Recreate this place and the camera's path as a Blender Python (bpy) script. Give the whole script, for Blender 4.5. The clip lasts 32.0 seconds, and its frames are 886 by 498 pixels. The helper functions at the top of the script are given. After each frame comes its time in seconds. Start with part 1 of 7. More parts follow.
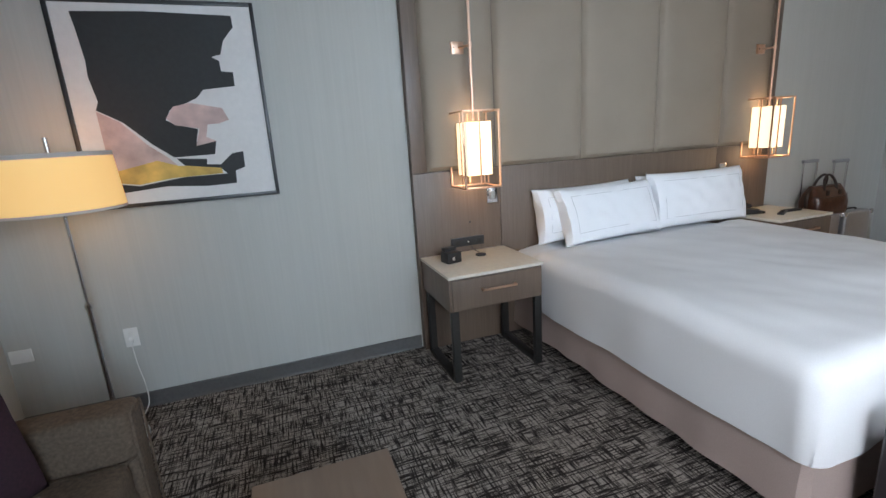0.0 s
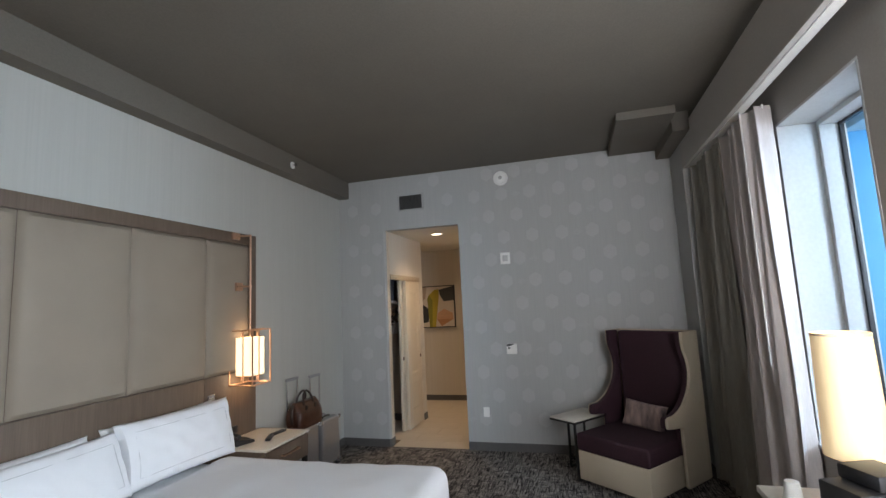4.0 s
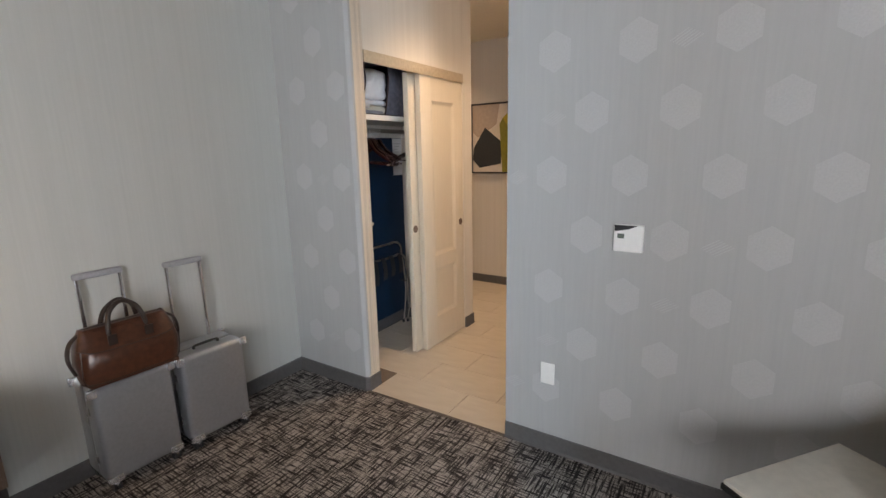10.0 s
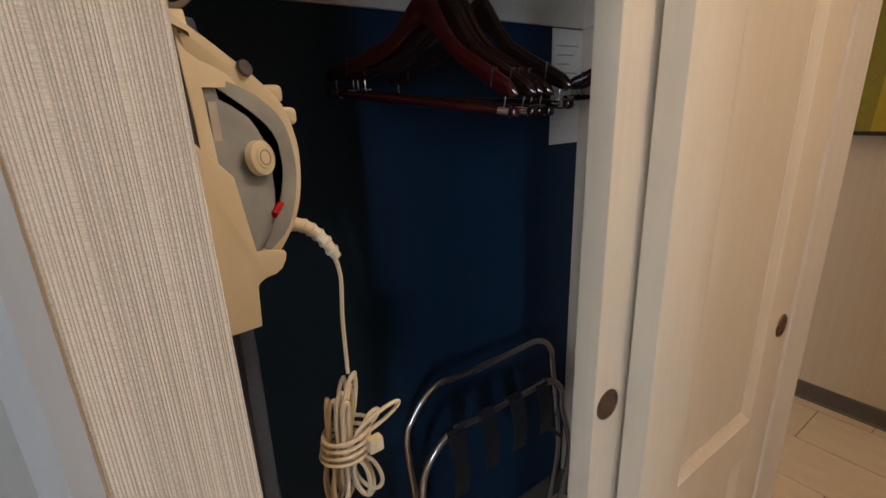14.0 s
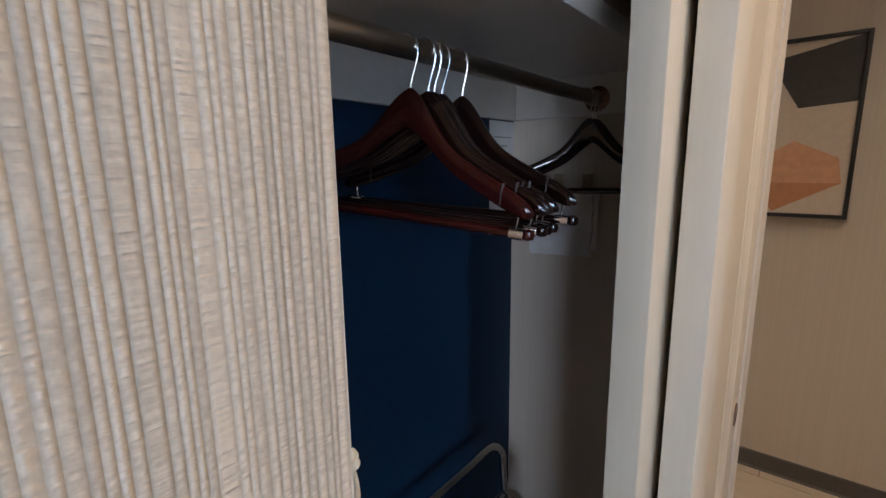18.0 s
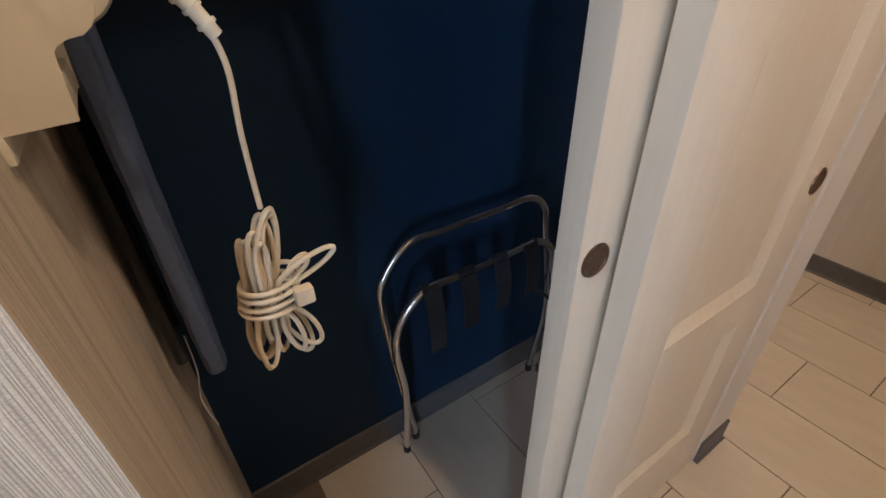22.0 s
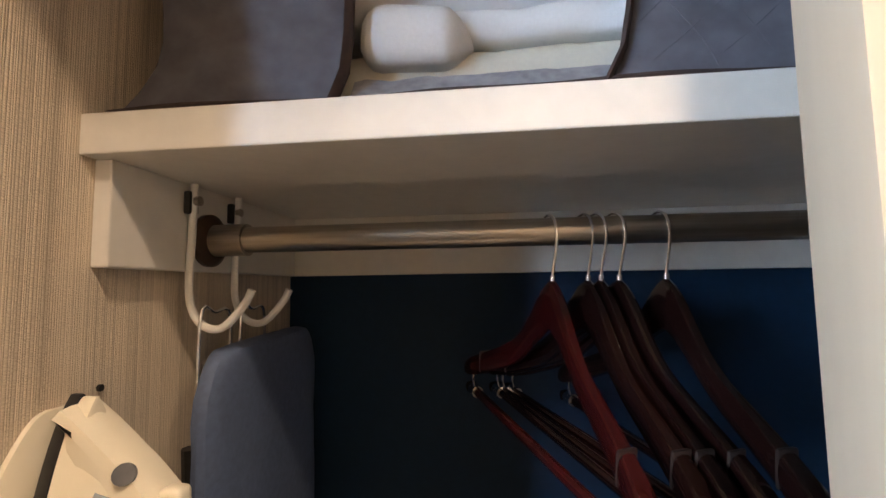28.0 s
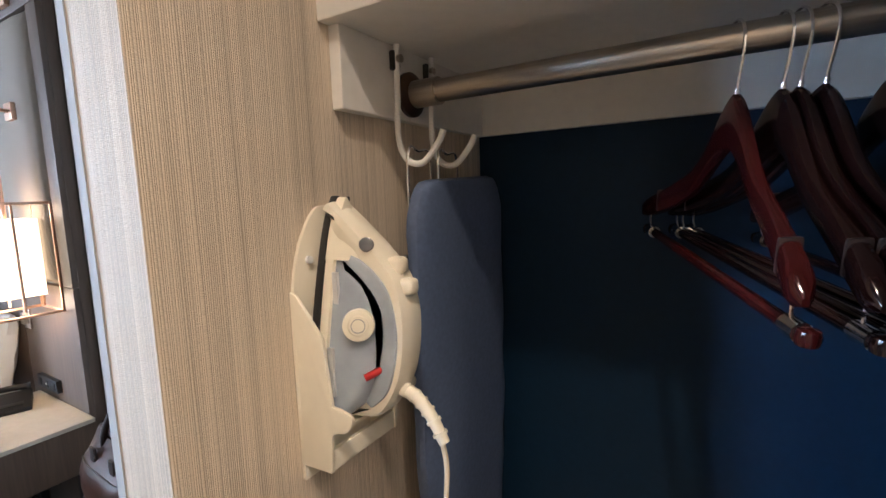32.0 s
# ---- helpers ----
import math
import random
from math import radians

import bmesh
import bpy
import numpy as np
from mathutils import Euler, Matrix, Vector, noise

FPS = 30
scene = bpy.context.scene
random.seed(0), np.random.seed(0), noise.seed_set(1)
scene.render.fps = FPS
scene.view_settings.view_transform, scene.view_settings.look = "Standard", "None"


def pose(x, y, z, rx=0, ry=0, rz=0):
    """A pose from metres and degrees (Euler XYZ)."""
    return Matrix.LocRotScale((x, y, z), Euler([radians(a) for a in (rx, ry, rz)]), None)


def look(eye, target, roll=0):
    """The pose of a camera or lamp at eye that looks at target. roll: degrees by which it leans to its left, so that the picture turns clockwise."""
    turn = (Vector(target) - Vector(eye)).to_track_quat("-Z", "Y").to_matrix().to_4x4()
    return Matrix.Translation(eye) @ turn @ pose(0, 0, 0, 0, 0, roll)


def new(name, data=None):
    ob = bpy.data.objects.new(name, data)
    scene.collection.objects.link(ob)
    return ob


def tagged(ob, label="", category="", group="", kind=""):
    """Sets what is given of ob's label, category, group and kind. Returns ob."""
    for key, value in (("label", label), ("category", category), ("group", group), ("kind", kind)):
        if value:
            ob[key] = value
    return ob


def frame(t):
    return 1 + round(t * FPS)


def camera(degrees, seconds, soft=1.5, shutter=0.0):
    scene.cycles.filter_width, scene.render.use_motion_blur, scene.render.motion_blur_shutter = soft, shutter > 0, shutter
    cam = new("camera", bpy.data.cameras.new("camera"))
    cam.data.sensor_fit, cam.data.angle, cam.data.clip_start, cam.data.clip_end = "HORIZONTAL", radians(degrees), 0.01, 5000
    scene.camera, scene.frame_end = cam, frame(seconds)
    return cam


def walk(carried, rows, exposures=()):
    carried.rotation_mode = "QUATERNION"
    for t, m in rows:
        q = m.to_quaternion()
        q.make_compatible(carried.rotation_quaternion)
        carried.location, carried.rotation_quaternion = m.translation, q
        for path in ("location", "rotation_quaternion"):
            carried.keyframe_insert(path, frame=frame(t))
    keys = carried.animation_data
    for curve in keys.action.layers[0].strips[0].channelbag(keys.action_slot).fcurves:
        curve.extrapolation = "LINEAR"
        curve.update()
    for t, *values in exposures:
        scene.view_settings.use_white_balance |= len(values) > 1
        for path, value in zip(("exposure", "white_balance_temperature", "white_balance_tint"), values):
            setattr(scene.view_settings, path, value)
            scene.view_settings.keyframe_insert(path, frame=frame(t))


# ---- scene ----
cam = camera(88.5, 32.0)
PATH = [
    (0, (-6.317, -1.357, 1.545), (-5.671, 0.476, 1.073), -3.7),
    (0.5, (-6.199, -1.378, 1.640), (-5.449, 0.409, 1.146), -3.7),
    (1, (-6.047, -1.372, 1.667), (-5.091, 0.337, 1.260), -3.6),
    (1.5, (-5.912, -1.359, 1.674), (-4.736, 0.239, 1.425), -3.4),
    (2, (-5.880, -1.346, 1.756), (-4.523, 0.120, 1.659), -3.3),
    (2.5, (-5.911, -1.295, 1.828), (-4.424, 0.043, 1.854), -2.7),
    (3, (-5.953, -1.279, 1.855), (-4.303, -0.157, 1.986), -2.2),
    (3.5, (-5.956, -1.349, 1.871), (-4.144, -0.527, 2.066), -2.7),
    (4, (-5.907, -1.449, 1.877), (-3.995, -0.909, 2.112), -2.7),
    (4.5, (-5.801, -1.541, 1.871), (-3.848, -1.186, 2.110), -2.5),
    (6.5, (-4.703, -1.595, 1.777), (-2.706, -1.667, 1.867), -2.7),
    (7, (-4.343, -1.569, 1.755), (-2.349, -1.706, 1.812), -2.3),
    (7.5, (-3.954, -1.518, 1.746), (-1.960, -1.665, 1.763), -2.4),
    (8, (-3.579, -1.593, 1.764), (-1.580, -1.639, 1.718), -2.1),
    (8.5, (-3.273, -1.565, 1.749), (-1.283, -1.423, 1.609), -1.3),
    (9, (-2.938, -1.427, 1.740), (-0.993, -1.021, 1.506), -0.6),
    (9.5, (-2.567, -1.291, 1.688), (-0.746, -0.532, 1.360), -0.6),
    (10, (-2.229, -1.033, 1.672), (-0.587, 0.028, 1.252), -1.3),
    (10.5, (-1.896, -0.739, 1.667), (-0.332, 0.406, 1.175), -2.2),
    (11, (-1.523, -0.561, 1.660), (-0.033, 0.667, 1.138), -2.4),
    (11.5, (-1.226, -0.359, 1.581), (0.268, 0.878, 1.092), -2.2),
    (12, (-0.929, -0.075, 1.615), (0.554, 1.177, 1.132), -2.2),
    (12.5, (-0.605, 0.127, 1.611), (0.830, 1.447, 1.164), -2.4),
    (13, (-0.354, 0.388, 1.609), (1.078, 1.714, 1.172), -2.1),
    (13.5, (-0.137, 0.587, 1.612), (1.194, 2.001, 1.133), -2.3),
    (14, (0.063, 0.709, 1.586), (1.158, 2.274, 0.991), -2.2),
    (14.5, (0.127, 0.778, 1.543), (1.044, 2.366, 0.744), -2.4),
    (16.5, (0.075, 0.873, 1.567), (1.247, 2.293, 0.786), -1.4),
    (17, (0.038, 0.916, 1.621), (1.396, 2.252, 1.010), -0.6),
    (17.5, (0.028, 0.944, 1.661), (1.496, 2.218, 1.187), -0.5),
    (18, (0.039, 0.966, 1.675), (1.567, 2.202, 1.306), -0.8),
    (18.5, (0.050, 0.965, 1.678), (1.590, 2.190, 1.317), -1.1),
    (19, (0.050, 0.945, 1.667), (1.568, 2.159, 1.195), -1.7),
    (19.5, (0.053, 0.913, 1.602), (1.478, 2.144, 0.927), -1.5),
    (20, (0.084, 0.843, 1.540), (1.326, 2.128, 0.641), -1.6),
    (20.5, (0.139, 0.790, 1.482), (1.215, 2.108, 0.430), -1.1),
    (21, (0.156, 0.774, 1.445), (1.105, 2.102, 0.288), -1.2),
    (21.5, (0.164, 0.781, 1.451), (1.059, 2.124, 0.270), -1.3),
    (22, (0.199, 0.775, 1.461), (1.114, 2.169, 0.357), -1.5),
    (22.5, (0.267, 0.846, 1.477), (1.206, 2.414, 0.663), -1.4),
    (23, (0.383, 0.969, 1.625), (1.161, 2.752, 1.161), -4.2),
    (23.5, (0.461, 0.948, 1.759), (0.766, 2.917, 1.595), -1.7),
    (24, (0.505, 0.912, 1.836), (0.515, 2.894, 2.099), 0.1),
    (24.5, (0.513, 0.919, 1.911), (0.495, 2.893, 2.229), -1.3),
    (26.5, (0.490, 0.923, 1.828), (0.350, 2.890, 2.158), 0.5),
    (27, (0.490, 0.916, 1.809), (0.330, 2.889, 2.095), 0.3),
    (27.5, (0.496, 0.919, 1.794), (0.291, 2.896, 2.018), -0.2),
    (28, (0.498, 0.907, 1.781), (0.262, 2.886, 1.946), -0.8),
    (28.5, (0.467, 0.863, 1.775), (0.250, 2.848, 1.879), -1.2),
    (29, (0.453, 0.848, 1.748), (0.201, 2.833, 1.754), -0.7),
    (29.5, (0.489, 0.843, 1.737), (-0.064, 2.765, 1.697), -0.9),
    (30, (0.515, 0.847, 1.724), (-0.217, 2.706, 1.651), -1.0),
    (30.5, (0.534, 0.840, 1.718), (-0.328, 2.641, 1.613), -1.4),
    (31, (0.534, 0.841, 1.712), (-0.409, 2.601, 1.595), -1.7),
    (31.5, (0.547, 0.843, 1.704), (-0.453, 2.567, 1.536), -1.9),
    (32, (0.551, 0.847, 1.691), (-0.488, 2.538, 1.446), -1.9),
]
walk(cam, [(t, look(eye, target, roll)) for t, eye, target, roll in PATH],
     [(0, -0.90, 6500, 15), (1, -0.97, 6700, 16), (2, -1.15, 6800, 16), (3, -1.05, 6900, 16), (4.5, -0.9, 6600, 15), (7, -1.18, 6500, 18), (8, -0.85, 6700, 19), (8.5, -0.12, 7500, 22), (9, -0.12, 7400, 21), (10, -0.25, 6900, 18), (11, -0.4, 6900, 17), (12, -0.45, 6900, 18), (13, -0.62, 6500, 17), (14, -0.65, 6900, 18), (17, -0.5, 5800, 16), (19, -0.55, 5800, 16), (22, -0.38, 6100, 19), (23, 0.08, 5700, 17), (24, 0.08, 6200, 19), (27, 0.18, 6300, 17), (29.5, 0.38, 6300, 16), (31, 0.38, 5600, 14), (32, 0.30, 5450, 14)])

# ---- light ----
world = bpy.data.worlds.new("sky")
scene.world = world
world.use_nodes = True
wt = world.node_tree
sky = wt.nodes.new("ShaderNodeTexSky")
sky.sky_type, sky.sun_disc = "NISHITA", False
sky.sun_elevation, sky.sun_rotation = radians(49), radians(-18)
sky.air_density, sky.dust_density = 1.0, 2.0
wt.nodes["Background"].inputs["Strength"].default_value = 0.15
wt.links.new(sky.outputs["Color"], wt.nodes["Background"].inputs["Color"])


def lamp(name, kind, m, energy, color, **more):
    data = bpy.data.lights.new(name, kind)
    data.energy, data.color = energy, color
    for key in more:
        if key == "size":
            data.size = more[key]
        elif key == "size_y":
            data.shape, data.size_y = "RECTANGLE", more[key]
        elif key == "radius":
            data.shadow_soft_size = more[key]
        elif key == "angle":
            data.angle = more[key]
        elif key == "spread":
            data.spread = more[key]
        elif key == "spot":
            data.spot_size, data.spot_blend = more[key], 1.0
    ob = new(name, data)
    ob.matrix_world = m
    return ob


lamp("sun", "SUN", look((-3, 9, 11), (0, 0, 0)), 3.2, (1, 0.97, 0.92), angle=radians(3))
DAY = (0.86, 0.94, 1.0)
WIN1, WIN2 = (-3.16, -2.15), (-6.9, -4.15)
WZ = (0.80, 3.05)
# area lamps added at the windows stand in for the daylight
lamp("window_light_near", "AREA", look((-3.35, -3.85, 2.05), (-1.5, 0.60, 1.60)), 27, (0.78, 0.90, 1.0), size=1.6, size_y=2.1)
lamp("window_light_far", "AREA", look((-6.05, -2.87, 1.9), (-1.8, -1.30, 1.3)), 205, DAY, size=1.1, size_y=2.0)
lamp("window_light_middle", "AREA", look((-4.62, -3.05, 1.9), (-0.10, 0.95, 1.2)), 125, DAY, size=0.8, size_y=2.0)
# added lamp outside, standing in for the low sky over the apron, for the hall
lamp("window_light_hall", "AREA", look((-4.95, -6.0, 2.7), (0.70, 1.10, 1.40)), 345, (0.52, 0.78, 1.0), size=1.0, size_y=2.4)
WARM = (1.0, 0.70, 0.40)
lamp("downlight_hall_and_fill", "SPOT", look((0.70, 0.505, 2.905), (0.70, 0.506, 0)), 92, (1.0, 0.75, 0.48), radius=0.05, spot=radians(124))
# second spot is an added fill, out of view, warming the closet doors
lamp("downlight_hall_and_fill", "SPOT", look((1.75, 0.28, 2.905), (1.75, 0.281, 0)), 66, (1.0, 0.75, 0.48), radius=0.05, spot=radians(142))
# added unseen spot round the corner, a warm fill with no fitting
lamp("entry_fill_spot", "SPOT", look((2.3, 2.2, 2.905), (2.3, 2.201, 0)), 80, (1.0, 0.75, 0.48), radius=0.05, spot=radians(124))

# ---- materials ----
MATS = {}


def mat(name, color, rough=0.6, metal=0.0, grain=None, bump=0.0, vary=0.1, emit=0.0, spec=0.5, coords="Object"):
    """A principled material with two scales of variation; grain: scale of the fine noise, as a number or three."""
    if name in MATS:
        return MATS[name]
    m = bpy.data.materials.new(name)
    m.use_nodes = True
    nt = m.node_tree
    N, L = nt.nodes, nt.links
    p = N["Principled BSDF"]
    p.inputs["Roughness"].default_value, p.inputs["Metallic"].default_value = rough, metal
    p.inputs["Specular IOR Level"].default_value = spec
    tc = N.new("ShaderNodeTexCoord")
    mp = N.new("ShaderNodeMapping")
    L.new(tc.outputs[coords], mp.inputs["Vector"])
    g = grain if isinstance(grain, tuple) else ((grain or 60.0),) * 3
    mp.inputs["Scale"].default_value = g
    fine = N.new("ShaderNodeTexNoise")
    fine.inputs["Scale"].default_value, fine.inputs["Detail"].default_value = 1.0, 4.0
    L.new(mp.outputs["Vector"], fine.inputs["Vector"])
    wide = N.new("ShaderNodeTexNoise")
    wide.inputs["Scale"].default_value, wide.inputs["Detail"].default_value = 2.3, 3.0
    L.new(tc.outputs[coords], wide.inputs["Vector"])
    mix = N.new("ShaderNodeMath")
    mix.operation = "MULTIPLY_ADD"
    mix.inputs[1].default_value = 0.65
    L.new(fine.outputs["Fac"], mix.inputs[0])
    sc = N.new("ShaderNodeMath")
    sc.operation = "MULTIPLY"
    sc.inputs[1].default_value = 0.35
    L.new(wide.outputs["Fac"], sc.inputs[0])
    L.new(sc.outputs[0], mix.inputs[2])
    ramp = N.new("ShaderNodeValToRGB")
    lo, hi = [max(0.0, c * (1 - vary * 1.6)) for c in color], [min(1.0, c * (1 + vary * 1.6)) for c in color]
    ramp.color_ramp.elements[0].position, ramp.color_ramp.elements[1].position = 0.3, 0.7
    ramp.color_ramp.elements[0].color, ramp.color_ramp.elements[1].color = (*lo, 1), (*hi, 1)
    L.new(mix.outputs[0], ramp.inputs["Fac"])
    L.new(ramp.outputs["Color"], p.inputs["Base Color"])
    if bump:
        b = N.new("ShaderNodeBump")
        b.inputs["Strength"].default_value, b.inputs["Distance"].default_value = min(1.0, bump), 0.002
        L.new(fine.outputs["Fac"], b.inputs["Height"])
        L.new(b.outputs["Normal"], p.inputs["Normal"])
    if emit:
        p.inputs["Emission Color"].default_value = (*color, 1)
        p.inputs["Emission Strength"].default_value = emit
    MATS[name] = m
    return m


def stria(name, light, dark, across, along, rough=0.75, bump=0.25, axis="XY"):
    """Wallcovering or wood with long fine streaks along z (or x): across and along are the noise scales."""
    if name in MATS:
        return MATS[name]
    m = mat(name, light, rough)
    nt = m.node_tree
    N, L = nt.nodes, nt.links
    p = N["Principled BSDF"]
    tc = N.new("ShaderNodeTexCoord")
    outs = []
    for k, (a, b) in enumerate(((across, along), (across * 0.22, along * 0.3))):
        mp = N.new("ShaderNodeMapping")
        mp.inputs["Scale"].default_value = (a, a, b) if axis == "XY" else ((b, a, a) if axis == "X" else (a, b, a))
        L.new(tc.outputs["Object"], mp.inputs["Vector"])
        n = N.new("ShaderNodeTexNoise")
        n.inputs["Scale"].default_value, n.inputs["Detail"].default_value = 1.0, 3.0
        L.new(mp.outputs["Vector"], n.inputs["Vector"])
        outs.append(n.outputs["Fac"])
    mx = N.new("ShaderNodeMix")
    mx.inputs["Factor"].default_value = 0.4
    L.new(outs[0], mx.inputs["A"])
    L.new(outs[1], mx.inputs["B"])
    ramp = N.new("ShaderNodeValToRGB")
    ramp.color_ramp.elements[0].position, ramp.color_ramp.elements[1].position = 0.36, 0.64
    ramp.color_ramp.elements[0].color, ramp.color_ramp.elements[1].color = (*dark, 1), (*light, 1)
    L.new(mx.outputs["Result"], ramp.inputs["Fac"])
    L.new(ramp.outputs["Color"], p.inputs["Base Color"])
    b = N.new("ShaderNodeBump")
    b.inputs["Strength"].default_value, b.inputs["Distance"].default_value = bump, 0.002
    L.new(mx.outputs["Result"], b.inputs["Height"])
    L.new(b.outputs["Normal"], p.inputs["Normal"])
    return m


def cord_paper(name, light, dark):
    """Wallcovering of fine upright cords of uneven thickness, each spun into small beads."""
    m = stria(name, light, dark, 430, 9.0, 0.6, 0.5)
    nt = m.node_tree
    N, L = nt.nodes, nt.links
    p = N["Principled BSDF"]

    def calc(op, a, b=None, c=None):
        n = N.new("ShaderNodeMath")
        n.operation = op
        for k, v in enumerate((a, b, c)):
            if isinstance(v, (int, float)):
                n.inputs[k].default_value = v
            elif v is not None:
                L.new(v, n.inputs[k])
        return n.outputs[0]

    def noise_of(sx, sz, detail):
        mp = N.new("ShaderNodeMapping")
        mp.inputs["Scale"].default_value = (sx, sx, sz)
        L.new(tc.outputs["Object"], mp.inputs["Vector"])
        n = N.new("ShaderNodeTexNoise")
        n.inputs["Scale"].default_value, n.inputs["Detail"].default_value = 1.0, detail
        L.new(mp.outputs["Vector"], n.inputs["Vector"])
        return n.outputs["Fac"]

    def chance(v):
        n = N.new("ShaderNodeTexWhiteNoise")
        n.noise_dimensions = "1D"
        L.new(v, n.inputs["W"])
        return n.outputs["Value"]

    tc = N.new("ShaderNodeTexCoord")
    sep = N.new("ShaderNodeSeparateXYZ")
    L.new(tc.outputs["Object"], sep.inputs[0])
    along = calc("MULTIPLY", calc("ADD", sep.outputs[0], sep.outputs[1]), 400.0)
    along = calc("MULTIPLY_ADD", noise_of(160, 1.2, 1.0), 2.6, along)
    index = calc("FLOOR", along)
    r1, r2 = chance(index), chance(calc("ADD", index, 37.3))
    profile = calc("SINE", calc("MULTIPLY", calc("FRACT", along), 3.14159))
    own = N.new("ShaderNodeCombineXYZ")
    L.new(calc("MULTIPLY", index, 7.31), own.inputs[0])
    L.new(calc("MULTIPLY", sep.outputs[2], calc("MULTIPLY_ADD", r1, 320.0, 560.0)), own.inputs[1])
    blob = N.new("ShaderNodeTexNoise")
    blob.inputs["Scale"].default_value, blob.inputs["Detail"].default_value = 1.0, 1.0
    L.new(own.outputs[0], blob.inputs["Vector"])
    bead = calc("MULTIPLY_ADD", blob.outputs["Fac"], 5.0, -2.0)
    spun = calc("MULTIPLY", calc("MINIMUM", calc("MAXIMUM", bead, 0.0), 1.0), calc("MULTIPLY_ADD", r2, 0.30, 0.30))
    height = calc("MULTIPLY", profile, calc("MULTIPLY_ADD", r1, 0.45, calc("MULTIPLY_ADD", spun, 1.0, 0.36)))
    # shade between cords and beads is put into the colour through height
    tone = calc("MULTIPLY_ADD", height, 0.62, calc("MULTIPLY_ADD", r2, 0.26, calc("MULTIPLY_ADD", noise_of(900, 700, 1.0), 0.5, calc("MULTIPLY_ADD", noise_of(70, 0.5, 2.0), 0.9, -0.60))))
    ramp = N.new("ShaderNodeValToRGB")
    e = ramp.color_ramp.elements
    e[0].position, e[1].position = 0.10, 0.80
    e[0].color = (*[c * 0.80 for c in dark], 1)
    e[1].color = (*[min(1.0, c * 1.14) for c in light], 1)
    L.new(tone, ramp.inputs["Fac"])
    L.new(ramp.outputs["Color"], p.inputs["Base Color"])
    b = N.new("ShaderNodeBump")
    b.inputs["Strength"].default_value, b.inputs["Distance"].default_value = 0.75, 0.0007
    L.new(height, b.inputs["Height"])
    L.new(b.outputs["Normal"], p.inputs["Normal"])
    return m


def carpet_material():
    """Crosshatched carpet: broken light and dark dashes running both ways over a grey-brown pile."""
    m = bpy.data.materials.new("carpet")
    m.use_nodes = True
    nt = m.node_tree
    N, L = nt.nodes, nt.links
    p = N["Principled BSDF"]
    p.inputs["Roughness"].default_value, p.inputs["Specular IOR Level"].default_value = 0.95, 0.1
    tc = N.new("ShaderNodeTexCoord")
    facs = []
    for sx, sy, seed in ((104, 7.6, 0.0), (7.6, 104, 3.7), (220, 22, 9.1), (22, 220, 5.3)):
        mp = N.new("ShaderNodeMapping")
        mp.inputs["Scale"].default_value, mp.inputs["Location"].default_value = (sx, sy, 1), (seed, seed, seed)
        L.new(tc.outputs["Object"], mp.inputs["Vector"])
        n = N.new("ShaderNodeTexNoise")
        n.inputs["Scale"].default_value, n.inputs["Detail"].default_value = 1.0, 1.0
        L.new(mp.outputs["Vector"], n.inputs["Vector"])
        facs.append(n.outputs["Fac"])
    area = N.new("ShaderNodeTexNoise")
    area.inputs["Scale"].default_value = 7.0
    L.new(tc.outputs["Object"], area.inputs["Vector"])
    def lower(a, b):
        x = N.new("ShaderNodeMath")
        x.operation = "MINIMUM"
        L.new(a, x.inputs[0]), L.new(b, x.inputs[1])
        return x.outputs[0]
    coarse, fine = lower(facs[0], facs[1]), lower(facs[2], facs[3])
    mixed = N.new("ShaderNodeMix")
    mixed.inputs["Factor"].default_value = 0.30
    L.new(coarse, mixed.inputs["A"]), L.new(fine, mixed.inputs["B"])
    shift = N.new("ShaderNodeMath")
    shift.operation = "MULTIPLY_ADD"
    shift.inputs[1].default_value, shift.inputs[2].default_value = 0.10, -0.05
    L.new(area.outputs["Fac"], shift.inputs[0])
    total = N.new("ShaderNodeMath")
    L.new(mixed.outputs["Result"], total.inputs[0]), L.new(shift.outputs[0], total.inputs[1])
    both = total.outputs[0]
    ramp = N.new("ShaderNodeValToRGB")
    e = ramp.color_ramp.elements
    e[0].position, e[0].color = 0.385, (0.026, 0.022, 0.021, 1)
    e[1].position, e[1].color = 0.52, (0.36, 0.325, 0.295, 1)
    mid = ramp.color_ramp.elements.new(0.445)
    mid.color = (0.115, 0.101, 0.092, 1)
    L.new(both, ramp.inputs["Fac"])
    L.new(ramp.outputs["Color"], p.inputs["Base Color"])
    pile = N.new("ShaderNodeTexNoise")
    pile.inputs["Scale"].default_value = 420.0
    L.new(tc.outputs["Object"], pile.inputs["Vector"])
    add = N.new("ShaderNodeMath")
    L.new(both, add.inputs[0]), L.new(pile.outputs["Fac"], add.inputs[1])
    b = N.new("ShaderNodeBump")
    b.inputs["Strength"].default_value, b.inputs["Distance"].default_value = 0.7, 0.004
    L.new(add.outputs[0], b.inputs["Height"])
    L.new(b.outputs["Normal"], p.inputs["Normal"])
    return m


def glass_material():
    m = bpy.data.materials.new("window_glass")
    m.use_nodes = True
    p = m.node_tree.nodes["Principled BSDF"]
    p.inputs["Transmission Weight"].default_value, p.inputs["Roughness"].default_value, p.inputs["IOR"].default_value = 1.0, 0.0, 1.05
    p.inputs["Base Color"].default_value = (0.93, 0.97, 0.98, 1)
    return m


def shade_material(name, color, strength):
    """A lamp shade, lit from inside."""
    m = mat(name, color, 0.8, grain=(90, 90, 6), vary=0.05, emit=strength)
    return m


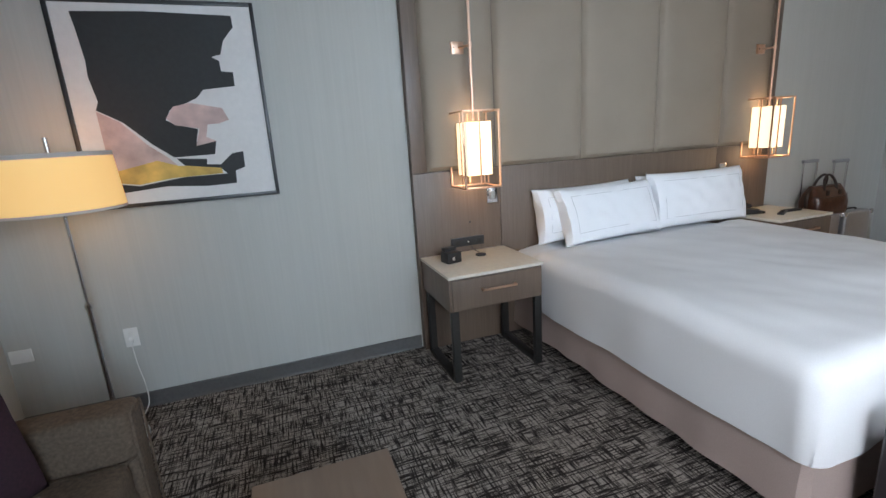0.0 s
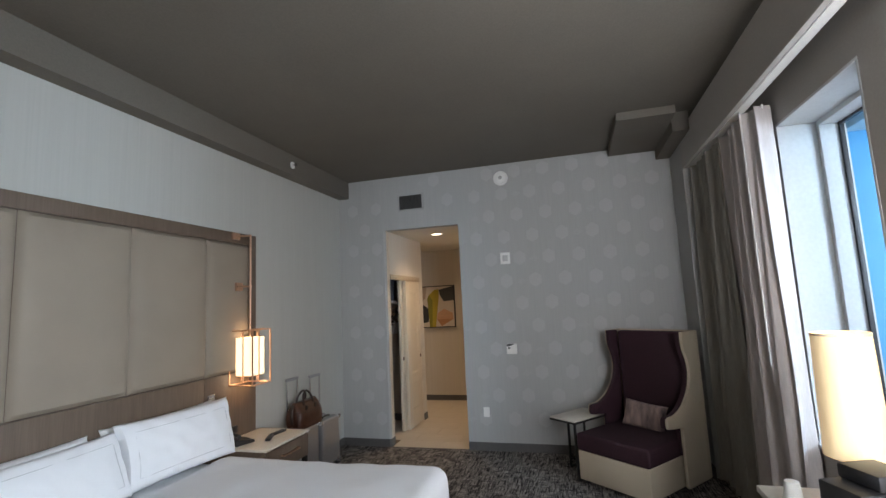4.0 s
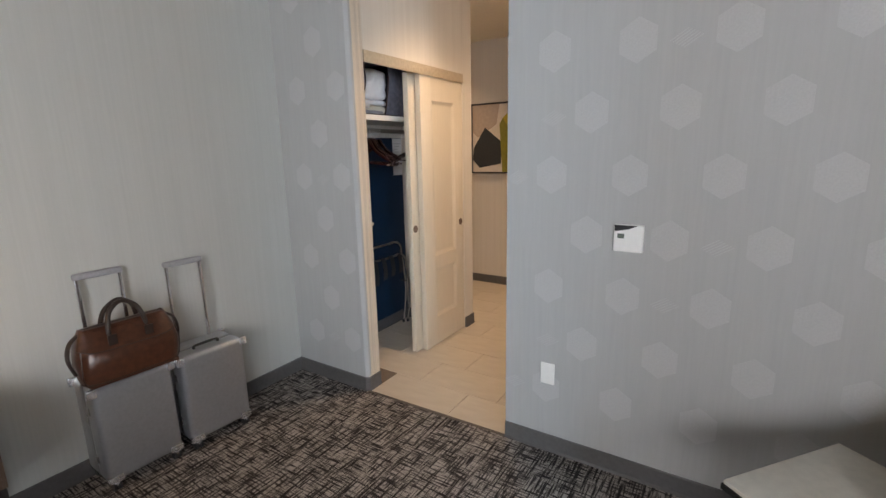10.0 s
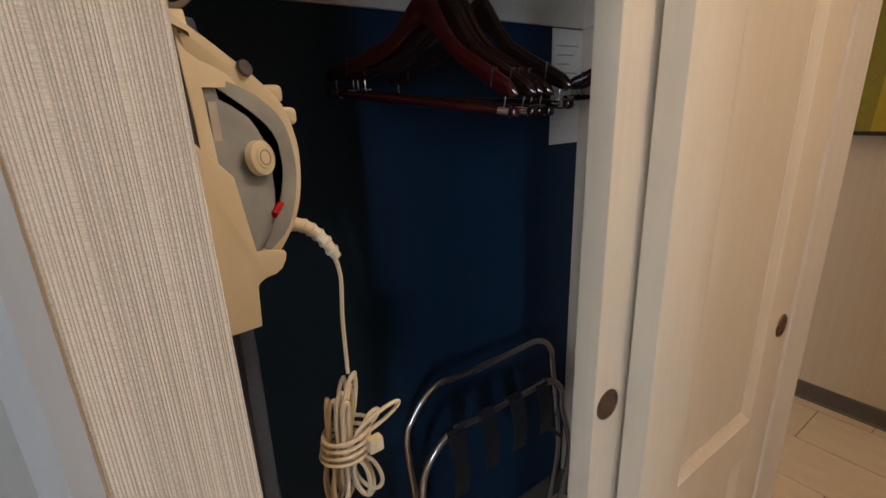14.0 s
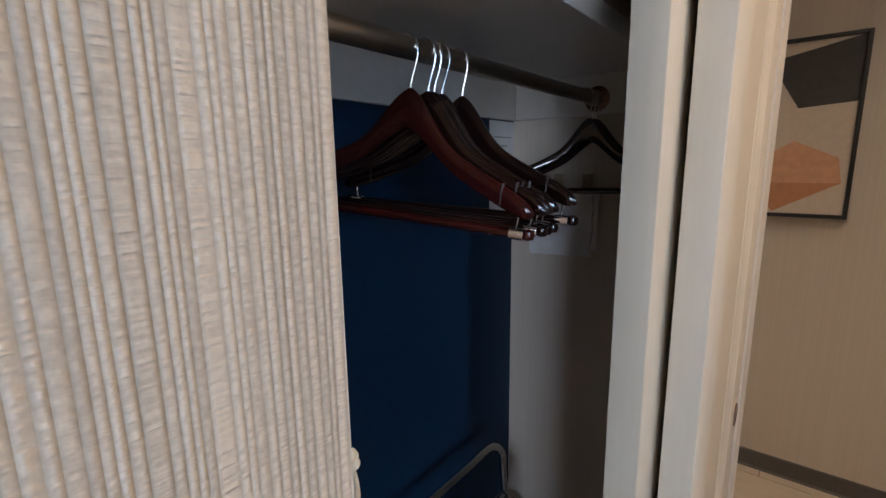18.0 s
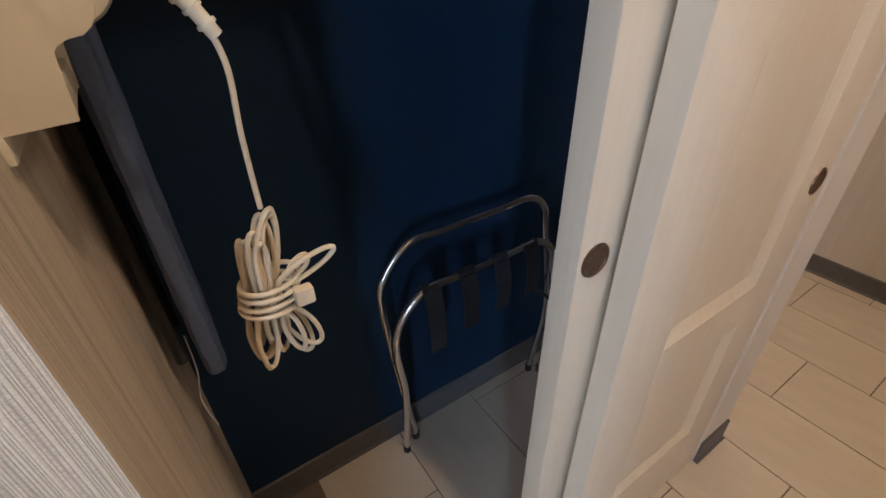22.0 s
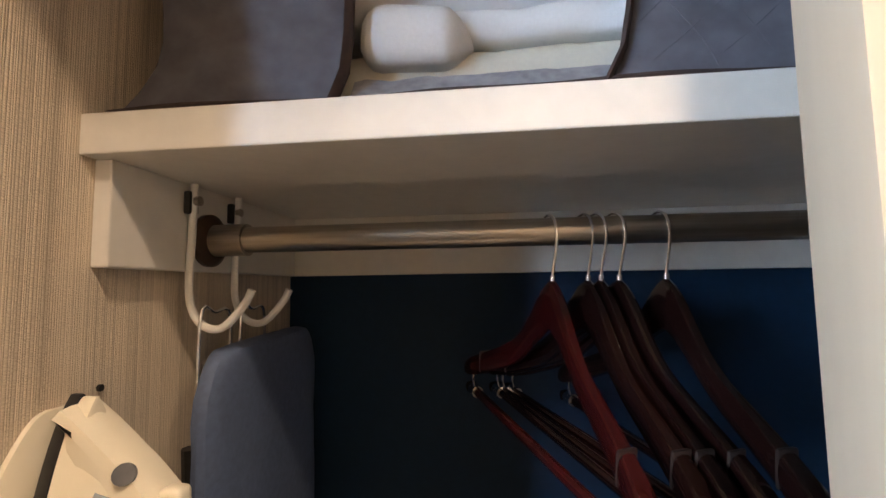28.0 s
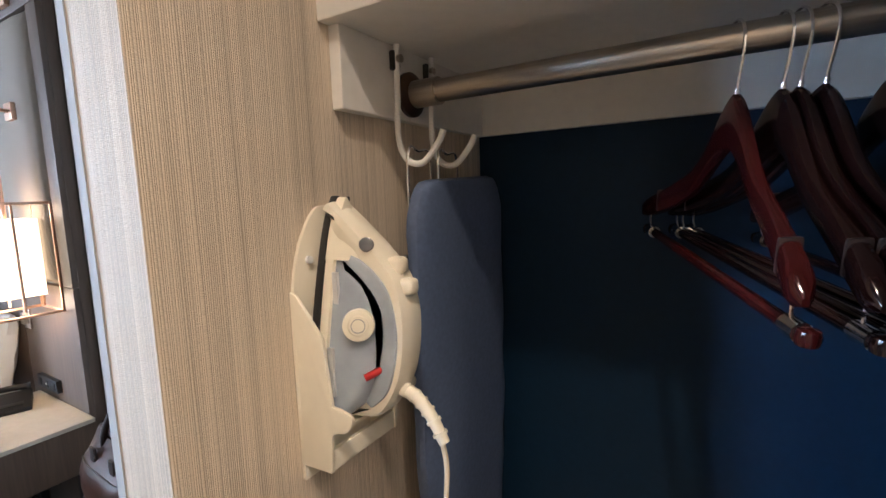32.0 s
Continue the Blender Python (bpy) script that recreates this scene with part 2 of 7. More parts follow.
LINEN = stria("linen_wallcovering", (0.485, 0.485, 0.455), (0.455, 0.457, 0.428), 90, 1.6, 0.7, 0.12)
HEXWALL = stria("grey_wallpaper", (0.41, 0.41, 0.40), (0.385, 0.385, 0.377), 60, 3.0, 0.7, 0.1)
HEXPRINT = mat("pale_hexagon_print", (0.438, 0.439, 0.431), 0.52, spec=0.4, grain=120, vary=0.04)
HALLWALL = stria("beige_hall_wallcovering", (0.62, 0.565, 0.49), (0.575, 0.52, 0.445), 110, 0.9, 0.7, 0.2)
OAKPAPER = cord_paper("oak_cord_wallcovering", (0.64, 0.545, 0.43), (0.54, 0.45, 0.345))
CEIL = mat("dark_ceiling_paint", (0.138, 0.122, 0.101), 0.85, grain=80, vary=0.06, bump=0.05)
HALLCEIL = mat("hall_ceiling_paint", (0.74, 0.70, 0.63), 0.85, grain=60, vary=0.04)
BASEGREY = mat("grey_rubber_base", (0.095, 0.09, 0.088), 0.55, grain=50, vary=0.1)
WHITE = mat("white_paint", (0.78, 0.77, 0.73), 0.5, grain=40, vary=0.03, bump=0.05)
DOORPAINT = mat("cream_door_paint", (0.62, 0.54, 0.425), 0.45, grain=(70, 70, 5), vary=0.03, bump=0.08)
NAVY = mat("navy_wall_paint", (0.0030, 0.020, 0.050), 0.6, spec=0.25, grain=90, vary=0.08, bump=0.08)
SHELFWHITE = mat("white_melamine", (0.72, 0.70, 0.66), 0.45, grain=50, vary=0.03)
TILE = stria("beige_porcelain_tile", (0.56, 0.49, 0.40), (0.50, 0.43, 0.345), 5, 18, 0.35, 0.05, "X")
GROUT = mat("grout", (0.17, 0.13, 0.10), 0.9, grain=150, vary=0.15)
TAUPEWOOD = stria("taupe_wood_veneer", (0.150, 0.106, 0.078), (0.112, 0.079, 0.058), 120, 5.0, 0.45, 0.1)
FABRIC = mat("taupe_panel_fabric", (0.275, 0.225, 0.175), 0.62, grain=(600, 600, 600), vary=0.10, bump=0.25, spec=0.3)
CARPET = carpet_material()
COPPER = mat("brushed_copper", (0.70, 0.46, 0.33), 0.38, 1.0, grain=200, vary=0.05)
CHROME = mat("chrome", (0.80, 0.80, 0.82), 0.17, 1.0, grain=80, vary=0.03)
STEEL = mat("brushed_steel", (0.42, 0.38, 0.33), 0.28, 1.0, grain=(8, 300, 300), vary=0.12, bump=0.05)
SHEET = mat("white_bed_linen", (0.85, 0.87, 0.90), 0.85, grain=240, vary=0.02, bump=0.12, spec=0.2)
PIPING = mat("grey_piping", (0.50, 0.52, 0.55), 0.8, grain=200)
SKIRT = mat("mauve_bed_skirt", (0.44, 0.35, 0.32), 0.9, grain=300, vary=0.07, bump=0.2)
BLACK = mat("black_plastic", (0.018, 0.018, 0.02), 0.4, grain=120, vary=0.2)
BLACKMETAL = mat("black_metal", (0.03, 0.029, 0.028), 0.45, 0.4, grain=120, vary=0.2)
STONE = mat("cream_stone_top", (0.66, 0.62, 0.54), 0.3, grain=30, vary=0.05)
PLUM = mat("plum_velvet", (0.032, 0.010, 0.017), 0.8, grain=90, vary=0.25, bump=0.2)
OATMEAL = mat("oatmeal_upholstery", (0.52, 0.44, 0.33), 0.9, grain=400, vary=0.08, bump=0.3)
SOFACLOTH = mat("olive_grey_chenille", (0.120, 0.083, 0.057), 0.85, grain=70, vary=0.25, bump=0.4)
LEATHER = mat("dark_brown_leather", (0.035, 0.030, 0.034), 0.42, grain=180, vary=0.15, bump=0.15)
TAN = mat("cognac_leather", (0.055, 0.019, 0.0092), 0.32, grain=40, vary=0.3, bump=0.15)
CURTAIN = stria("taupe_curtain_cloth", (0.34, 0.32, 0.28), (0.27, 0.255, 0.225), 300, 20, 0.8, 0.2)
LINING = stria("grey_curtain_lining", (0.58, 0.53, 0.515), (0.50, 0.455, 0.44), 260, 20, 0.8, 0.2)
SILVER = mat("silver_suitcase_shell", (0.48, 0.49, 0.51), 0.30, 0.8, grain=60, vary=0.05)
MIRRORBLUE = mat("blue_cladding", (0.07, 0.33, 0.62), 0.5, grain=3, vary=0.05)
IVORY = mat("ivory_plastic", (0.80, 0.74, 0.60), 0.28, grain=30, vary=0.03)
BRONZE = mat("oiled_bronze", (0.16, 0.10, 0.07), 0.32, 0.9, grain=90, vary=0.1)
CLEARBLUE = mat("smoky_clear_tank", (0.66, 0.74, 0.88), 0.10, grain=22, vary=0.12)
CLEARBLUE.node_tree.nodes["Principled BSDF"].inputs["Transmission Weight"].default_value = 0.48
CLEARBLUE.node_tree.nodes["Principled BSDF"].inputs["IOR"].default_value = 1.25
BOARDBLUE = mat("slate_blue_cover", (0.095, 0.130, 0.225), 0.55, grain=120, vary=0.1, bump=0.2)
CORD = mat("cream_cord", (0.72, 0.62, 0.46), 0.6, grain=100, vary=0.05)
CHERRY = mat("dark_cherry_lacquer", (0.026, 0.0032, 0.003), 0.13, grain=(20, 20, 160), vary=0.2)
WALNUT = mat("dark_walnut_lacquer", (0.0090, 0.0034, 0.003), 0.12, grain=(20, 20, 160), vary=0.2)
BAGGREY = mat("grey_storage_cloth", (0.115, 0.115, 0.142), 0.75, grain=(26, 26, 34), vary=0.26, bump=0.4)
BAGBIND = mat("brown_binding", (0.045, 0.028, 0.026), 0.8, grain=200)
BLANKET = mat("cream_blanket", (0.72, 0.69, 0.60), 0.9, grain=200, vary=0.03, bump=0.3)
PAPER = mat("white_paper", (0.72, 0.73, 0.74), 0.8, grain=60, vary=0.02)
PLATE = mat("white_switch_plate", (0.80, 0.79, 0.76), 0.35, grain=40, vary=0.02)
GLASS = glass_material()

# ---- mesh tools ----


def thing(name, label, category, group="", kind="", at=(0, 0, 0), turn=0.0):
    ob = new(name)
    ob.empty_display_size = 0.1
    ob.matrix_world = pose(*at, 0, 0, turn)
    bpy.context.view_layer.update()
    return tagged(ob, label, category, group, kind)


def mesh_of(name, bm, material, smooth=True):
    bmesh.ops.recalc_face_normals(bm, faces=bm.faces)
    me = bpy.data.meshes.new(name)
    bm.to_mesh(me)
    bm.free()
    me.materials.append(material)
    if smooth:
        me.polygons.foreach_set("use_smooth", [True] * len(me.polygons))
        me.set_sharp_from_angle(angle=radians(35))
    return me


def part(name, bm, material, parent, label="", smooth=True):
    """One mesh object under a thing or a part; the mesh is in the coordinates of the thing."""
    ob = new(name, mesh_of(name, bm, material, smooth))
    ob.parent = parent
    if label:
        ob["label"] = label
    return ob


def single(name, bm, material, label, category, group="", kind="", smooth=True):
    return tagged(new(name, mesh_of(name, bm, material, smooth)), label, category, group, kind)


def structure(name, bm, material, label, category="wall", smooth=False):
    return single(name, bm, material, label, category, "", "structure", smooth)


def box(x0, x1, y0, y1, z0, z1, bevel=0.0, bm=None, segments=2):
    own = bmesh.new()
    r = bmesh.ops.create_cube(own, size=1.0)
    for v in r["verts"]:
        v.co = Vector(((x0 + x1) / 2 + v.co.x * (x1 - x0), (y0 + y1) / 2 + v.co.y * (y1 - y0), (z0 + z1) / 2 + v.co.z * (z1 - z0)))
    if bevel:
        bmesh.ops.bevel(own, geom=own.edges[:], offset=bevel, segments=segments, profile=0.6, affect="EDGES")
    return join(bm, own)


def join(bm, own):
    if bm is None:
        return own
    me = bpy.data.meshes.new("scratch")
    own.to_mesh(me)
    own.free()
    bm.from_mesh(me)
    bpy.data.meshes.remove(me)
    return bm


def tube(points, r, bm=None, n=10, closed=False, flat=1.0, up=None):
    """A round (or flattened) bar swept along points; r may be a number or one per point."""
    own = bm or bmesh.new()
    pts = [Vector(p) for p in points]
    k = len(pts)
    rings, side = [], None
    for i, p in enumerate(pts):
        a = pts[(i - 1) % k] if closed or i else p
        b = pts[(i + 1) % k] if closed or i < k - 1 else p
        d = (b - a).normalized()
        if side is None:
            ref = Vector(up) if up else (Vector((0, 0, 1)) if abs(d.z) < 0.9 else Vector((1, 0, 0)))
            side = d.cross(ref).normalized()
        else:
            side = (side - d * side.dot(d)).normalized()
        other = d.cross(side)
        rad = r[i] if isinstance(r, (list, tuple)) else r
        rings.append([own.verts.new(p + side * math.cos(2 * math.pi * j / n) * rad + other * math.sin(2 * math.pi * j / n) * rad * flat) for j in range(n)])
    for i in range(k if closed else k - 1):
        a, b = rings[i], rings[(i + 1) % k]
        for j in range(n):
            own.faces.new((a[j], a[(j + 1) % n], b[(j + 1) % n], b[j]))
    if not closed:
        own.faces.new(rings[0])
        own.faces.new(rings[-1][::-1])
    return own


def smooth_path(points, steps=6, closed=False):
    """Catmull-Rom points through the given ones."""
    p = [Vector(q) for q in points]
    n, out = len(p), []
    for i in range(n if closed else n - 1):
        a, b, c, d = (p[(i + k) % n] if closed else p[min(max(i + k, 0), n - 1)] for k in (-1, 0, 1, 2))
        for s in range(steps):
            t = s / steps
            out.append(0.5 * ((2 * b) + (c - a) * t + (2 * a - 5 * b + 4 * c - d) * t * t + (3 * b - a - 3 * c + d) * t ** 3))
    if not closed:
        out.append(p[-1])
    return out


def lathe(profile, n=28, bm=None, centre=(0, 0)):
    """Turns (radius, z) pairs about a vertical axis."""
    own = bm or bmesh.new()
    rings = []
    for r, z in profile:
        if r < 1e-5:
            rings.append([own.verts.new((centre[0], centre[1], z))])
        else:
            rings.append([own.verts.new((centre[0] + r * math.cos(2 * math.pi * j / n), centre[1] + r * math.sin(2 * math.pi * j / n), z)) for j in range(n)])
    for a, b in zip(rings, rings[1:]):
        for j in range(n):
            q = [a[j % len(a)], a[(j + 1) % len(a)], b[(j + 1) % len(b)], b[j % len(b)]]
            q = list(dict.fromkeys(q))
            if len(q) > 2:
                own.faces.new(q)
    return own


def slab(outline, thick, axis="z", at=0.0, bevel=0.0, bm=None):
    """A flat shape cut from a board: outline in two coordinates, thickness along the axis from at."""
    own = bmesh.new()
    put = {"z": lambda u, v, w: (u, v, w), "y": lambda u, v, w: (u, w, v), "x": lambda u, v, w: (w, u, v)}[axis]
    lo = [own.verts.new(put(u, v, at)) for u, v in outline]
    hi = [own.verts.new(put(u, v, at + thick)) for u, v in outline]
    own.faces.new(lo)
    own.faces.new(hi[::-1])
    n = len(lo)
    for i in range(n):
        own.faces.new((lo[i], hi[i], hi[(i + 1) % n], lo[(i + 1) % n]))
    bmesh.ops.recalc_face_normals(own, faces=own.faces)
    if bevel:
        bmesh.ops.bevel(own, geom=[e for e in own.edges if len(e.link_faces) == 2 and e.calc_face_angle() > 0.5], offset=bevel, segments=2, profile=0.6, affect="EDGES")
    return join(bm, own)


def sheet(nu, nv, fn, thick=0.0, bm=None):
    """A grid of nu by nv quads; fn(u, v) in 0..1 gives the place. thick: gives it a back along its normals."""
    own = bm or bmesh.new()
    g = [[own.verts.new(fn(i / nu, j / nv)) for j in range(nv + 1)] for i in range(nu + 1)]
    faces = [own.faces.new((g[i][j], g[i + 1][j], g[i + 1][j + 1], g[i][j + 1])) for i in range(nu) for j in range(nv)]
    if thick:
        bmesh.ops.recalc_face_normals(own, faces=own.faces)
        bmesh.ops.solidify(own, geom=faces, thickness=thick)
    return own


def cushion(w, h, d, bm=None, m=Matrix(), wrinkle=0.004, n=18, power=0.32, seed=0.0):
    """A soft pillow w wide (x), h high (z), d thick (y), centred at its base."""
    own = bmesh.new()
    for sgn in (1, -1):
        def fn(u, v):
            a, b = 2 * u - 1, 2 * v - 1
            edge = max(0.0, (1 - abs(a) ** 2.6) * (1 - abs(b) ** 2.6)) ** power
            pinch = 1 - 0.05 * (1 - abs(b)) if abs(a) > 0.98 else 1
            x = a * w / 2 * (1 - 0.045 * (1 - b * b)) * pinch
            z = h / 2 + b * h / 2 * (1 - 0.06 * (1 - a * a))
            q = Vector((x * 7, z * 7 + seed, sgn * 3.0))
            y = sgn * (d / 2) * edge + wrinkle * noise.noise(q * 1.6) * (1 if edge > 0.05 else 0)
            return m @ Vector((x, y, z))
        sheet(n, n, fn, bm=own)
    bmesh.ops.remove_doubles(own, verts=own.verts, dist=0.0006)
    return join(bm, own)


def wall_with_holes(axis, face, thick, u0, u1, z0, z1, holes, name, material, label):
    """A wall built from blocks round its openings; holes are (u0, u1, z0, z1)."""
    bm = bmesh.new()
    def blk(a, b, c, d):
        if b - a > 1e-4 and d - c > 1e-4:
            if axis == "x":
                box(*sorted((face, face + thick)), a, b, c, d, bm=bm)
            else:
                box(a, b, *sorted((face, face + thick)), c, d, bm=bm)
    u = u0
    for a, b, c, d in sorted(holes):
        blk(u, a, z0, z1)
        blk(a, b, z0, c)
        blk(a, b, d, z1)
        u = b
    blk(u, u1, z0, z1)
    return structure(name, bm, material, label)


# ---- the rooms ----
W, H, SOUTH, WEST = 1.76, 3.68, -2.95, -7.90
HALL_END, HALL_Z = 2.858, 2.926
CX, CY = 0.104, 1.054         # closet: inner side wall, plane of the wall end
BACK, CEND = 1.728, 1.345     # closet back wall and end wall
STUBX = -0.022                # face of the short wall beside the closet
structure("floor_carpet", slab([(WEST - 0.15, SOUTH - 0.4), (0.0, SOUTH - 0.4), (0.0, 0.0), (STUBX - 0.003, CY), (STUBX - 0.003, W + 0.15), (WEST - 0.15, W + 0.15)], 0.12, "z", -0.12), CARPET, "dark grey-brown crosshatched hotel carpet", "floor")
structure("floor_screed", box(-0.04, HALL_END + 0.15, -1.6, 3.9, -0.14, -0.006), GROUT, "brown grout bed under the hall tiles", "floor")
structure("wall_north", box(WEST - 0.15, 0.0, W, W + 0.14, 0.0, H), LINEN, "pale grey-green linen wallcovering wall")
structure("wall_west", box(WEST - 0.15, WEST, SOUTH - 0.4, W, 0.0, H), LINEN, "pale grey-green linen wallcovering wall")
wall_with_holes("y", SOUTH, -0.40, WEST, 0.12, 0.0, H, [(*WIN1, *WZ), (*WIN2, *WZ)], "wall_south", mat("warm_grey_wall_paint", (0.40, 0.375, 0.345), 0.8, grain=60, vary=0.04), "warm grey painted window wall")
EAST = wall_with_holes("x", 0.0, 0.12, SOUTH, -0.008, 0.0, H, [], "wall_east", HEXWALL, "grey wallpaper wall with pale hexagons")
EAST_ABOVE = structure("wall_east_above", slab([(0.0, -0.008), (STUBX, 1.074), (0.10, 1.074), (0.12, -0.008)], H - HALL_Z, "z", HALL_Z), HEXWALL, "grey wallpaper above the hall opening")
stub = slab([(STUBX, 1.074), (STUBX, W), (0.04, W + 0.14), (CX, W + 0.14), (CX, 1.058), (-0.006, 1.058)], H, "z", 0.0)
STUB = structure("wall_stub", stub, HEXWALL, "grey wallpaper wall end beside the closet")
# oak-grain covering on the closet side and the end of the stub
structure("wall_stub_end", slab([(-0.004, CY), (CX + 0.004, CY), (CX + 0.004, BACK), (CX, BACK), (CX, 1.058), (-0.004, 1.058)], HALL_Z, "z", 0.0), OAKPAPER, "oak-grain wallcovering on the closet side wall")
structure("wall_closet_back", box(CX + 0.005, 1.45, BACK, BACK + 0.12, 0.0, HALL_Z), NAVY, "navy painted closet back wall")
structure("wall_closet_end", box(CEND, 1.45, 1.181, BACK, 0.0, HALL_Z), HALLWALL, "beige closet end wall")
structure("wall_closet_post", box(1.366, 1.523, CY - 0.001, 1.180, 0.0, HALL_Z), HALLWALL, "beige wall end beside the sliding doors")
structure("wall_over_closet", box(CX + 0.005, 1.365, CY - 0.001, 1.180, 2.318, HALL_Z), HALLWALL, "beige wall above the sliding doors")
structure("wall_hall_end", box(HALL_END, HALL_END + 0.12, -1.6, 3.9, 0.0, HALL_Z), HALLWALL, "beige striped wallcovering hall end wall")
structure("wall_entry_left", box(1.451, 1.523, 1.181, 3.9, 0.0, HALL_Z), HALLWALL, "beige entry wall")
structure("wall_entry_end", box(1.523, HALL_END, 3.78, 3.9, 0.0, HALL_Z), HALLWALL, "beige entry end wall")
wall_with_holes("y", 0.0, -0.12, 0.125, HALL_END, 0.0, HALL_Z, [(0.40, 1.30, 0.0, 2.16)], "wall_hall_right", HALLWALL, "beige hall wall with the bathroom door")
structure("ceiling", box(WEST - 0.15, 0.12, SOUTH - 0.4, W + 0.14, H, H + 0.12), CEIL, "dark taupe painted ceiling", "ceiling")
structure("ceiling_hall", box(0.12, HALL_END + 0.12, -1.6, 3.9, HALL_Z, HALL_Z + 0.12), HALLCEIL, "warm white hall ceiling", "ceiling")
structure("ceiling_soffit", box(WEST, 0.0, 1.603, W, 3.44, H), CEIL, "dark taupe ceiling beam along the bed wall", "beam")
structure("ceiling_duct_box", box(-1.21, 0.0, -2.525, -1.985, 3.600, H), CEIL, "dark taupe boxed duct under the ceiling", "beam")
structure("ceiling_duct_box_low", box(-1.0, 0.0, -2.68, -2.525, 3.485, H), CEIL, "dark taupe lower boxed duct beside the curtain", "beam")
structure("wall_chase", box(-0.55, 0.0, SOUTH, -2.68, 0.0, H), HEXWALL, "grey wallpaper corner chase beside the curtain")
structure("curtain_pelmet", box(WEST, -0.55, -2.72, -2.68, 3.20, 3.60, 0.004), mat("warm_grey_pelmet", (0.42, 0.395, 0.37), 0.7, grain=50, vary=0.03), "warm grey curtain pelmet under the ceiling", "pelmet")
structure("curtain_track", box(WEST, -0.55, -2.79, -2.725, 3.20, 3.235, 0.004), WHITE, "white curtain track", "trim")


def baseboard(name, outline, closed=False):
    """Rubber base: a coved strip along plan points, thickness to the right of the line of travel."""
    bm = bmesh.new()
    pts = [Vector((*p, 0)) for p in outline]
    prof = [(0.0, 0.0), (0.016, 0.0), (0.008, 0.012), (0.008, 0.094), (0.004, 0.10), (0.0, 0.10)]
    rows = []
    for i, p in enumerate(pts):
        d0 = (p - pts[i - 1]).normalized() if i else (pts[1] - p).normalized()
        d1 = (pts[i + 1] - p).normalized() if i < len(pts) - 1 else d0
        n0, n1 = Vector((d0.y, -d0.x, 0)), Vector((d1.y, -d1.x, 0))
        n = (n0 + n1) / (1 + n0.dot(n1))
        rows.append([bm.verts.new(p + n * a + Vector((0, 0, b))) for a, b in prof])
    for a, b in zip(rows, rows[1:]):
        for j in range(len(prof)):
            k = (j + 1) % len(prof)
            bm.faces.new((a[j], a[k], b[k], b[j]))
    bm.faces.new(rows[0])
    bm.faces.new(rows[-1][::-1])
    return structure(name, bm, BASEGREY, "dark grey rubber baseboard", "baseboard")


baseboard("baseboard_north", [(WEST, W), (-5.44, W)])
baseboard("baseboard_north_east", [(-1.92, W), (STUBX, W), (STUBX, 1.072), (-0.004, CY), (CX + 0.004, CY)])
baseboard("baseboard_east", [(0.0, -0.008), (0.0, -2.68), (-0.55, -2.68)])
baseboard("baseboard_closet", [(CX + 0.004, BACK), (CEND, BACK), (CEND, 1.185)])
baseboard("baseboard_post", [(1.367, CY - 0.001), (1.523, CY - 0.001), (1.523, 3.78)])
baseboard("baseboard_hall_end", [(HALL_END, 3.78), (HALL_END, 0.0)])
baseboard("baseboard_west", [(WEST, SOUTH), (WEST, W)])

# pale hexagons printed on the grey paper, with fine hatching between them
def hexagons(wall, x, y_first, z_first, py, pz, keep):
    bm = bmesh.new()
    bm.faces.new([bm.verts.new((0, 0.088 * math.sin(math.pi / 3 * a), 0.095 * math.cos(math.pi / 3 * a))) for a in range(6)])
    shape = mesh_of("hexagon", bm, HEXPRINT, False)
    hatch = bmesh.new()
    for k in range(-14, 15):
        z = z_first + pz * k
        for n in range(-16, 17):
            y = y_first + py * (n + (0.5 if k % 2 else 0.0))
            if not keep(y, z):
                continue
            ob = new("hexagon", shape)
            ob.parent = wall
            ob.location = (x, y, z)
            if (k * 7 + n * 3) % 4 == 0:
                for q in range(6):
                    cy, cz = y + py * 0.5 - 0.03 + 0.011 * q, z - 0.03 + 0.006 * q
                    hatch.faces.new([hatch.verts.new((x, cy + a * 0.034 + b * 0.0012, cz - a * 0.022 + b * 0.002)) for a, b in ((-1, -1), (1, -1), (1, 1), (-1, 1))])
    part("hatching", hatch, HEXPRINT, wall, "fine pale hatching between the hexagons", smooth=False)


hexagons(EAST, -0.0012, -0.248, 0.390, 0.369, 0.2885, lambda y, z: -2.60 < y < -0.13 and 0.19 < z < 3.58)
hexagons(EAST_ABOVE, -0.0262, -0.248, 0.390, 0.369, 0.2885, lambda y, z: 0.09 < y < 0.40 and 3.04 < z < 3.58)
hexagons(STUB, STUBX - 0.0012, 1.180, 1.518, 0.365, 0.2880, lambda y, z: 1.165 < y < 1.68 and 0.19 < z < 3.40)


# ---- window, sill and outside ----
REVEAL = mat("pale_grey_window_paint", (0.56, 0.57, 0.575), 0.55, grain=40, vary=0.04, bump=0.05)


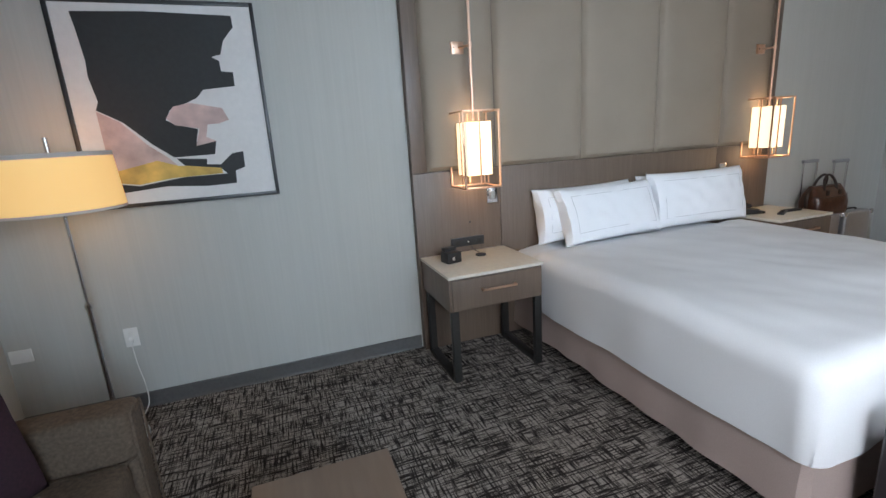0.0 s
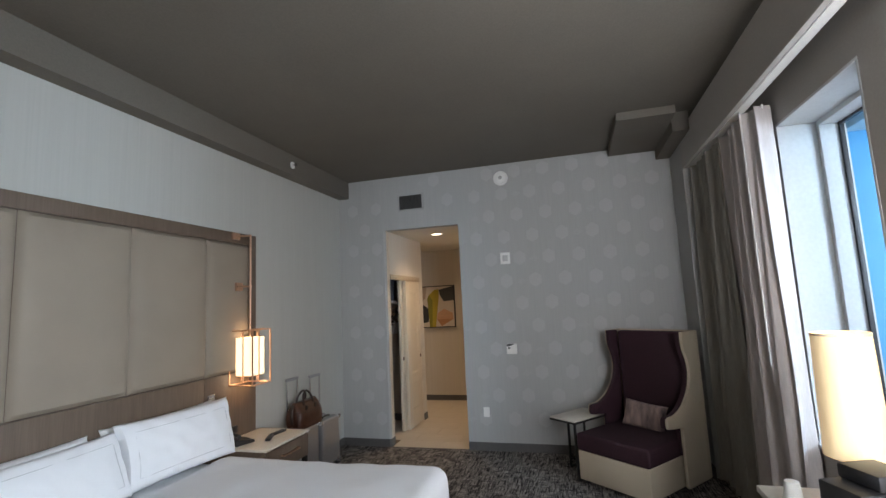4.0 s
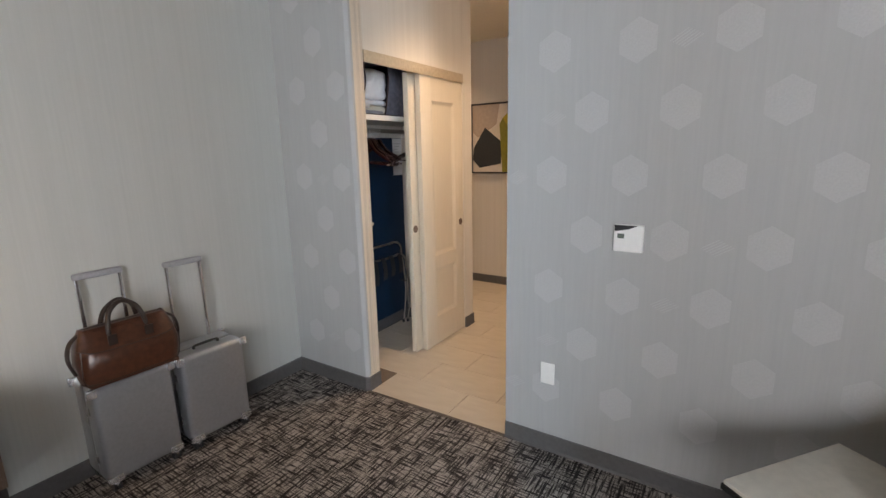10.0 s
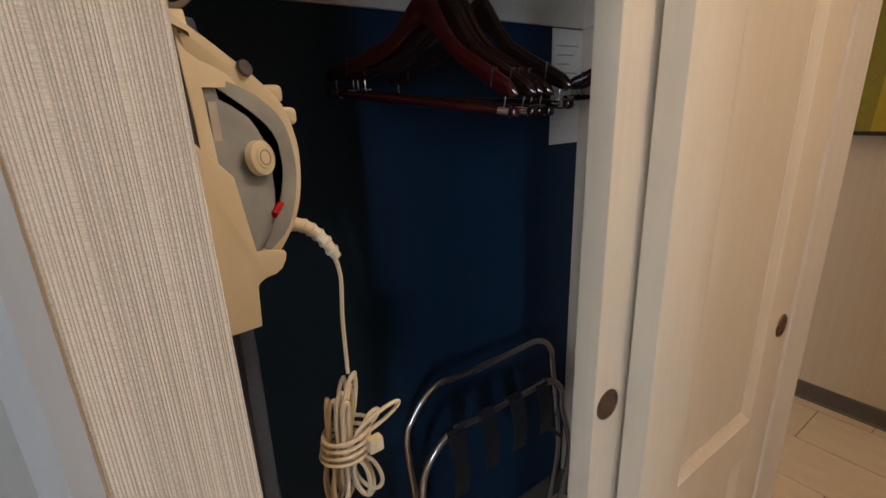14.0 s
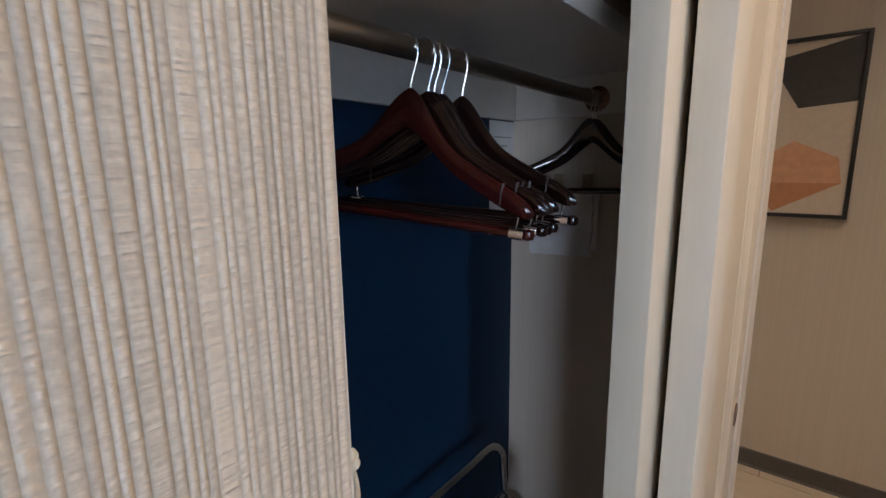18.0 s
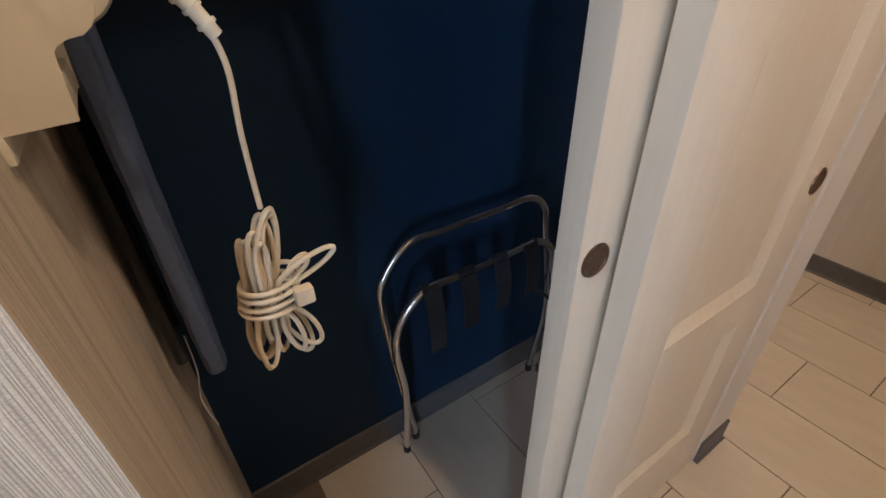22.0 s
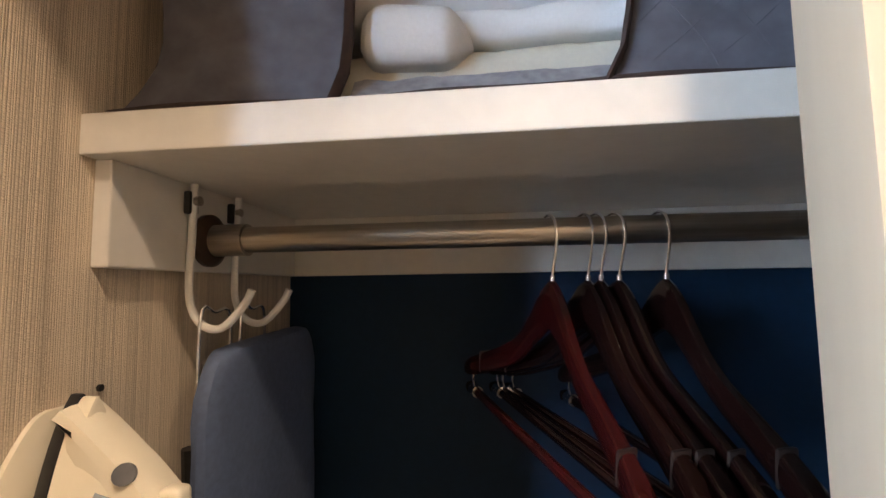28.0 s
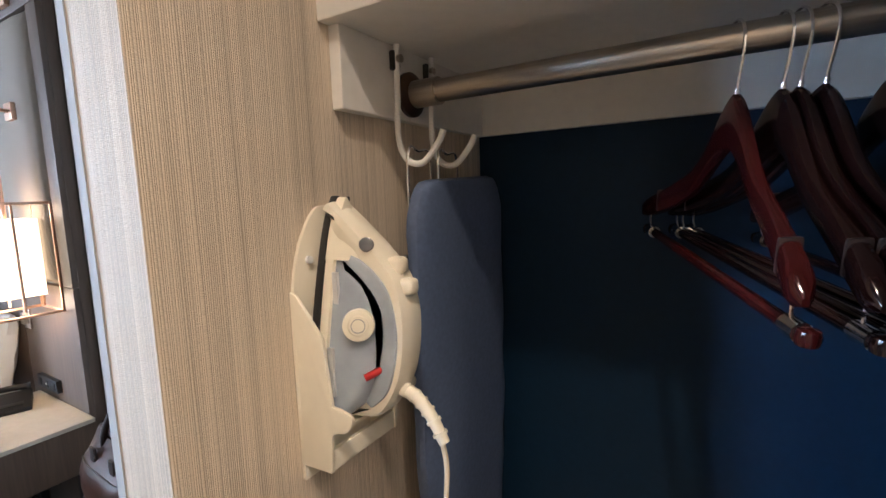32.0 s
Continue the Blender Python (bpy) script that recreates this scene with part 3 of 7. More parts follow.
def window(name, x0, x1):
    w = thing(name, "tall window with a white reveal and a dark slim frame", "window", kind="structure")
    z0, z1 = WZ
    y = SOUTH
    bm = box(x0, x1, y - 0.24, y + 0.025, z0, z0 + 0.03, 0.004)
    part("window_sill", bm, REVEAL, w)
    for nm, b in (("reveal_side", (x0, x0 + 0.02, y - 0.24, y + 0.002, z0 + 0.03, z1 - 0.02)), ("reveal_side", (x1 - 0.02, x1, y - 0.24, y + 0.002, z0 + 0.03, z1 - 0.02)), ("reveal_head", (x0, x1, y - 0.24, y + 0.002, z1 - 0.02, z1))):
        part(nm, box(*b, 0.003), REVEAL, w)
    a, b, c, d = x0, x1, y - 0.40, y - 0.24
    part("outer_frame_side", box(a, a + 0.055, c, d, z0, z1, 0.004), REVEAL, w)
    part("outer_frame_side", box(b - 0.055, b, c, d, z0, z1, 0.004), REVEAL, w)
    part("outer_frame_head", box(a + 0.055, b - 0.055, c, d, z1 - 0.055, z1, 0.004), REVEAL, w)
    part("outer_frame_foot", box(a + 0.055, b - 0.055, c, d, z0, z0 + 0.055, 0.004), REVEAL, w)
    e = 0.055
    for q in ((a + e, a + e + 0.018, z0 + e, z1 - e), (b - e - 0.018, b - e, z0 + e, z1 - e)):
        part("gasket", box(q[0], q[1], c + 0.02, c + 0.05, q[2], q[3], 0.002), BLACK, w, "black glazing gasket")
    for q in ((z0 + e, z0 + e + 0.018), (z1 - e - 0.018, z1 - e)):
        part("gasket", box(a + e + 0.018, b - e - 0.018, c + 0.02, c + 0.05, q[0], q[1], 0.002), BLACK, w, "black glazing gasket")
    g = part("pane", box(a + e + 0.006, b - e - 0.006, c + 0.03, c + 0.038, z0 + e + 0.006, z1 - e - 0.006), GLASS, w)
    g.visible_shadow = False
    return w


window("window_1", *WIN1)
window("window_2", *WIN2)

# outside: a blue-clad facade wing, low white sheds, pale apron; haze is put into far colours
structure("corner_guard_stub", slab([(-0.025, 1.097), (-0.025, 1.073), (-0.005, 1.052), (0.012, 1.052), (0.012, 1.0535), (-0.0035, 1.0555), (-0.0230, 1.0745), (-0.0230, 1.097)], HALL_Z - 0.12, "z", 0.11), HEXWALL, "grey wallpaper-coloured corner guard on the wall end", "trim")
wing = thing("blue_facade", "bright blue clad wing of the building outside the window", "building")
part("wall", box(-2.00, -1.2, -3.77, -3.45, -12, 2.98, 0.01), MIRRORBLUE, wing)
part("coping", box(-2.4, -0.6, -4.3, -3.42, 2.98, 3.9, 0.01), mat("pale_blue_soffit", (0.35, 0.62, 0.80), 0.6, grain=3), wing, "pale blue overhang")
APRON = mat("pale_concrete_apron", (0.72, 0.72, 0.73), 0.9, grain=2.0, vary=0.12)
structure("ground", box(-900, 900, -1500, -6.0, -12.2, -12.0), APRON, "pale concrete apron reaching to the horizon", "ground")


def shed(x, y, w, d, h, color, name, label):
    t = thing(name, label, "building", at=(x, y, -12))
    part("wall", box(-w / 2, w / 2, -d / 2, d / 2, 0, h), mat("shed_wall_white", (0.72, 0.73, 0.74), 0.7, grain=0.4, vary=0.06), t)
    part("roof", slab([(-w / 2 - 0.6, h), (w / 2 + 0.6, h), (w / 2 + 0.6, h + 0.8), (0, h + 2.2), (-w / 2 - 0.6, h + 0.8)], d + 1, "y", -d / 2 - 0.5), mat("shed_roof_grey", (0.55, 0.57, 0.6), 0.7, grain=0.4, vary=0.06), t)
    n = max(2, int(w // 14))
    for i in range(n):
        cx = -w / 2 + (i + 0.5) * w / n
        part("door", box(cx - 4.2, cx + 4.2, d / 2, d / 2 + 0.15, 0, h * 0.72), mat("shed_door_" + name, color, 0.6, grain=0.5), t)
    return t


shed(180, -150, 84, 40, 13.2, (0.66, 0.68, 0.70), "hangar", "white hangar with wide doors beyond the apron")
shed(131, -158, 13, 24, 11.0, (0.02, 0.20, 0.62), "blue_hangar", "white shed with blue doors beyond the apron")
shed(190, -230, 12, 12, 19.0, (0.55, 0.57, 0.6), "plant_tower", "square pale plant tower behind the hangar")
shed(60, -260, 60, 30, 8, (0.55, 0.57, 0.6), "low_shed", "low pale shed beyond the apron")
random.seed(5)
for k in range(5):
    bx, by = 128 + 5.5 * k, -128 - 1.5 * k
    clump = bmesh.new()
    for q in range(70):
        d = Vector((random.gauss(0, 1.0), random.gauss(0, 1.0), abs(random.gauss(0, 0.9)) + 0.15))
        r = random.uniform(0.25, 0.5)
        n = Vector((random.uniform(-1, 1), random.uniform(-1, 1), random.uniform(-1, 1))).normalized()
        m = n.orthogonal().normalized()
        o = n.cross(m)
        clump.faces.new([clump.verts.new(d + m * r * a + o * r * b) for a, b in ((-1, 0), (0, -0.6), (1, 0), (0, 0.6))])
    t = thing("bush", "small grey-green bush on the apron edge", "bush", group="bushes by the apron", at=(bx, by, -12))
    # leaf colour is greyed to include the haze of distance
    part("crown", clump, mat("haze_tinted_leaves", (0.20, 0.24, 0.19), 0.9, grain=2, vary=0.2), t)
    part("trunk", tube([(0, 0, 0), (0, 0, 0.7)], [0.12, 0.07], n=7), mat("bush_bark", (0.14, 0.11, 0.09), 0.9, grain=20), t)
# distance haze is painted into the hills' pale blue-grey colour
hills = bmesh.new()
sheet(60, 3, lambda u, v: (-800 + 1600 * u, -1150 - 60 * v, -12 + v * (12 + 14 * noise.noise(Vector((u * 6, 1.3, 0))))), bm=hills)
single("far_hills", hills, mat("haze_tinted_hills", (0.50, 0.55, 0.58), 0.95, grain=0.02, vary=0.08), "low hills on the horizon, tinted pale for haze", "hills", kind="structure")

# the bright overcast sky low over the horizon, far behind the hills
haze = bpy.data.materials.new("bright_haze")
haze.use_nodes = True
p = haze.node_tree.nodes["Principled BSDF"]
p.inputs["Base Color"].default_value = (0.8, 0.85, 0.9, 1)
p.inputs["Emission Color"].default_value, p.inputs["Emission Strength"].default_value = (0.92, 0.97, 1.0, 1), 1.75
bm = bmesh.new()
sheet(40, 6, lambda u, v: (-2600 + 5200 * u, -1500 + 700 * (2 * u - 1) ** 2, -12 + 1500 * v), bm=bm)
structure("backdrop_sky", bm, haze, "pale bright overcast sky over the horizon", "sky", True)


# ---- tiles of the hall and closet ----
def tile_mesh(w, l):
    g = 0.0022
    return mesh_of("tile", box(g, w - g, g, l - g, -0.005, 0.0, 0.0009, segments=1), TILE)


PITCH, LONG = 0.311, 0.632
tiles = thing("floor", "beige porcelain floor tiles laid in staggered rows", "floor", kind="structure")
whole = tile_mesh(PITCH, LONG)
for k in range(-2, 9):
    x = 0.296 + PITCH * k
    for n in range(-4, 6):
        y = 0.831 - 0.2125 * k + LONG * n
        x0, x1, y0, y1 = max(x, -0.018), min(x + PITCH, HALL_END), max(y, 0.002 if x < 0.39 or x > 1.29 else -1.2), min(y + LONG, 3.78)
        if x < 1.40:
            y1 = min(y1, BACK)
        if x < CX - 0.02:
            y1 = min(y1, CY - 0.005)
        if x1 - x0 < 0.03 or y1 - y0 < 0.03:
            continue
        full = abs(x1 - x0 - PITCH) < 1e-4 and abs(y1 - y0 - LONG) < 1e-4
        ob = new("tile", whole if full else tile_mesh(x1 - x0, y1 - y0))
        ob.parent = tiles
        ob.location = (x0, y0, 0.0)
structure("threshold_strip", slab([(-0.012, 0.0), (0.008, 0.0), (-0.014, CY - 0.002), (-0.034, CY - 0.002)], 0.006, "z", -0.003, 0.001), mat("bronze_trim", (0.12, 0.10, 0.085), 0.4, 0.6, grain=80), "slim dark metal threshold strip", "trim")

# ---- headboard ----
HX0, HX1 = -5.43, -1.93
hb = thing("headboard", "tall taupe wood headboard wall with padded fabric panels", "headboard")
part("back_board", box(HX0, HX1, 1.715, W - 0.001, 0.0, 2.655, 0.003), TAUPEWOOD, hb)
part("top_rail", box(HX0, HX1, 1.690, 1.715, 2.552, 2.655, 0.003), TAUPEWOOD, hb)
for x in (HX0, HX1 - 0.105):
    part("side_stile", box(x, x + 0.105, 1.690, 1.715, 1.318, 2.550, 0.003), TAUPEWOOD, hb)
for a, b in ((HX0, -4.765), (-4.761, -2.599), (-2.595, HX1)):
    part("lower_panel", box(a, b, 1.690, 1.715, 0.0, 1.314, 0.003), TAUPEWOOD, hb)
PAD = [(-5.322, -4.782), (-4.778, -4.037), (-4.033, -3.302), (-3.298, -2.582), (-2.578, -2.038)]
for a, b in PAD:
    def pad(u, v, a=a, b=b):
        e = (1 - abs(2 * u - 1) ** 7) * (1 - abs(2 * v - 1) ** 18)
        return (a + (b - a) * u, 1.712 - 0.056 * max(0.0, e) ** 0.5 - 0.002 * noise.noise(Vector((a + u * 2, v * 3, 0))), 1.320 + 1.228 * v)
    part("padded_panel", sheet(36, 40, pad), FABRIC, hb, "taupe woven fabric pad")

# bedside outlet strips, switches on the headboard
def bedside_box(x, z, w, name, label):
    t = thing(name, label, "outlet", at=(x, 1.690, z))
    part("housing", box(-w / 2, w / 2, -0.022, 0, -0.032, 0.032, 0.003), BLACK, t)
    for i in range(3):
        cx = -w / 2 + w * (i + 0.5) / 3
        part("socket", box(cx - 0.018, cx + 0.018, -0.0245, -0.022, -0.018, 0.018, 0.001), BLACKMETAL, t)
    part("usb_port", box(-0.006, 0.006, -0.0265, -0.0245, -0.004, 0.004), PLATE, t, "pale usb port")
    return t


bedside_box(-5.05, 0.795, 0.26, "power_strip", "black power strip on the headboard above the nightstand")
bedside_box(-2.33, 0.800, 0.24, "power_strip", "black power strip on the headboard above the nightstand")
for x in (-4.835, -2.525):
    t = thing("reading_light_switch", "square chrome switch plate with a small reading light", "switch", group="bedside switches", at=(x, 1.690, 1.115))
    part("plate", box(-0.042, 0.042, -0.010, 0, -0.055, 0.055, 0.003), CHROME, t)
    part("rocker", box(-0.020, 0.020, -0.030, -0.010, -0.03, 0.03, 0.006), mat("satin_nickel", (0.55, 0.53, 0.5), 0.3, 1.0, grain=90), t)
for x, z in ((-5.02, 0.935),):
    single("cable_port", lathe([(0, 0), (0.008, 0), (0.008, 0.004), (0, 0.004)], 12), BLACK, "small black cable hole in the headboard", "cable port").matrix_world = pose(x, 1.690, z, 90, 0, 0)


# ---- hanging bedside lamps ----
def bedside_lamp(x):
    t = thing("bedside_pendant", "lit copper cage pendant with white shade on wall arm", "lamp", group="bedside pendants", at=(x, 1.56, 0))
    s, z0, z1, r = 0.128, 1.20, 1.712, 0.006
    for a in (-1, 1):
        for b in (-1, 1):
            part("cage_post", box(a * s - r, a * s + r, b * s - r, b * s + r, z0, z1, 0.0015), COPPER, t)
    for z in (z0, z1 - 2 * r):
        for a in (-1, 1):
            part("cage_bar", box(-s + r, s - r, a * s - r, a * s + r, z, z + 2 * r, 0.0015), COPPER, t)
            part("cage_bar", box(a * s - r, a * s + r, -s + r, s - r, z, z + 2 * r, 0.0015), COPPER, t)
    # the inner square shade, with a lamp inside
    h = 0.088
    bm = bmesh.new()
    for q in ((-h, h, -h, -h + 0.003), (-h, h, h - 0.003, h), (-h, -h + 0.003, -h + 0.003, h - 0.003), (h - 0.003, h, -h + 0.003, h - 0.003)):
        box(*q, 1.288, 1.632, bm=bm)
    part("shade", bm, shade_material("pendant_shade_glow", (1.0, 0.80, 0.52), 2.5), t, "glowing warm white shade", smooth=False)
    part("shade_lid", box(-h, h, -h, h, 1.632, 1.637), shade_material("pendant_shade_glow", (1.0, 0.80, 0.52), 2.5), t)
    for a in (-1, 1):
        part("shade_bar", box(-0.005, 0.005, a * 0.098 - 0.004, a * 0.098 + 0.004, 1.225, 1.70, 0.001), COPPER, t)
        part("shade_bar", box(a * 0.098 - 0.004, a * 0.098 + 0.004, -0.005, 0.005, 1.225, 1.70, 0.001), COPPER, t)
    part("stem", tube([(0, 0, 1.637), (0, 0, 2.63)], 0.009, n=10), COPPER, t)
    part("top_arm", tube([(0, 0, 2.618), (-0.055, 0.128, 2.618)], 0.009, n=8), COPPER, t)
    part("top_plate", box(-0.110, -0.012, 0.108, 0.129, 2.583, 2.648, 0.003), COPPER, t)
    part("middle_arm", tube([(0, 0, 2.122), (-0.050, 0.088, 2.122)], 0.008, n=8), COPPER, t)
    plate = part("middle_plate", box(-0.097, -0.010, 0.078, 0.098, 2.083, 2.160, 0.004), COPPER, t)
    for k in (-1, 1):
        part("plate_screw", tube([(-0.0535 + k * 0.030, 0.079, 2.1215), (-0.0535 + k * 0.030, 0.0755, 2.1215)], 0.005, n=10), BRONZE, plate)
    part("stem_collar", tube([(0, 0, 2.106), (0, 0, 2.138)], 0.013, n=12), COPPER, t)
    lamp("pendant_bulb", "POINT", pose(x, 1.56, 1.20 + 0.03), 2.2, WARM, radius=0.06)
    lamp("pendant_bulb", "POINT", pose(x, 1.56, 1.665), 2.2, WARM, radius=0.06)
    return t


bedside_lamp(-5.015)
bedside_lamp(-2.175)


# ---- bed ----
BX0, BX1, BY0, BY1 = -4.66, -2.70, -0.47, 1.69
bed = thing("king_bed", "made king bed with white duvet and mauve skirted base", "bed")
part("plinth", box(BX0 + 0.10, BX1 - 0.10, BY0 + 0.10, BY1 - 0.02, 0.0, 0.12, 0.01), BLACK, bed)
def skirt(u, v):
    # round the three open sides
    L1, L2 = BY1 - BY0, BX1 - BX0
    s = u * (2 * L1 + L2)
    wob = 0.010 * noise.noise(Vector((s * 5, v * 2, 0))) + 0.006 * math.sin(s * 19)
    o = (0.015 + wob) * (1 - v)
    if s < L1:
        x, y = BX0 - o, BY1 - s
    elif s < L1 + L2:
        x, y = BX0 + (s - L1), BY0 - o
    else:
        x, y = BX1 + o, BY0 + (s - L1 - L2)
    return (x, y, 0.085 + 0.012 * noise.noise(Vector((s * 2, 0, 4))) + 0.30 * v)
part("bed_skirt", sheet(150, 5, skirt, 0.006), SKIRT, bed, "mauve cloth over the box base")
part("box_base", box(BX0 + 0.012, BX1 - 0.012, BY0 + 0.012, BY1 - 0.01, 0.12, 0.40, 0.03), SKIRT, bed)
part("mattress", box(BX0 + 0.005, BX1 - 0.005, BY0 + 0.005, BY1 - 0.005, 0.40, 0.67, 0.06, segments=4), SHEET, bed)
def duvet():
    """A thick soft cover: a rounded shell over the mattress, open below and at the head, with folds in its drop."""
    x0, x1, y0, y1, z1, zb, r = BX0 - 0.045, BX1 + 0.045, BY0 - 0.04, 1.36, 0.738, 0.325, 0.095
    nu, nv = 96, 84
    flat_w, flat_l, drop = (x1 - x0) - 2 * r, (y1 - y0) - r, (z1 - r) - zb
    arc = r * math.pi / 2

    def profile(s):
        """Offset outward and height for a length s past the flat top."""
        if s <= 0:
            return 0.0, z1
        if s < arc:
            a = s / r
            return r * math.sin(a), z1 - r + r * math.cos(a)
        return r, z1 - r - (s - arc)
    full = arc + drop
    def fn(u, v):
        s = -full + u * (flat_w + 2 * full)
        t = -full + v * (flat_l + full)
        sx = max(-s, s - flat_w, 0.0)
        ty = max(-t, 0.0)
        cx, cy = x0 + r + min(max(s, 0), flat_w), y0 + r + max(t, 0)
        both = math.hypot(sx, ty)
        lim = min(both, full)
        off, z = profile(lim)
        d = Vector(((-1 if s < 0 else 1) * sx, -ty)) / both if both > 1e-6 else Vector((0, 0))
        x, y = cx + d.x * off, cy + d.y * off
        q = Vector((x * 1.5, y * 1.5, z))
        k = noise.noise(q) * 0.018 + noise.noise(q * 2.7) * 0.009 + 0.005 * noise.noise(Vector((x * 9 + y * 4, y * 5 - x * 2, z * 5)))
        hang = max(0.0, min(1.0, (lim - arc) / drop))
        along = y if sx > ty else x
        wave = 0.011 * hang * math.sin(8 * along + 2.5 * noise.noise(q * 1.3))
        x, y = x + d.x * (wave + k * hang), y + d.y * (wave + k * hang)
        z += k * (1 - hang) + 0.02 * hang * noise.noise(Vector((along * 1.4, 3.0, 0)))
        if y > y1 - 0.05:
            z -= 0.012
        return (x, y, z)
    return sheet(nu, nv, fn)
part("duvet", duvet(), SHEET, bed, "smooth white duvet with rounded drop")
part("under_sheet", sheet(30, 12, lambda u, v: (BX0 - 0.012 + (BX1 - BX0 + 0.024) * u, 1.38 + 0.30 * v, 0.695 - 0.05 * abs(2 * u - 1) ** 8 + 0.008 * noise.noise(Vector((u * 5, v * 3, 2)))), 0.01), SHEET, bed)
for i, (x, y, lean, turn, w, h) in enumerate(((-4.06, 1.565, -12, 2, 0.94, 0.42), (-3.05, 1.575, -11, -3, 0.94, 0.43), (-3.93, 1.40, -22, 4, 0.95, 0.435), (-3.035, 1.43, -14, -5, 0.95, 0.46))):
    p = thing("pillow", "plump white bed pillow with thin grey piping line", "pillow", group="pillows on the bed", at=(x, y, 0.715))
    m = pose(0, 0, 0, lean, 0, turn)
    part("pillow_case", cushion(w, h, 0.20, m=m, wrinkle=0.013, n=34, seed=i * 3.3), SHEET, p)
    line = [(a * (w / 2 - 0.085), b) for a, b in ((-1, 0.075), (1, 0.075), (1, h - 0.075), (-1, h - 0.075))]
    pts = []
    for (a0, b0), (a1, b1) in zip(line, line[1:] + line[:1]):
        for k in range(10):
            a, b = a0 + (a1 - a0) * k / 10, b0 + (b1 - b0) * k / 10
            aa, bb = 2 * a / w, 2 * b / h - 1
            e = max(0.0, (1 - abs(aa) ** 2.6) * (1 - abs(bb) ** 2.6)) ** 0.32
            pts.append(m @ Vector((a * (1 - 0.045 * (1 - bb * bb)), -0.10 * e - 0.001, h / 2 + bb * h / 2 * (1 - 0.06 * (1 - aa * aa)))))
    part("piping", tube(pts, 0.0015, n=6, closed=True), PIPING, p, "thin grey stitched line")


# ---- nightstands ----
def nightstand(x0, x1, name):
    t = thing(name, "taupe wood nightstand with cream stone top and copper pull", "nightstand", group="nightstands")
    y0, y1 = 1.128, 1.689
    part("top", box(x0, x1, y0, y1, 0.700, 0.720, 0.003), STONE, t, "cream stone top")
    part("body", box(x0 + 0.006, x1 - 0.006, y0 + 0.016, y1, 0.485, 0.700, 0.002), TAUPEWOOD, t)
    d = part("drawer_front", box(x0 + 0.022, x1 - 0.022, y0 - 0.002, y0 + 0.015, 0.498, 0.690, 0.002), TAUPEWOOD, t)
    c = (x0 + x1) / 2
    h = box(c - 0.12, c + 0.12, y0 - 0.036, y0 - 0.026, 0.606, 0.620, 0.002)
    for a in (-1, 1):
        box(c + a * 0.115 - 0.005, c + a * 0.115 + 0.005, y0 - 0.036, y0 - 0.001, 0.606, 0.620, 0.001, bm=h)
    part("handle", h, COPPER, d, "copper bar pull")
    for x in (x0 + 0.012, x1 - 0.062):
        part("leg", box(x, x + 0.05, y0 + 0.010, y0 + 0.045, 0.0, 0.485, 0.002), BLACKMETAL, t)
        part("leg", box(x, x + 0.05, y1 - 0.075, y1 - 0.04, 0.0, 0.485, 0.002), BLACKMETAL, t)
        part("foot_rail", box(x, x + 0.05, y0 + 0.045, y1 - 0.075, 0.0, 0.035, 0.002), BLACKMETAL, t)
    return t


nightstand(-5.42, -4.75, "nightstand")
nightstand(-2.515, -1.870, "nightstand")
# things on the nightstands
t = thing("alarm_clock", "small black clock radio with charging dock", "clock", at=(-5.27, 1.46, 0.720), turn=12)
part("case", box(-0.055, 0.055, -0.05, 0.05, 0.0, 0.075, 0.008), BLACK, t)
part("dock", box(-0.045, 0.045, 0.0, 0.048, 0.075, 0.10, 0.006), BLACK, t)
part("speaker_eye", lathe([(0, 0), (0.012, 0), (0.012, 0.004), (0, 0.004)], 14), CHROME, t).matrix_basis = pose(-0.012, -0.05, 0.036, 90, 0, 0)
single("charger_puck", lathe([(0, 0), (0.036, 0), (0.038, 0.004), (0.036, 0.009), (0, 0.010)], 24), BLACK, "flat black charger puck on the nightstand", "charger").matrix_world = pose(-5.02, 1.52, 0.720)
single("charger_cable", tube(smooth_path([(-5.02, 1.556, 0.725), (-5.00, 1.60, 0.724), (-5.03, 1.64, 0.745), (-5.02, 1.665, 0.79)]), 0.0025, n=6), BLACK, "thin black charger cable", "cable")
t = thing("desk_phone", "black bedside telephone with handset", "telephone", at=(-2.36, 1.52, 0.720), turn=-18)
part("base", slab([(-0.09, 0), (0.09, 0), (0.09, 0.022), (-0.09, 0.055)], 0.18, "y", -0.09, 0.005), BLACK, t)
part("handset", tube(smooth_path([(-0.06, -0.085, 0.075), (-0.05, -0.03, 0.085), (-0.05, 0.03, 0.085), (-0.06, 0.085, 0.075)]), [0.022] * 2 + [0.014] * 15 + [0.022] * 2, n=10), BLACK, t)
part("keypad", box(0.0, 0.07, -0.05, 0.06, 0.030, 0.034, 0.001), BLACKMETAL, t)
for x, y, r, nm, lb in ((-2.20, 1.33, 25, "remote_control", "slim black remote control on the nightstand"), (-2.03, 1.36, -6, "notepad_holder", "black notepad holder on the nightstand")):
    t = thing(nm, lb, "remote" if "remote" in nm else "notepad", at=(x, y, 0.720), turn=r)
    part("case", box(-0.085, 0.085, -0.024, 0.024, 0.0, 0.018, 0.004), BLACK, t)
    for k in range(5):
        part("button", box(-0.07 + k * 0.03, -0.055 + k * 0.03, -0.008, 0.008, 0.018, 0.0205, 0.001), BLACKMETAL, t)

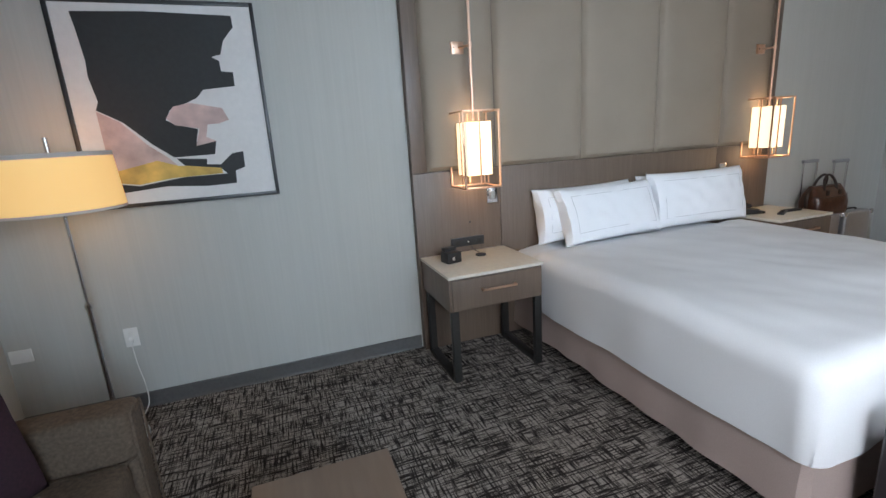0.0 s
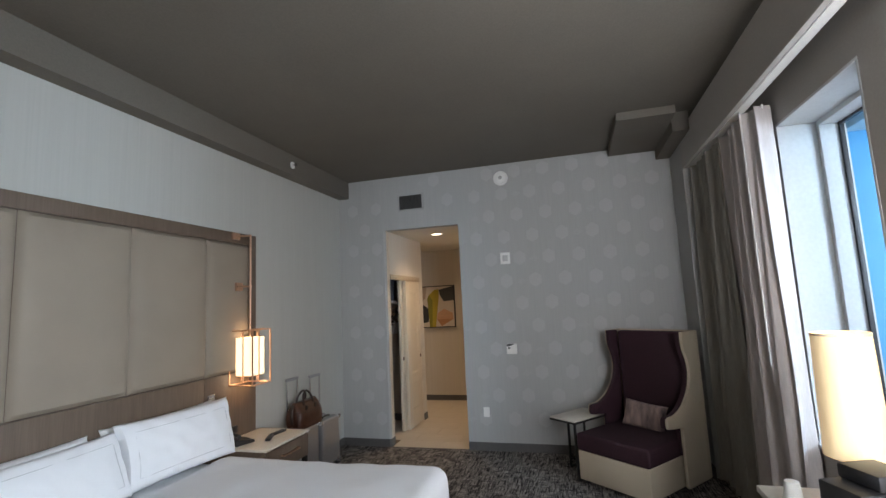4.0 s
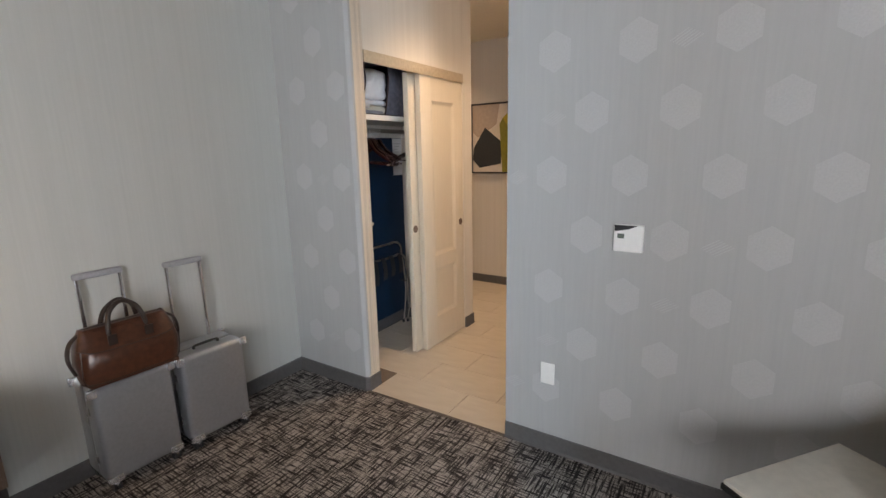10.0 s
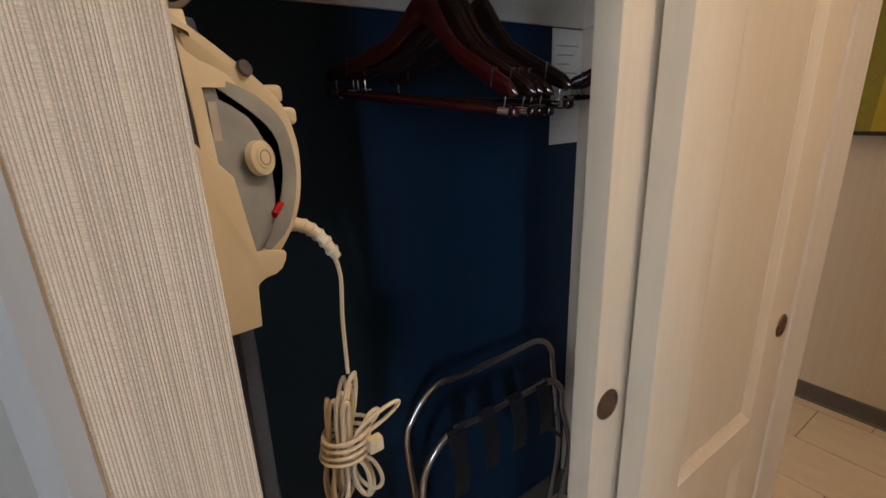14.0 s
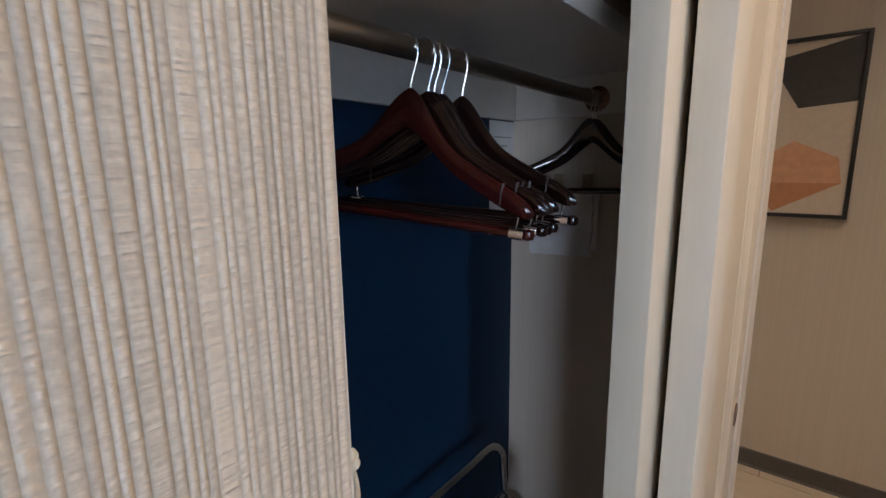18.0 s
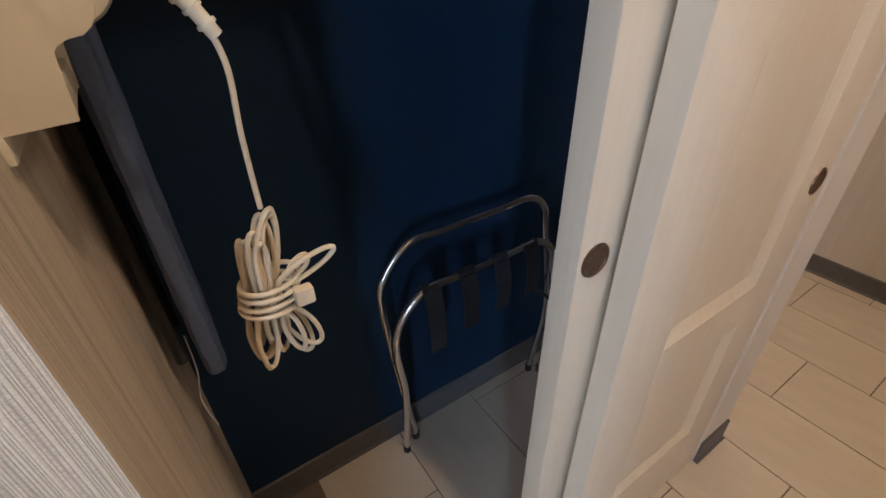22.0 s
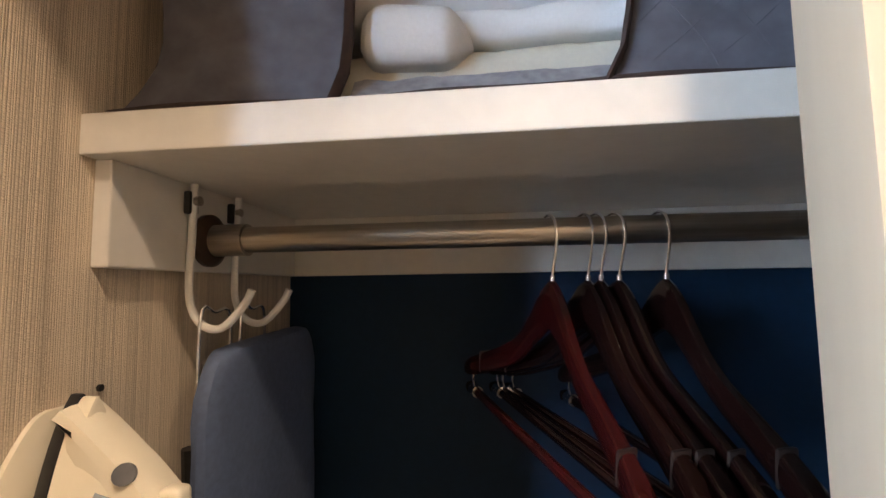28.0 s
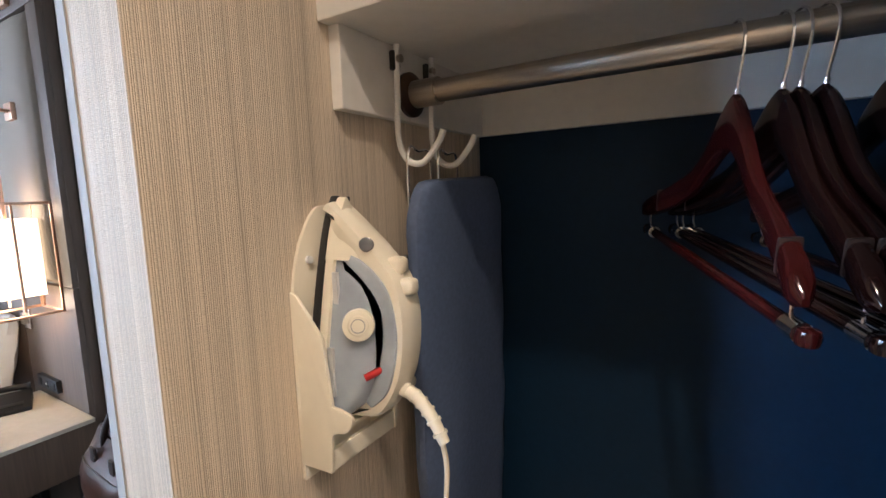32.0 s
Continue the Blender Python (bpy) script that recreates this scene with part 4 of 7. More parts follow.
# ---- bench at the foot of the bed ----
t = thing("foot_bench", "dark leather bench with raised arms at the bed foot", "bench")
part("seat", box(-4.42, -3.115, -1.06, -0.60, 0.34, 0.46, 0.025, segments=3), LEATHER, t)
for x in (-4.50, -3.11):
    part("arm", box(x, x + 0.085, -1.08, -0.58, 0.10, 0.565, 0.022, segments=3), LEATHER, t)
for x in (-4.48, -3.09):
    for y in (-1.06, -0.63):
        part("leg", box(x, x + 0.045, y, y + 0.035, 0.0, 0.11, 0.003), BLACKMETAL, t)
part("apron", box(-4.42, -3.115, -1.05, -0.61, 0.20, 0.34, 0.01), LEATHER, t)

# ---- corner with the floor lamp, art, sofa and low table ----
art = thing("framed_abstract", "large black-framed abstract print with black, pink and ochre shapes", "picture", at=(-6.809, W, 1.822))
AW, AH = 0.505, 0.553
part("canvas", box(-AW + 0.02, AW - 0.02, -0.030, -0.004, -AH + 0.02, AH - 0.02), mat("print_ground_white", (0.70, 0.69, 0.68), 0.6, grain=30, vary=0.03), art)
for b in ((-AW, -AW + 0.022, -AH, AH), (AW - 0.022, AW, -AH, AH), (-AW + 0.022, AW - 0.022, -AH, -AH + 0.022), (-AW + 0.022, AW - 0.022, AH - 0.022, AH)):
    part("frame_bar", box(b[0], b[1], -0.042, 0.0, b[2], b[3], 0.003), BLACK, art)


def blot(outline, material, lift, label, rough=0.0):
    """A printed shape on the canvas: outline in fractions of the picture, edges broken up a little."""
    pts = smooth_path([(a, b, 0) for a, b in outline], 1, True)
    pts = [(p.x * 2 * AW - AW, p.y * 2 * AH - AH) for p in pts]
    pts = [(x + rough * noise.noise(Vector((x * 40, z * 40, 1))), z + rough * noise.noise(Vector((x * 40, z * 40, 9)))) for x, z in pts]
    bm = slab(pts, 0.0004, "y", -0.0304 - lift)
    part("painted_shape", bm, material, art, label, smooth=False)


INK = mat("print_ink_black", (0.022, 0.024, 0.026), 0.7, grain=40, vary=0.1)
PINK = mat("print_wash_pink", (0.55, 0.40, 0.37), 0.7, grain=9, vary=0.22)
OCHRE = mat("print_wash_ochre", (0.62, 0.40, 0.10), 0.7, grain=9, vary=0.30)
blot([(0.11, 0.94), (0.45, 0.947), (0.875, 0.936), (0.877, 0.88), (0.815, 0.815), (0.79, 0.75), (0.74, 0.737), (0.778, 0.718), (0.778, 0.665), (0.84, 0.66), (0.838, 0.59), (0.667, 0.575), (0.63, 0.536), (0.57, 0.512), (0.48, 0.48), (0.45, 0.43), (0.517, 0.40), (0.606, 0.38), (0.585, 0.313), (0.69, 0.313), (0.672, 0.243), (0.455, 0.241), (0.36, 0.313), (0.24, 0.427), (0.127, 0.49), (0.146, 0.53), (0.126, 0.65), (0.132, 0.72), (0.118, 0.88)], INK, 0.0012, "black ink block", 0.002)
blot([(0.125, 0.485), (0.225, 0.43), (0.332, 0.315), (0.427, 0.24), (0.473, 0.194), (0.295, 0.152), (0.164, 0.177), (0.129, 0.30)], PINK, 0.0016, "pink wash", 0.004)
blot([(0.452, 0.437), (0.496, 0.495), (0.583, 0.512), (0.75, 0.481), (0.779, 0.42), (0.72, 0.403), (0.66, 0.40), (0.641, 0.337), (0.69, 0.313), (0.58, 0.292), (0.613, 0.381), (0.49, 0.404)], PINK, 0.0020, "pink cloud shape", 0.002)
blot([(0.168, 0.19), (0.368, 0.23), (0.474, 0.196), (0.692, 0.184), (0.698, 0.14), (0.432, 0.134), (0.258, 0.113), (0.166, 0.128)], OCHRE, 0.0024, "ochre wash", 0.003)
blot([(0.467, 0.234), (0.625, 0.222), (0.619, 0.194), (0.693, 0.188), (0.764, 0.243), (0.827, 0.251), (0.824, 0.166), (0.769, 0.149), (0.764, 0.082), (0.611, 0.078), (0.394, 0.094), (0.168, 0.077), (0.171, 0.121), (0.256, 0.106), (0.49, 0.135), (0.721, 0.137), (0.689, 0.17), (0.502, 0.195)], INK, 0.0028, "black brush stroke", 0.0)

LAMPX = -7.332
t = thing("floor_lamp", "lit chrome floor lamp with a wide drum shade", "lamp", at=(LAMPX, 1.42, 0))
part("base", lathe([(0, 0), (0.14, 0), (0.14, 0.010), (0.135, 0.016), (0.03, 0.020), (0.012, 0.04), (0, 0.04)], 32), CHROME, t)
part("pole", tube([(0, 0, 0.03), (0, 0, 0.80)], 0.013, n=14), CHROME, t)
part("collar", lathe([(0.0, 0.792), (0.017, 0.792), (0.018, 0.800), (0.018, 0.815), (0.010, 0.826), (0.0, 0.826)], 18), CHROME, t)
part("upper_pole", tube([(0, 0, 0.82), (0, 0, 1.64)], 0.009, n=12), CHROME, t)
part("finial", tube([(0, 0, 1.60), (0, 0, 1.668)], 0.011, n=14), CHROME, t)
DRUM = shade_material("drum_shade_glow", (1.0, 0.60, 0.22), 1.0)
TRIMCLOTH = mat("shade_trim_white", (0.7, 0.66, 0.6), 0.8, grain=200, vary=0.05)
part("shade", lathe([(0.270, 1.318), (0.252, 1.575), (0.249, 1.575), (0.267, 1.318), (0.270, 1.318)], 48), DRUM, t, "glowing amber drum shade")
part("shade_trim", lathe([(0.2715, 1.310), (0.2710, 1.324), (0.2655, 1.324), (0.2660, 1.310), (0.2715, 1.310)], 48), TRIMCLOTH, t)
part("shade_trim", lathe([(0.2535, 1.570), (0.2525, 1.592), (0.2470, 1.592), (0.2480, 1.570), (0.2535, 1.570)], 48), TRIMCLOTH, t)
part("diffuser", lathe([(0.012, 1.332), (0.262, 1.332), (0.262, 1.335), (0.012, 1.335)], 32), DRUM, t)
for k in range(3):
    a = math.radians(30 + 120 * k)
    part("spider_arm", tube([(0, 0, 1.585), (0.248 * math.cos(a), 0.248 * math.sin(a), 1.585)], 0.003, n=6), CHROME, t)
lamp("floor_lamp_bulb", "POINT", pose(LAMPX, 1.42, 1.655), 2, WARM, radius=0.08)
lamp("floor_lamp_bulb", "POINT", pose(LAMPX, 1.42, 1.25), 2, WARM, radius=0.08)


def wall_plate(name, label, m, w=0.075, h=0.12, sockets=2):
    t = thing(name, label, "outlet")
    t.matrix_world = m
    bpy.context.view_layer.update()
    part("plate", box(-w / 2, w / 2, -0.007, 0, -h / 2, h / 2, 0.003), PLATE, t)
    for k in range(sockets):
        z = (k - (sockets - 1) / 2) * 0.045
        part("socket", box(-0.017, 0.017, -0.010, -0.007, z - 0.016, z + 0.016, 0.002), WHITE, t)
    return t


wall_plate("wall_outlet", "white wall outlet with a lamp plug above the baseboard", pose(-7.280, W, 0.480))
t = thing("lamp_plug", "white plug and lamp cord hanging from the outlet", "plug", at=(-7.280, W - 0.010, 0.465))
part("plug", box(-0.012, 0.012, -0.03, 0.0, -0.015, 0.015, 0.003), PLATE, t)
part("cord", tube(smooth_path([(0, -0.02, -0.015), (0.005, -0.02, -0.15), (0.02, -0.015, -0.30), (0.02, -0.03, -0.42), (0.0, -0.12, -0.461)]), 0.003, n=6), PLATE, t)
wall_plate("blank_plate", "white wall plate low in the corner", pose(-7.830, W, 0.478), 0.109, 0.080, 0)

sofa = thing("sofa", "olive-grey chenille sofa with piped seat cushion", "sofa")


def soft_arm(y):
    """A squarish padded arm: a rounded slab with a slight sag along its top and a bulging front."""
    bm = box(-7.86, -6.955, y, y + 0.165, 0.09, 0.625, 0.05, segments=5)
    for v in bm.verts:
        v.co.z += (0.010 * noise.noise(v.co * 5.0) - 0.008 * math.sin((v.co.x + 7.86) * 3.4)) * max(0.0, v.co.z - 0.3) * 3
        v.co.x += 0.010 * noise.noise(v.co * 6.0 + Vector((3, 1, 2)))
    return bm


part("base", box(-7.86, -6.985, -1.95, 0.62, 0.09, 0.30, 0.03, segments=3), SOFACLOTH, sofa)
part("backrest", box(-7.88, -7.62, -1.95, 0.62, 0.20, 0.80, 0.06, segments=4), SOFACLOTH, sofa)
for y in (0.485, -2.05):
    part("arm", soft_arm(y), SOFACLOTH, sofa)
    part("arm_piping", tube(smooth_path([(-6.957, y + 0.012, 0.12), (-6.957, y + 0.012, 0.56), (-6.962, y + 0.045, 0.600), (-6.962, y + 0.12, 0.600), (-6.957, y + 0.153, 0.56), (-6.957, y + 0.153, 0.12)]), 0.005, n=6), SOFACLOTH, sofa)
for y in (-1.87, -0.70):
    part("seat_cushion", box(-7.64, -6.975, y, y + 1.165, 0.28, 0.445, 0.045, segments=4), SOFACLOTH, sofa)
    part("seat_piping", tube(smooth_path([(-7.60, y + 1.150, 0.436), (-7.02, y + 1.150, 0.436), (-6.990, y + 1.12, 0.432), (-6.990, y + 0.045, 0.432), (-7.02, y + 0.015, 0.436), (-7.60, y + 0.015, 0.436)]), 0.005, n=6), SOFACLOTH, sofa)
for y in (-1.9, 0.55):
    for x in (-7.78, -7.05):
        part("foot", box(x, x + 0.06, y, y + 0.06, 0.0, 0.09, 0.004), BLACKMETAL, sofa)
p = thing("throw_pillow", "dark plum square throw pillow on the sofa", "pillow", at=(-7.32, 0.22, 0.445))
part("pillow_case", cushion(0.46, 0.44, 0.16, m=pose(0, 0, 0, -12, 0, 62), wrinkle=0.008), PLUM, p)

t = thing("coffee_table", "low brown wood coffee table with a mitred top", "table")
CT = stria("brown_table_wood", (0.25, 0.175, 0.125), (0.20, 0.135, 0.095), 30, 3, 0.4, 0.05, "Y")
part("top", box(-6.541, -6.062, -1.02, 0.140, 0.385, 0.425, 0.004), CT, t)
part("body", box(-6.515, -6.088, -0.99, 0.110, 0.06, 0.385, 0.004), CT, t)
part("plinth", box(-6.49, -6.11, -0.96, 0.08, 0.0, 0.06), BLACK, t)

# ---- wing chair corner ----
def wing_chair():
    t = thing("wing_chair", "tall plum velvet wing chair with oatmeal outer back", "armchair", at=(*CHAIR, 0), turn=CHAIR_TURN)
    # faces -y in its own frame: the seat reaches out past the short arms, the wings flare forward at the top
    w, front, back = 0.90, -0.51, 0.46
    part("seat_base", box(-w / 2 + 0.06, w / 2 - 0.06, front + 0.006, back - 0.08, 0.045, 0.325, 0.012), OATMEAL, t, "oatmeal seat base")
    part("seat_cushion", box(-w / 2 + 0.052, w / 2 - 0.052, front - 0.004, back - 0.152, 0.326, 0.495, 0.034, segments=4), PLUM, t)
    part("inner_back", box(-w / 2 + 0.075, w / 2 - 0.075, back - 0.15, back - 0.045, 0.40, 1.470, 0.022, segments=3), PLUM, t)
    part("outer_back", box(-w / 2, w / 2, back - 0.043, back, 0.045, 1.482, 0.012), OATMEAL, t, "oatmeal cloth outer back")
    edge = smooth_path([(0.00, 0.60, 0), (-0.215, 0.625, 0), (-0.245, 0.645, 0), (-0.245, 0.705, 0), (-0.215, 0.728, 0), (-0.10, 0.735, 0), (0.05, 0.80, 0), (0.17, 0.92, 0), (0.225, 1.06, 0), (0.215, 1.19, 0), (0.165, 1.30, 0), (0.150, 1.38, 0), (0.150, 1.482, 0)], 6)
    out = [(p.x, p.y) for p in edge] + [(back - 0.046, 1.482), (back - 0.046, 0.045), (0.02, 0.045), (0.00, 0.07)]
    inner = [(y, max(z, 0.34)) for y, z in out[:len(edge)]] + [(back - 0.15, 1.478), (back - 0.15, 0.34), (0.0, 0.34)]
    for sgn in (-1, 1):
        a = -w / 2 if sgn < 0 else w / 2 - 0.030
        part("wing_outer", slab([(min(y + (0.030 if sgn < 0 else 0.004), back - 0.046), z) for y, z in out], 0.030, "x", a, 0.006), OATMEAL, t, "oatmeal outer wing and arm")
        b = a + 0.032 if sgn < 0 else a - 0.047
        part("wing_inner", slab(inner, 0.045, "x", b, 0.012), PLUM, t)
    for x in (-w / 2 + 0.09, w / 2 - 0.12):
        for y in (front + 0.05, back - 0.14):
            part("foot", tube([(x + 0.015, y + 0.02, 0.0), (x + 0.015, y + 0.02, 0.05)], [0.020, 0.024], n=10), BLACKMETAL, t)
    return t


CHAIR, CHAIR_TURN = (-0.737, -1.982), -129
chair = wing_chair()
p = thing("lumbar_pillow", "small striped taupe lumbar pillow on the chair", "pillow", at=(-0.795, -2.022, 0.484), turn=CHAIR_TURN)
part("pillow_case", cushion(0.46, 0.27, 0.13, m=pose(-0.10, 0.12, 0, -18, 5, 4), wrinkle=0.006), stria("striped_pillow_cloth", (0.34, 0.235, 0.205), (0.10, 0.075, 0.07), 22, 0.3, 0.85, 0.1, "XY"), p)

t = thing("c_side_table", "small c-shaped side table with a cream top and black legs", "side table", at=(-0.530, -1.392, 0), turn=-39)
part("top", box(-0.278, 0.278, -0.165, 0.165, 0.578, 0.594, 0.003), STONE, t, "cream stone top")
for b in ((-0.283, 0.283, -0.170, -0.150), (-0.283, 0.283, 0.150, 0.170), (-0.283, -0.263, -0.150, 0.150), (0.263, 0.283, -0.150, 0.150)):
    part("top_rail", box(*b, 0.558, 0.578, 0.002), BLACKMETAL, t)
for x, y in ((-0.273, -0.160), (0.273, -0.160), (0.0, 0.160), (0.273, 0.160)):
    part("post", box(x - 0.010, x + 0.010, y - 0.010, y + 0.010, 0.02, 0.558, 0.002), BLACKMETAL, t)
for b in ((-0.283, 0.283, -0.170, -0.150), (-0.010, 0.283, 0.150, 0.170), (0.263, 0.283, -0.150, 0.150)):
    part("runner", box(*b, 0.0, 0.02, 0.002), BLACKMETAL, t)

# ---- curtain ----
def curtain(name, x0, x1, y, folds, depth, material, label, z0=0.03, z1=3.195, seed=0.0):
    def fn(u, v):
        s = u * folds * 2 * math.pi
        spread = 1 - 0.10 * v
        k = noise.noise(Vector((u * 4 + seed, v * 1.4, seed)))
        f = depth * (math.sin(s + 1.2 * k + seed) + 0.35 * math.sin(2.3 * s + seed * 2 + v)) * (0.75 + 0.25 * (1 - v))
        return (x0 + (x1 - x0) * u + 0.02 * math.cos(s) * spread + 0.02 * k, y + f, z0 + (z1 - z0) * v)
    t = thing(name, label, "curtain")
    part("cloth", sheet(int(folds * 18), 26, lambda u, v: fn(u, 0.035 + 0.945 * v), 0.004), material, t)
    part("hem", sheet(int(folds * 18), 2, lambda u, v: fn(u, 0.035 * v), 0.007), material, t, "doubled bottom hem")
    part("heading", sheet(int(folds * 18), 2, lambda u, v: fn(u, 0.98 + 0.018 * v), 0.007), material, t, "stiff pleated heading")
    for k in range(int(folds) + 1):
        u = min(1.0, (k + 0.25) / folds)
        q = fn(u, 1.0)
        part("glide", box(q[0] - 0.006, q[0] + 0.006, q[1] - 0.006, q[1] + 0.006, z1 - 0.03, z1 + 0.004, 0.001), WHITE, t, "white track glide")
    return t


curtain("curtain", -1.58, -0.57, -2.825, 5.8, 0.092, CURTAIN, "heavy taupe drape hanging full length in folds", seed=0.7)
curtain("curtain_lining", -2.26, -1.53, -2.835, 4.2, 0.080, LINING, "paler grey drape edge hanging in soft folds", seed=2.1)
single("curtain_wand", tube([(-2.13, -2.742, 3.19), (-2.15, -2.732, 1.33)], 0.005, n=8), mat("wand_white", (0.72, 0.71, 0.69), 0.4), "thin white curtain pull wand", "curtain wand")

# ---- credenza with lamp, coffee maker and tv ----
t = thing("credenza", "long credenza with a white stone top below the window", "credenza")
part("top", box(-6.4, -3.10, -2.90, -2.27, 0.84, 0.872, 0.004), STONE, t, "white stone top")
part("body", box(-6.36, -3.14, -2.89, -2.30, 0.08, 0.838, 0.004), TAUPEWOOD, t)
part("plinth", box(-6.30, -3.20, -2.86, -2.36, 0.0, 0.08), BLACK, t)
for k in range(4):
    a = -6.34 + k * 0.80
    part("door", box(a, a + 0.785, -2.299, -2.282, 0.10, 0.825, 0.002), TAUPEWOOD, t)
t = thing("table_lamp", "tall cylinder table lamp with a lit cream shade", "lamp", at=(-3.20, -2.68, 0.872))
part("base", box(-0.07, 0.07, -0.07, 0.07, 0.0, 0.03, 0.004), BLACK, t)
part("column", tube([(0, 0, 0.03), (0, 0, 0.22)], 0.03, n=16), BLACK, t)
part("shade", lathe([(0.128, 0.19), (0.118, 0.765), (0.115, 0.765), (0.125, 0.19), (0.128, 0.19)], 40), shade_material("cylinder_shade_glow", (1.0, 0.76, 0.44), 0.72), t, "glowing cream cylinder shade")
part("shade_trim", lathe([(0.1195, 0.757), (0.1195, 0.770), (0.1140, 0.770), (0.1140, 0.757), (0.1195, 0.757)], 40), mat("shade_trim_cream", (0.75, 0.66, 0.5), 0.8), t)
lamp("table_lamp_bulb", "POINT", pose(-3.20, -2.68, 0.872 + 0.83), 4, WARM, radius=0.06)
t = thing("coffee_maker", "compact black pod coffee maker", "coffee maker", at=(-3.50, -2.57, 0.872), turn=20)
part("body", box(-0.10, 0.10, -0.12, 0.14, 0.0, 0.17, 0.012), BLACK, t)
part("head", box(-0.095, 0.095, -0.13, 0.05, 0.17, 0.235, 0.015), BLACK, t)
part("drip_tray", box(-0.085, 0.085, -0.21, -0.12, 0.0, 0.03, 0.004), BLACKMETAL, t)
for x, y in ((-3.30, -2.36), (-3.56, -2.33)):
    t = thing("coffee_cup", "white paper coffee cup upside down", "cup", group="cups by the coffee maker", at=(x, y, 0.872))
    part("cup", lathe([(0, 0), (0.041, 0), (0.030, 0.095), (0.027, 0.098), (0, 0.098)], 24), PLATE, t)
t = thing("television", "flat black television on a low stand", "television", at=(-4.62, -2.62, 0.872), turn=0)
part("screen", box(-0.72, 0.56, -0.02, 0.02, 0.10, 0.86, 0.006), BLACK, t)
part("stand", box(-0.25, 0.25, -0.10, 0.10, 0.0, 0.012, 0.003), BLACKMETAL, t)
part("neck", box(-0.04, 0.04, -0.02, 0.02, 0.012, 0.12, 0.003), BLACKMETAL, t)


# ---- suitcases and bag ----
POLISHED = mat("polished_aluminium", (0.80, 0.80, 0.82), 0.22, 0.8, grain=90, vary=0.05)


def suitcase(x, y, turn, top, name, label):
    t = thing(name, label, "suitcase", group="suitcases by the wall", at=(x, y, 0), turn=turn)
    w, d, h0, h1 = 0.184, 0.130, 0.055, 0.578
    part("shell_front", box(-w, w, -d, -0.004, h0, h1, 0.03, segments=4), SILVER, t)
    part("shell_back", box(-w, w, 0.004, d, h0, h1, 0.03, segments=4), SILVER, t)
    part("rim", box(-w + 0.001, w - 0.001, -0.006, 0.006, h0 + 0.004, h1 - 0.002, 0.008), mat("suitcase_rim", (0.35, 0.35, 0.36), 0.3, 0.9), t)
    for z in (0.17, 0.44):
        part("latch", box(-w - 0.004, -w + 0.004, -d + 0.075, -d + 0.100, z - 0.022, z + 0.022, 0.002), POLISHED, t, "bright metal latch")
    for a in (-1, 1):
        for b in (-1, 1):
            part("corner_guard", box(a * w - 0.022, a * w + 0.022, b * d - 0.022 if b > 0 else b * d - 0.004, b * d + 0.004 if b > 0 else b * d + 0.022, h1 - 0.045, h1 + 0.003, 0.010), POLISHED, t)
            wh = part("wheel_fork", box(a * (w - 0.035) - 0.016, a * (w - 0.035) + 0.016, b * (d - 0.022) - 0.02, b * (d - 0.022) + 0.02, 0.030, h0 + 0.012, 0.006), POLISHED, t)
            part("wheel_bracket", box(a * (w - 0.035) - 0.034, a * (w - 0.035) + 0.034, b * (d - 0.012) - 0.0145, b * (d - 0.012) + 0.0145, h0 - 0.004, h0 + 0.034, 0.004), POLISHED, t, "bright metal wheel bracket")
            for s in (-1, 1):
                wb = tube([(a * (w - 0.035) + s * 0.012 - 0.006, b * (d - 0.022), 0.0265), (a * (w - 0.035) + s * 0.012 + 0.006, b * (d - 0.022), 0.0265)], 0.0265, n=18)
                part("wheel", wb, BLACK, wh)
    part("side_handle", tube(smooth_path([(w, -0.03, 0.24), (w + 0.018, -0.03, 0.26), (w + 0.018, -0.03, 0.34), (w, -0.03, 0.36)]), 0.007, n=8), BLACKMETAL, t)
    part("top_handle", tube(smooth_path([(-0.07, -0.05, h1), (-0.06, -0.05, h1 + 0.018), (0.06, -0.05, h1 + 0.018), (0.07, -0.05, h1)]), 0.008, n=8), BLACKMETAL, t)
    part("lock", box(-w - 0.004, -w + 0.01, -0.02, 0.02, 0.36, 0.40, 0.003), CHROME, t)
    for a in (-1, 1):
        part("trolley_tube", box(a * 0.095 - 0.009, a * 0.095 + 0.009, d - 0.038, d - 0.024, h1, top - 0.03, 0.003), CHROME, t)
    part("trolley_grip", box(-0.11, 0.11, d - 0.046, d - 0.016, top - 0.034, top, 0.012, segments=3), mat("grip_grey", (0.30, 0.30, 0.31), 0.5), t)
    return t


suitcase(-1.285, 1.618, -2, 1.110, "suitcase", "smooth silver hard-shell suitcase with raised handle")
suitcase(-0.872, 1.585, -3, 1.085, "suitcase", "smooth silver hard-shell suitcase with raised handle")
t = thing("leather_bag", "cognac leather briefcase bag on the suitcase", "bag", at=(-1.262, 1.570, 0.581), turn=-3)
STRAP = mat("dark_brown_strap", (0.020, 0.011, 0.008), 0.45, grain=90, bump=0.1)


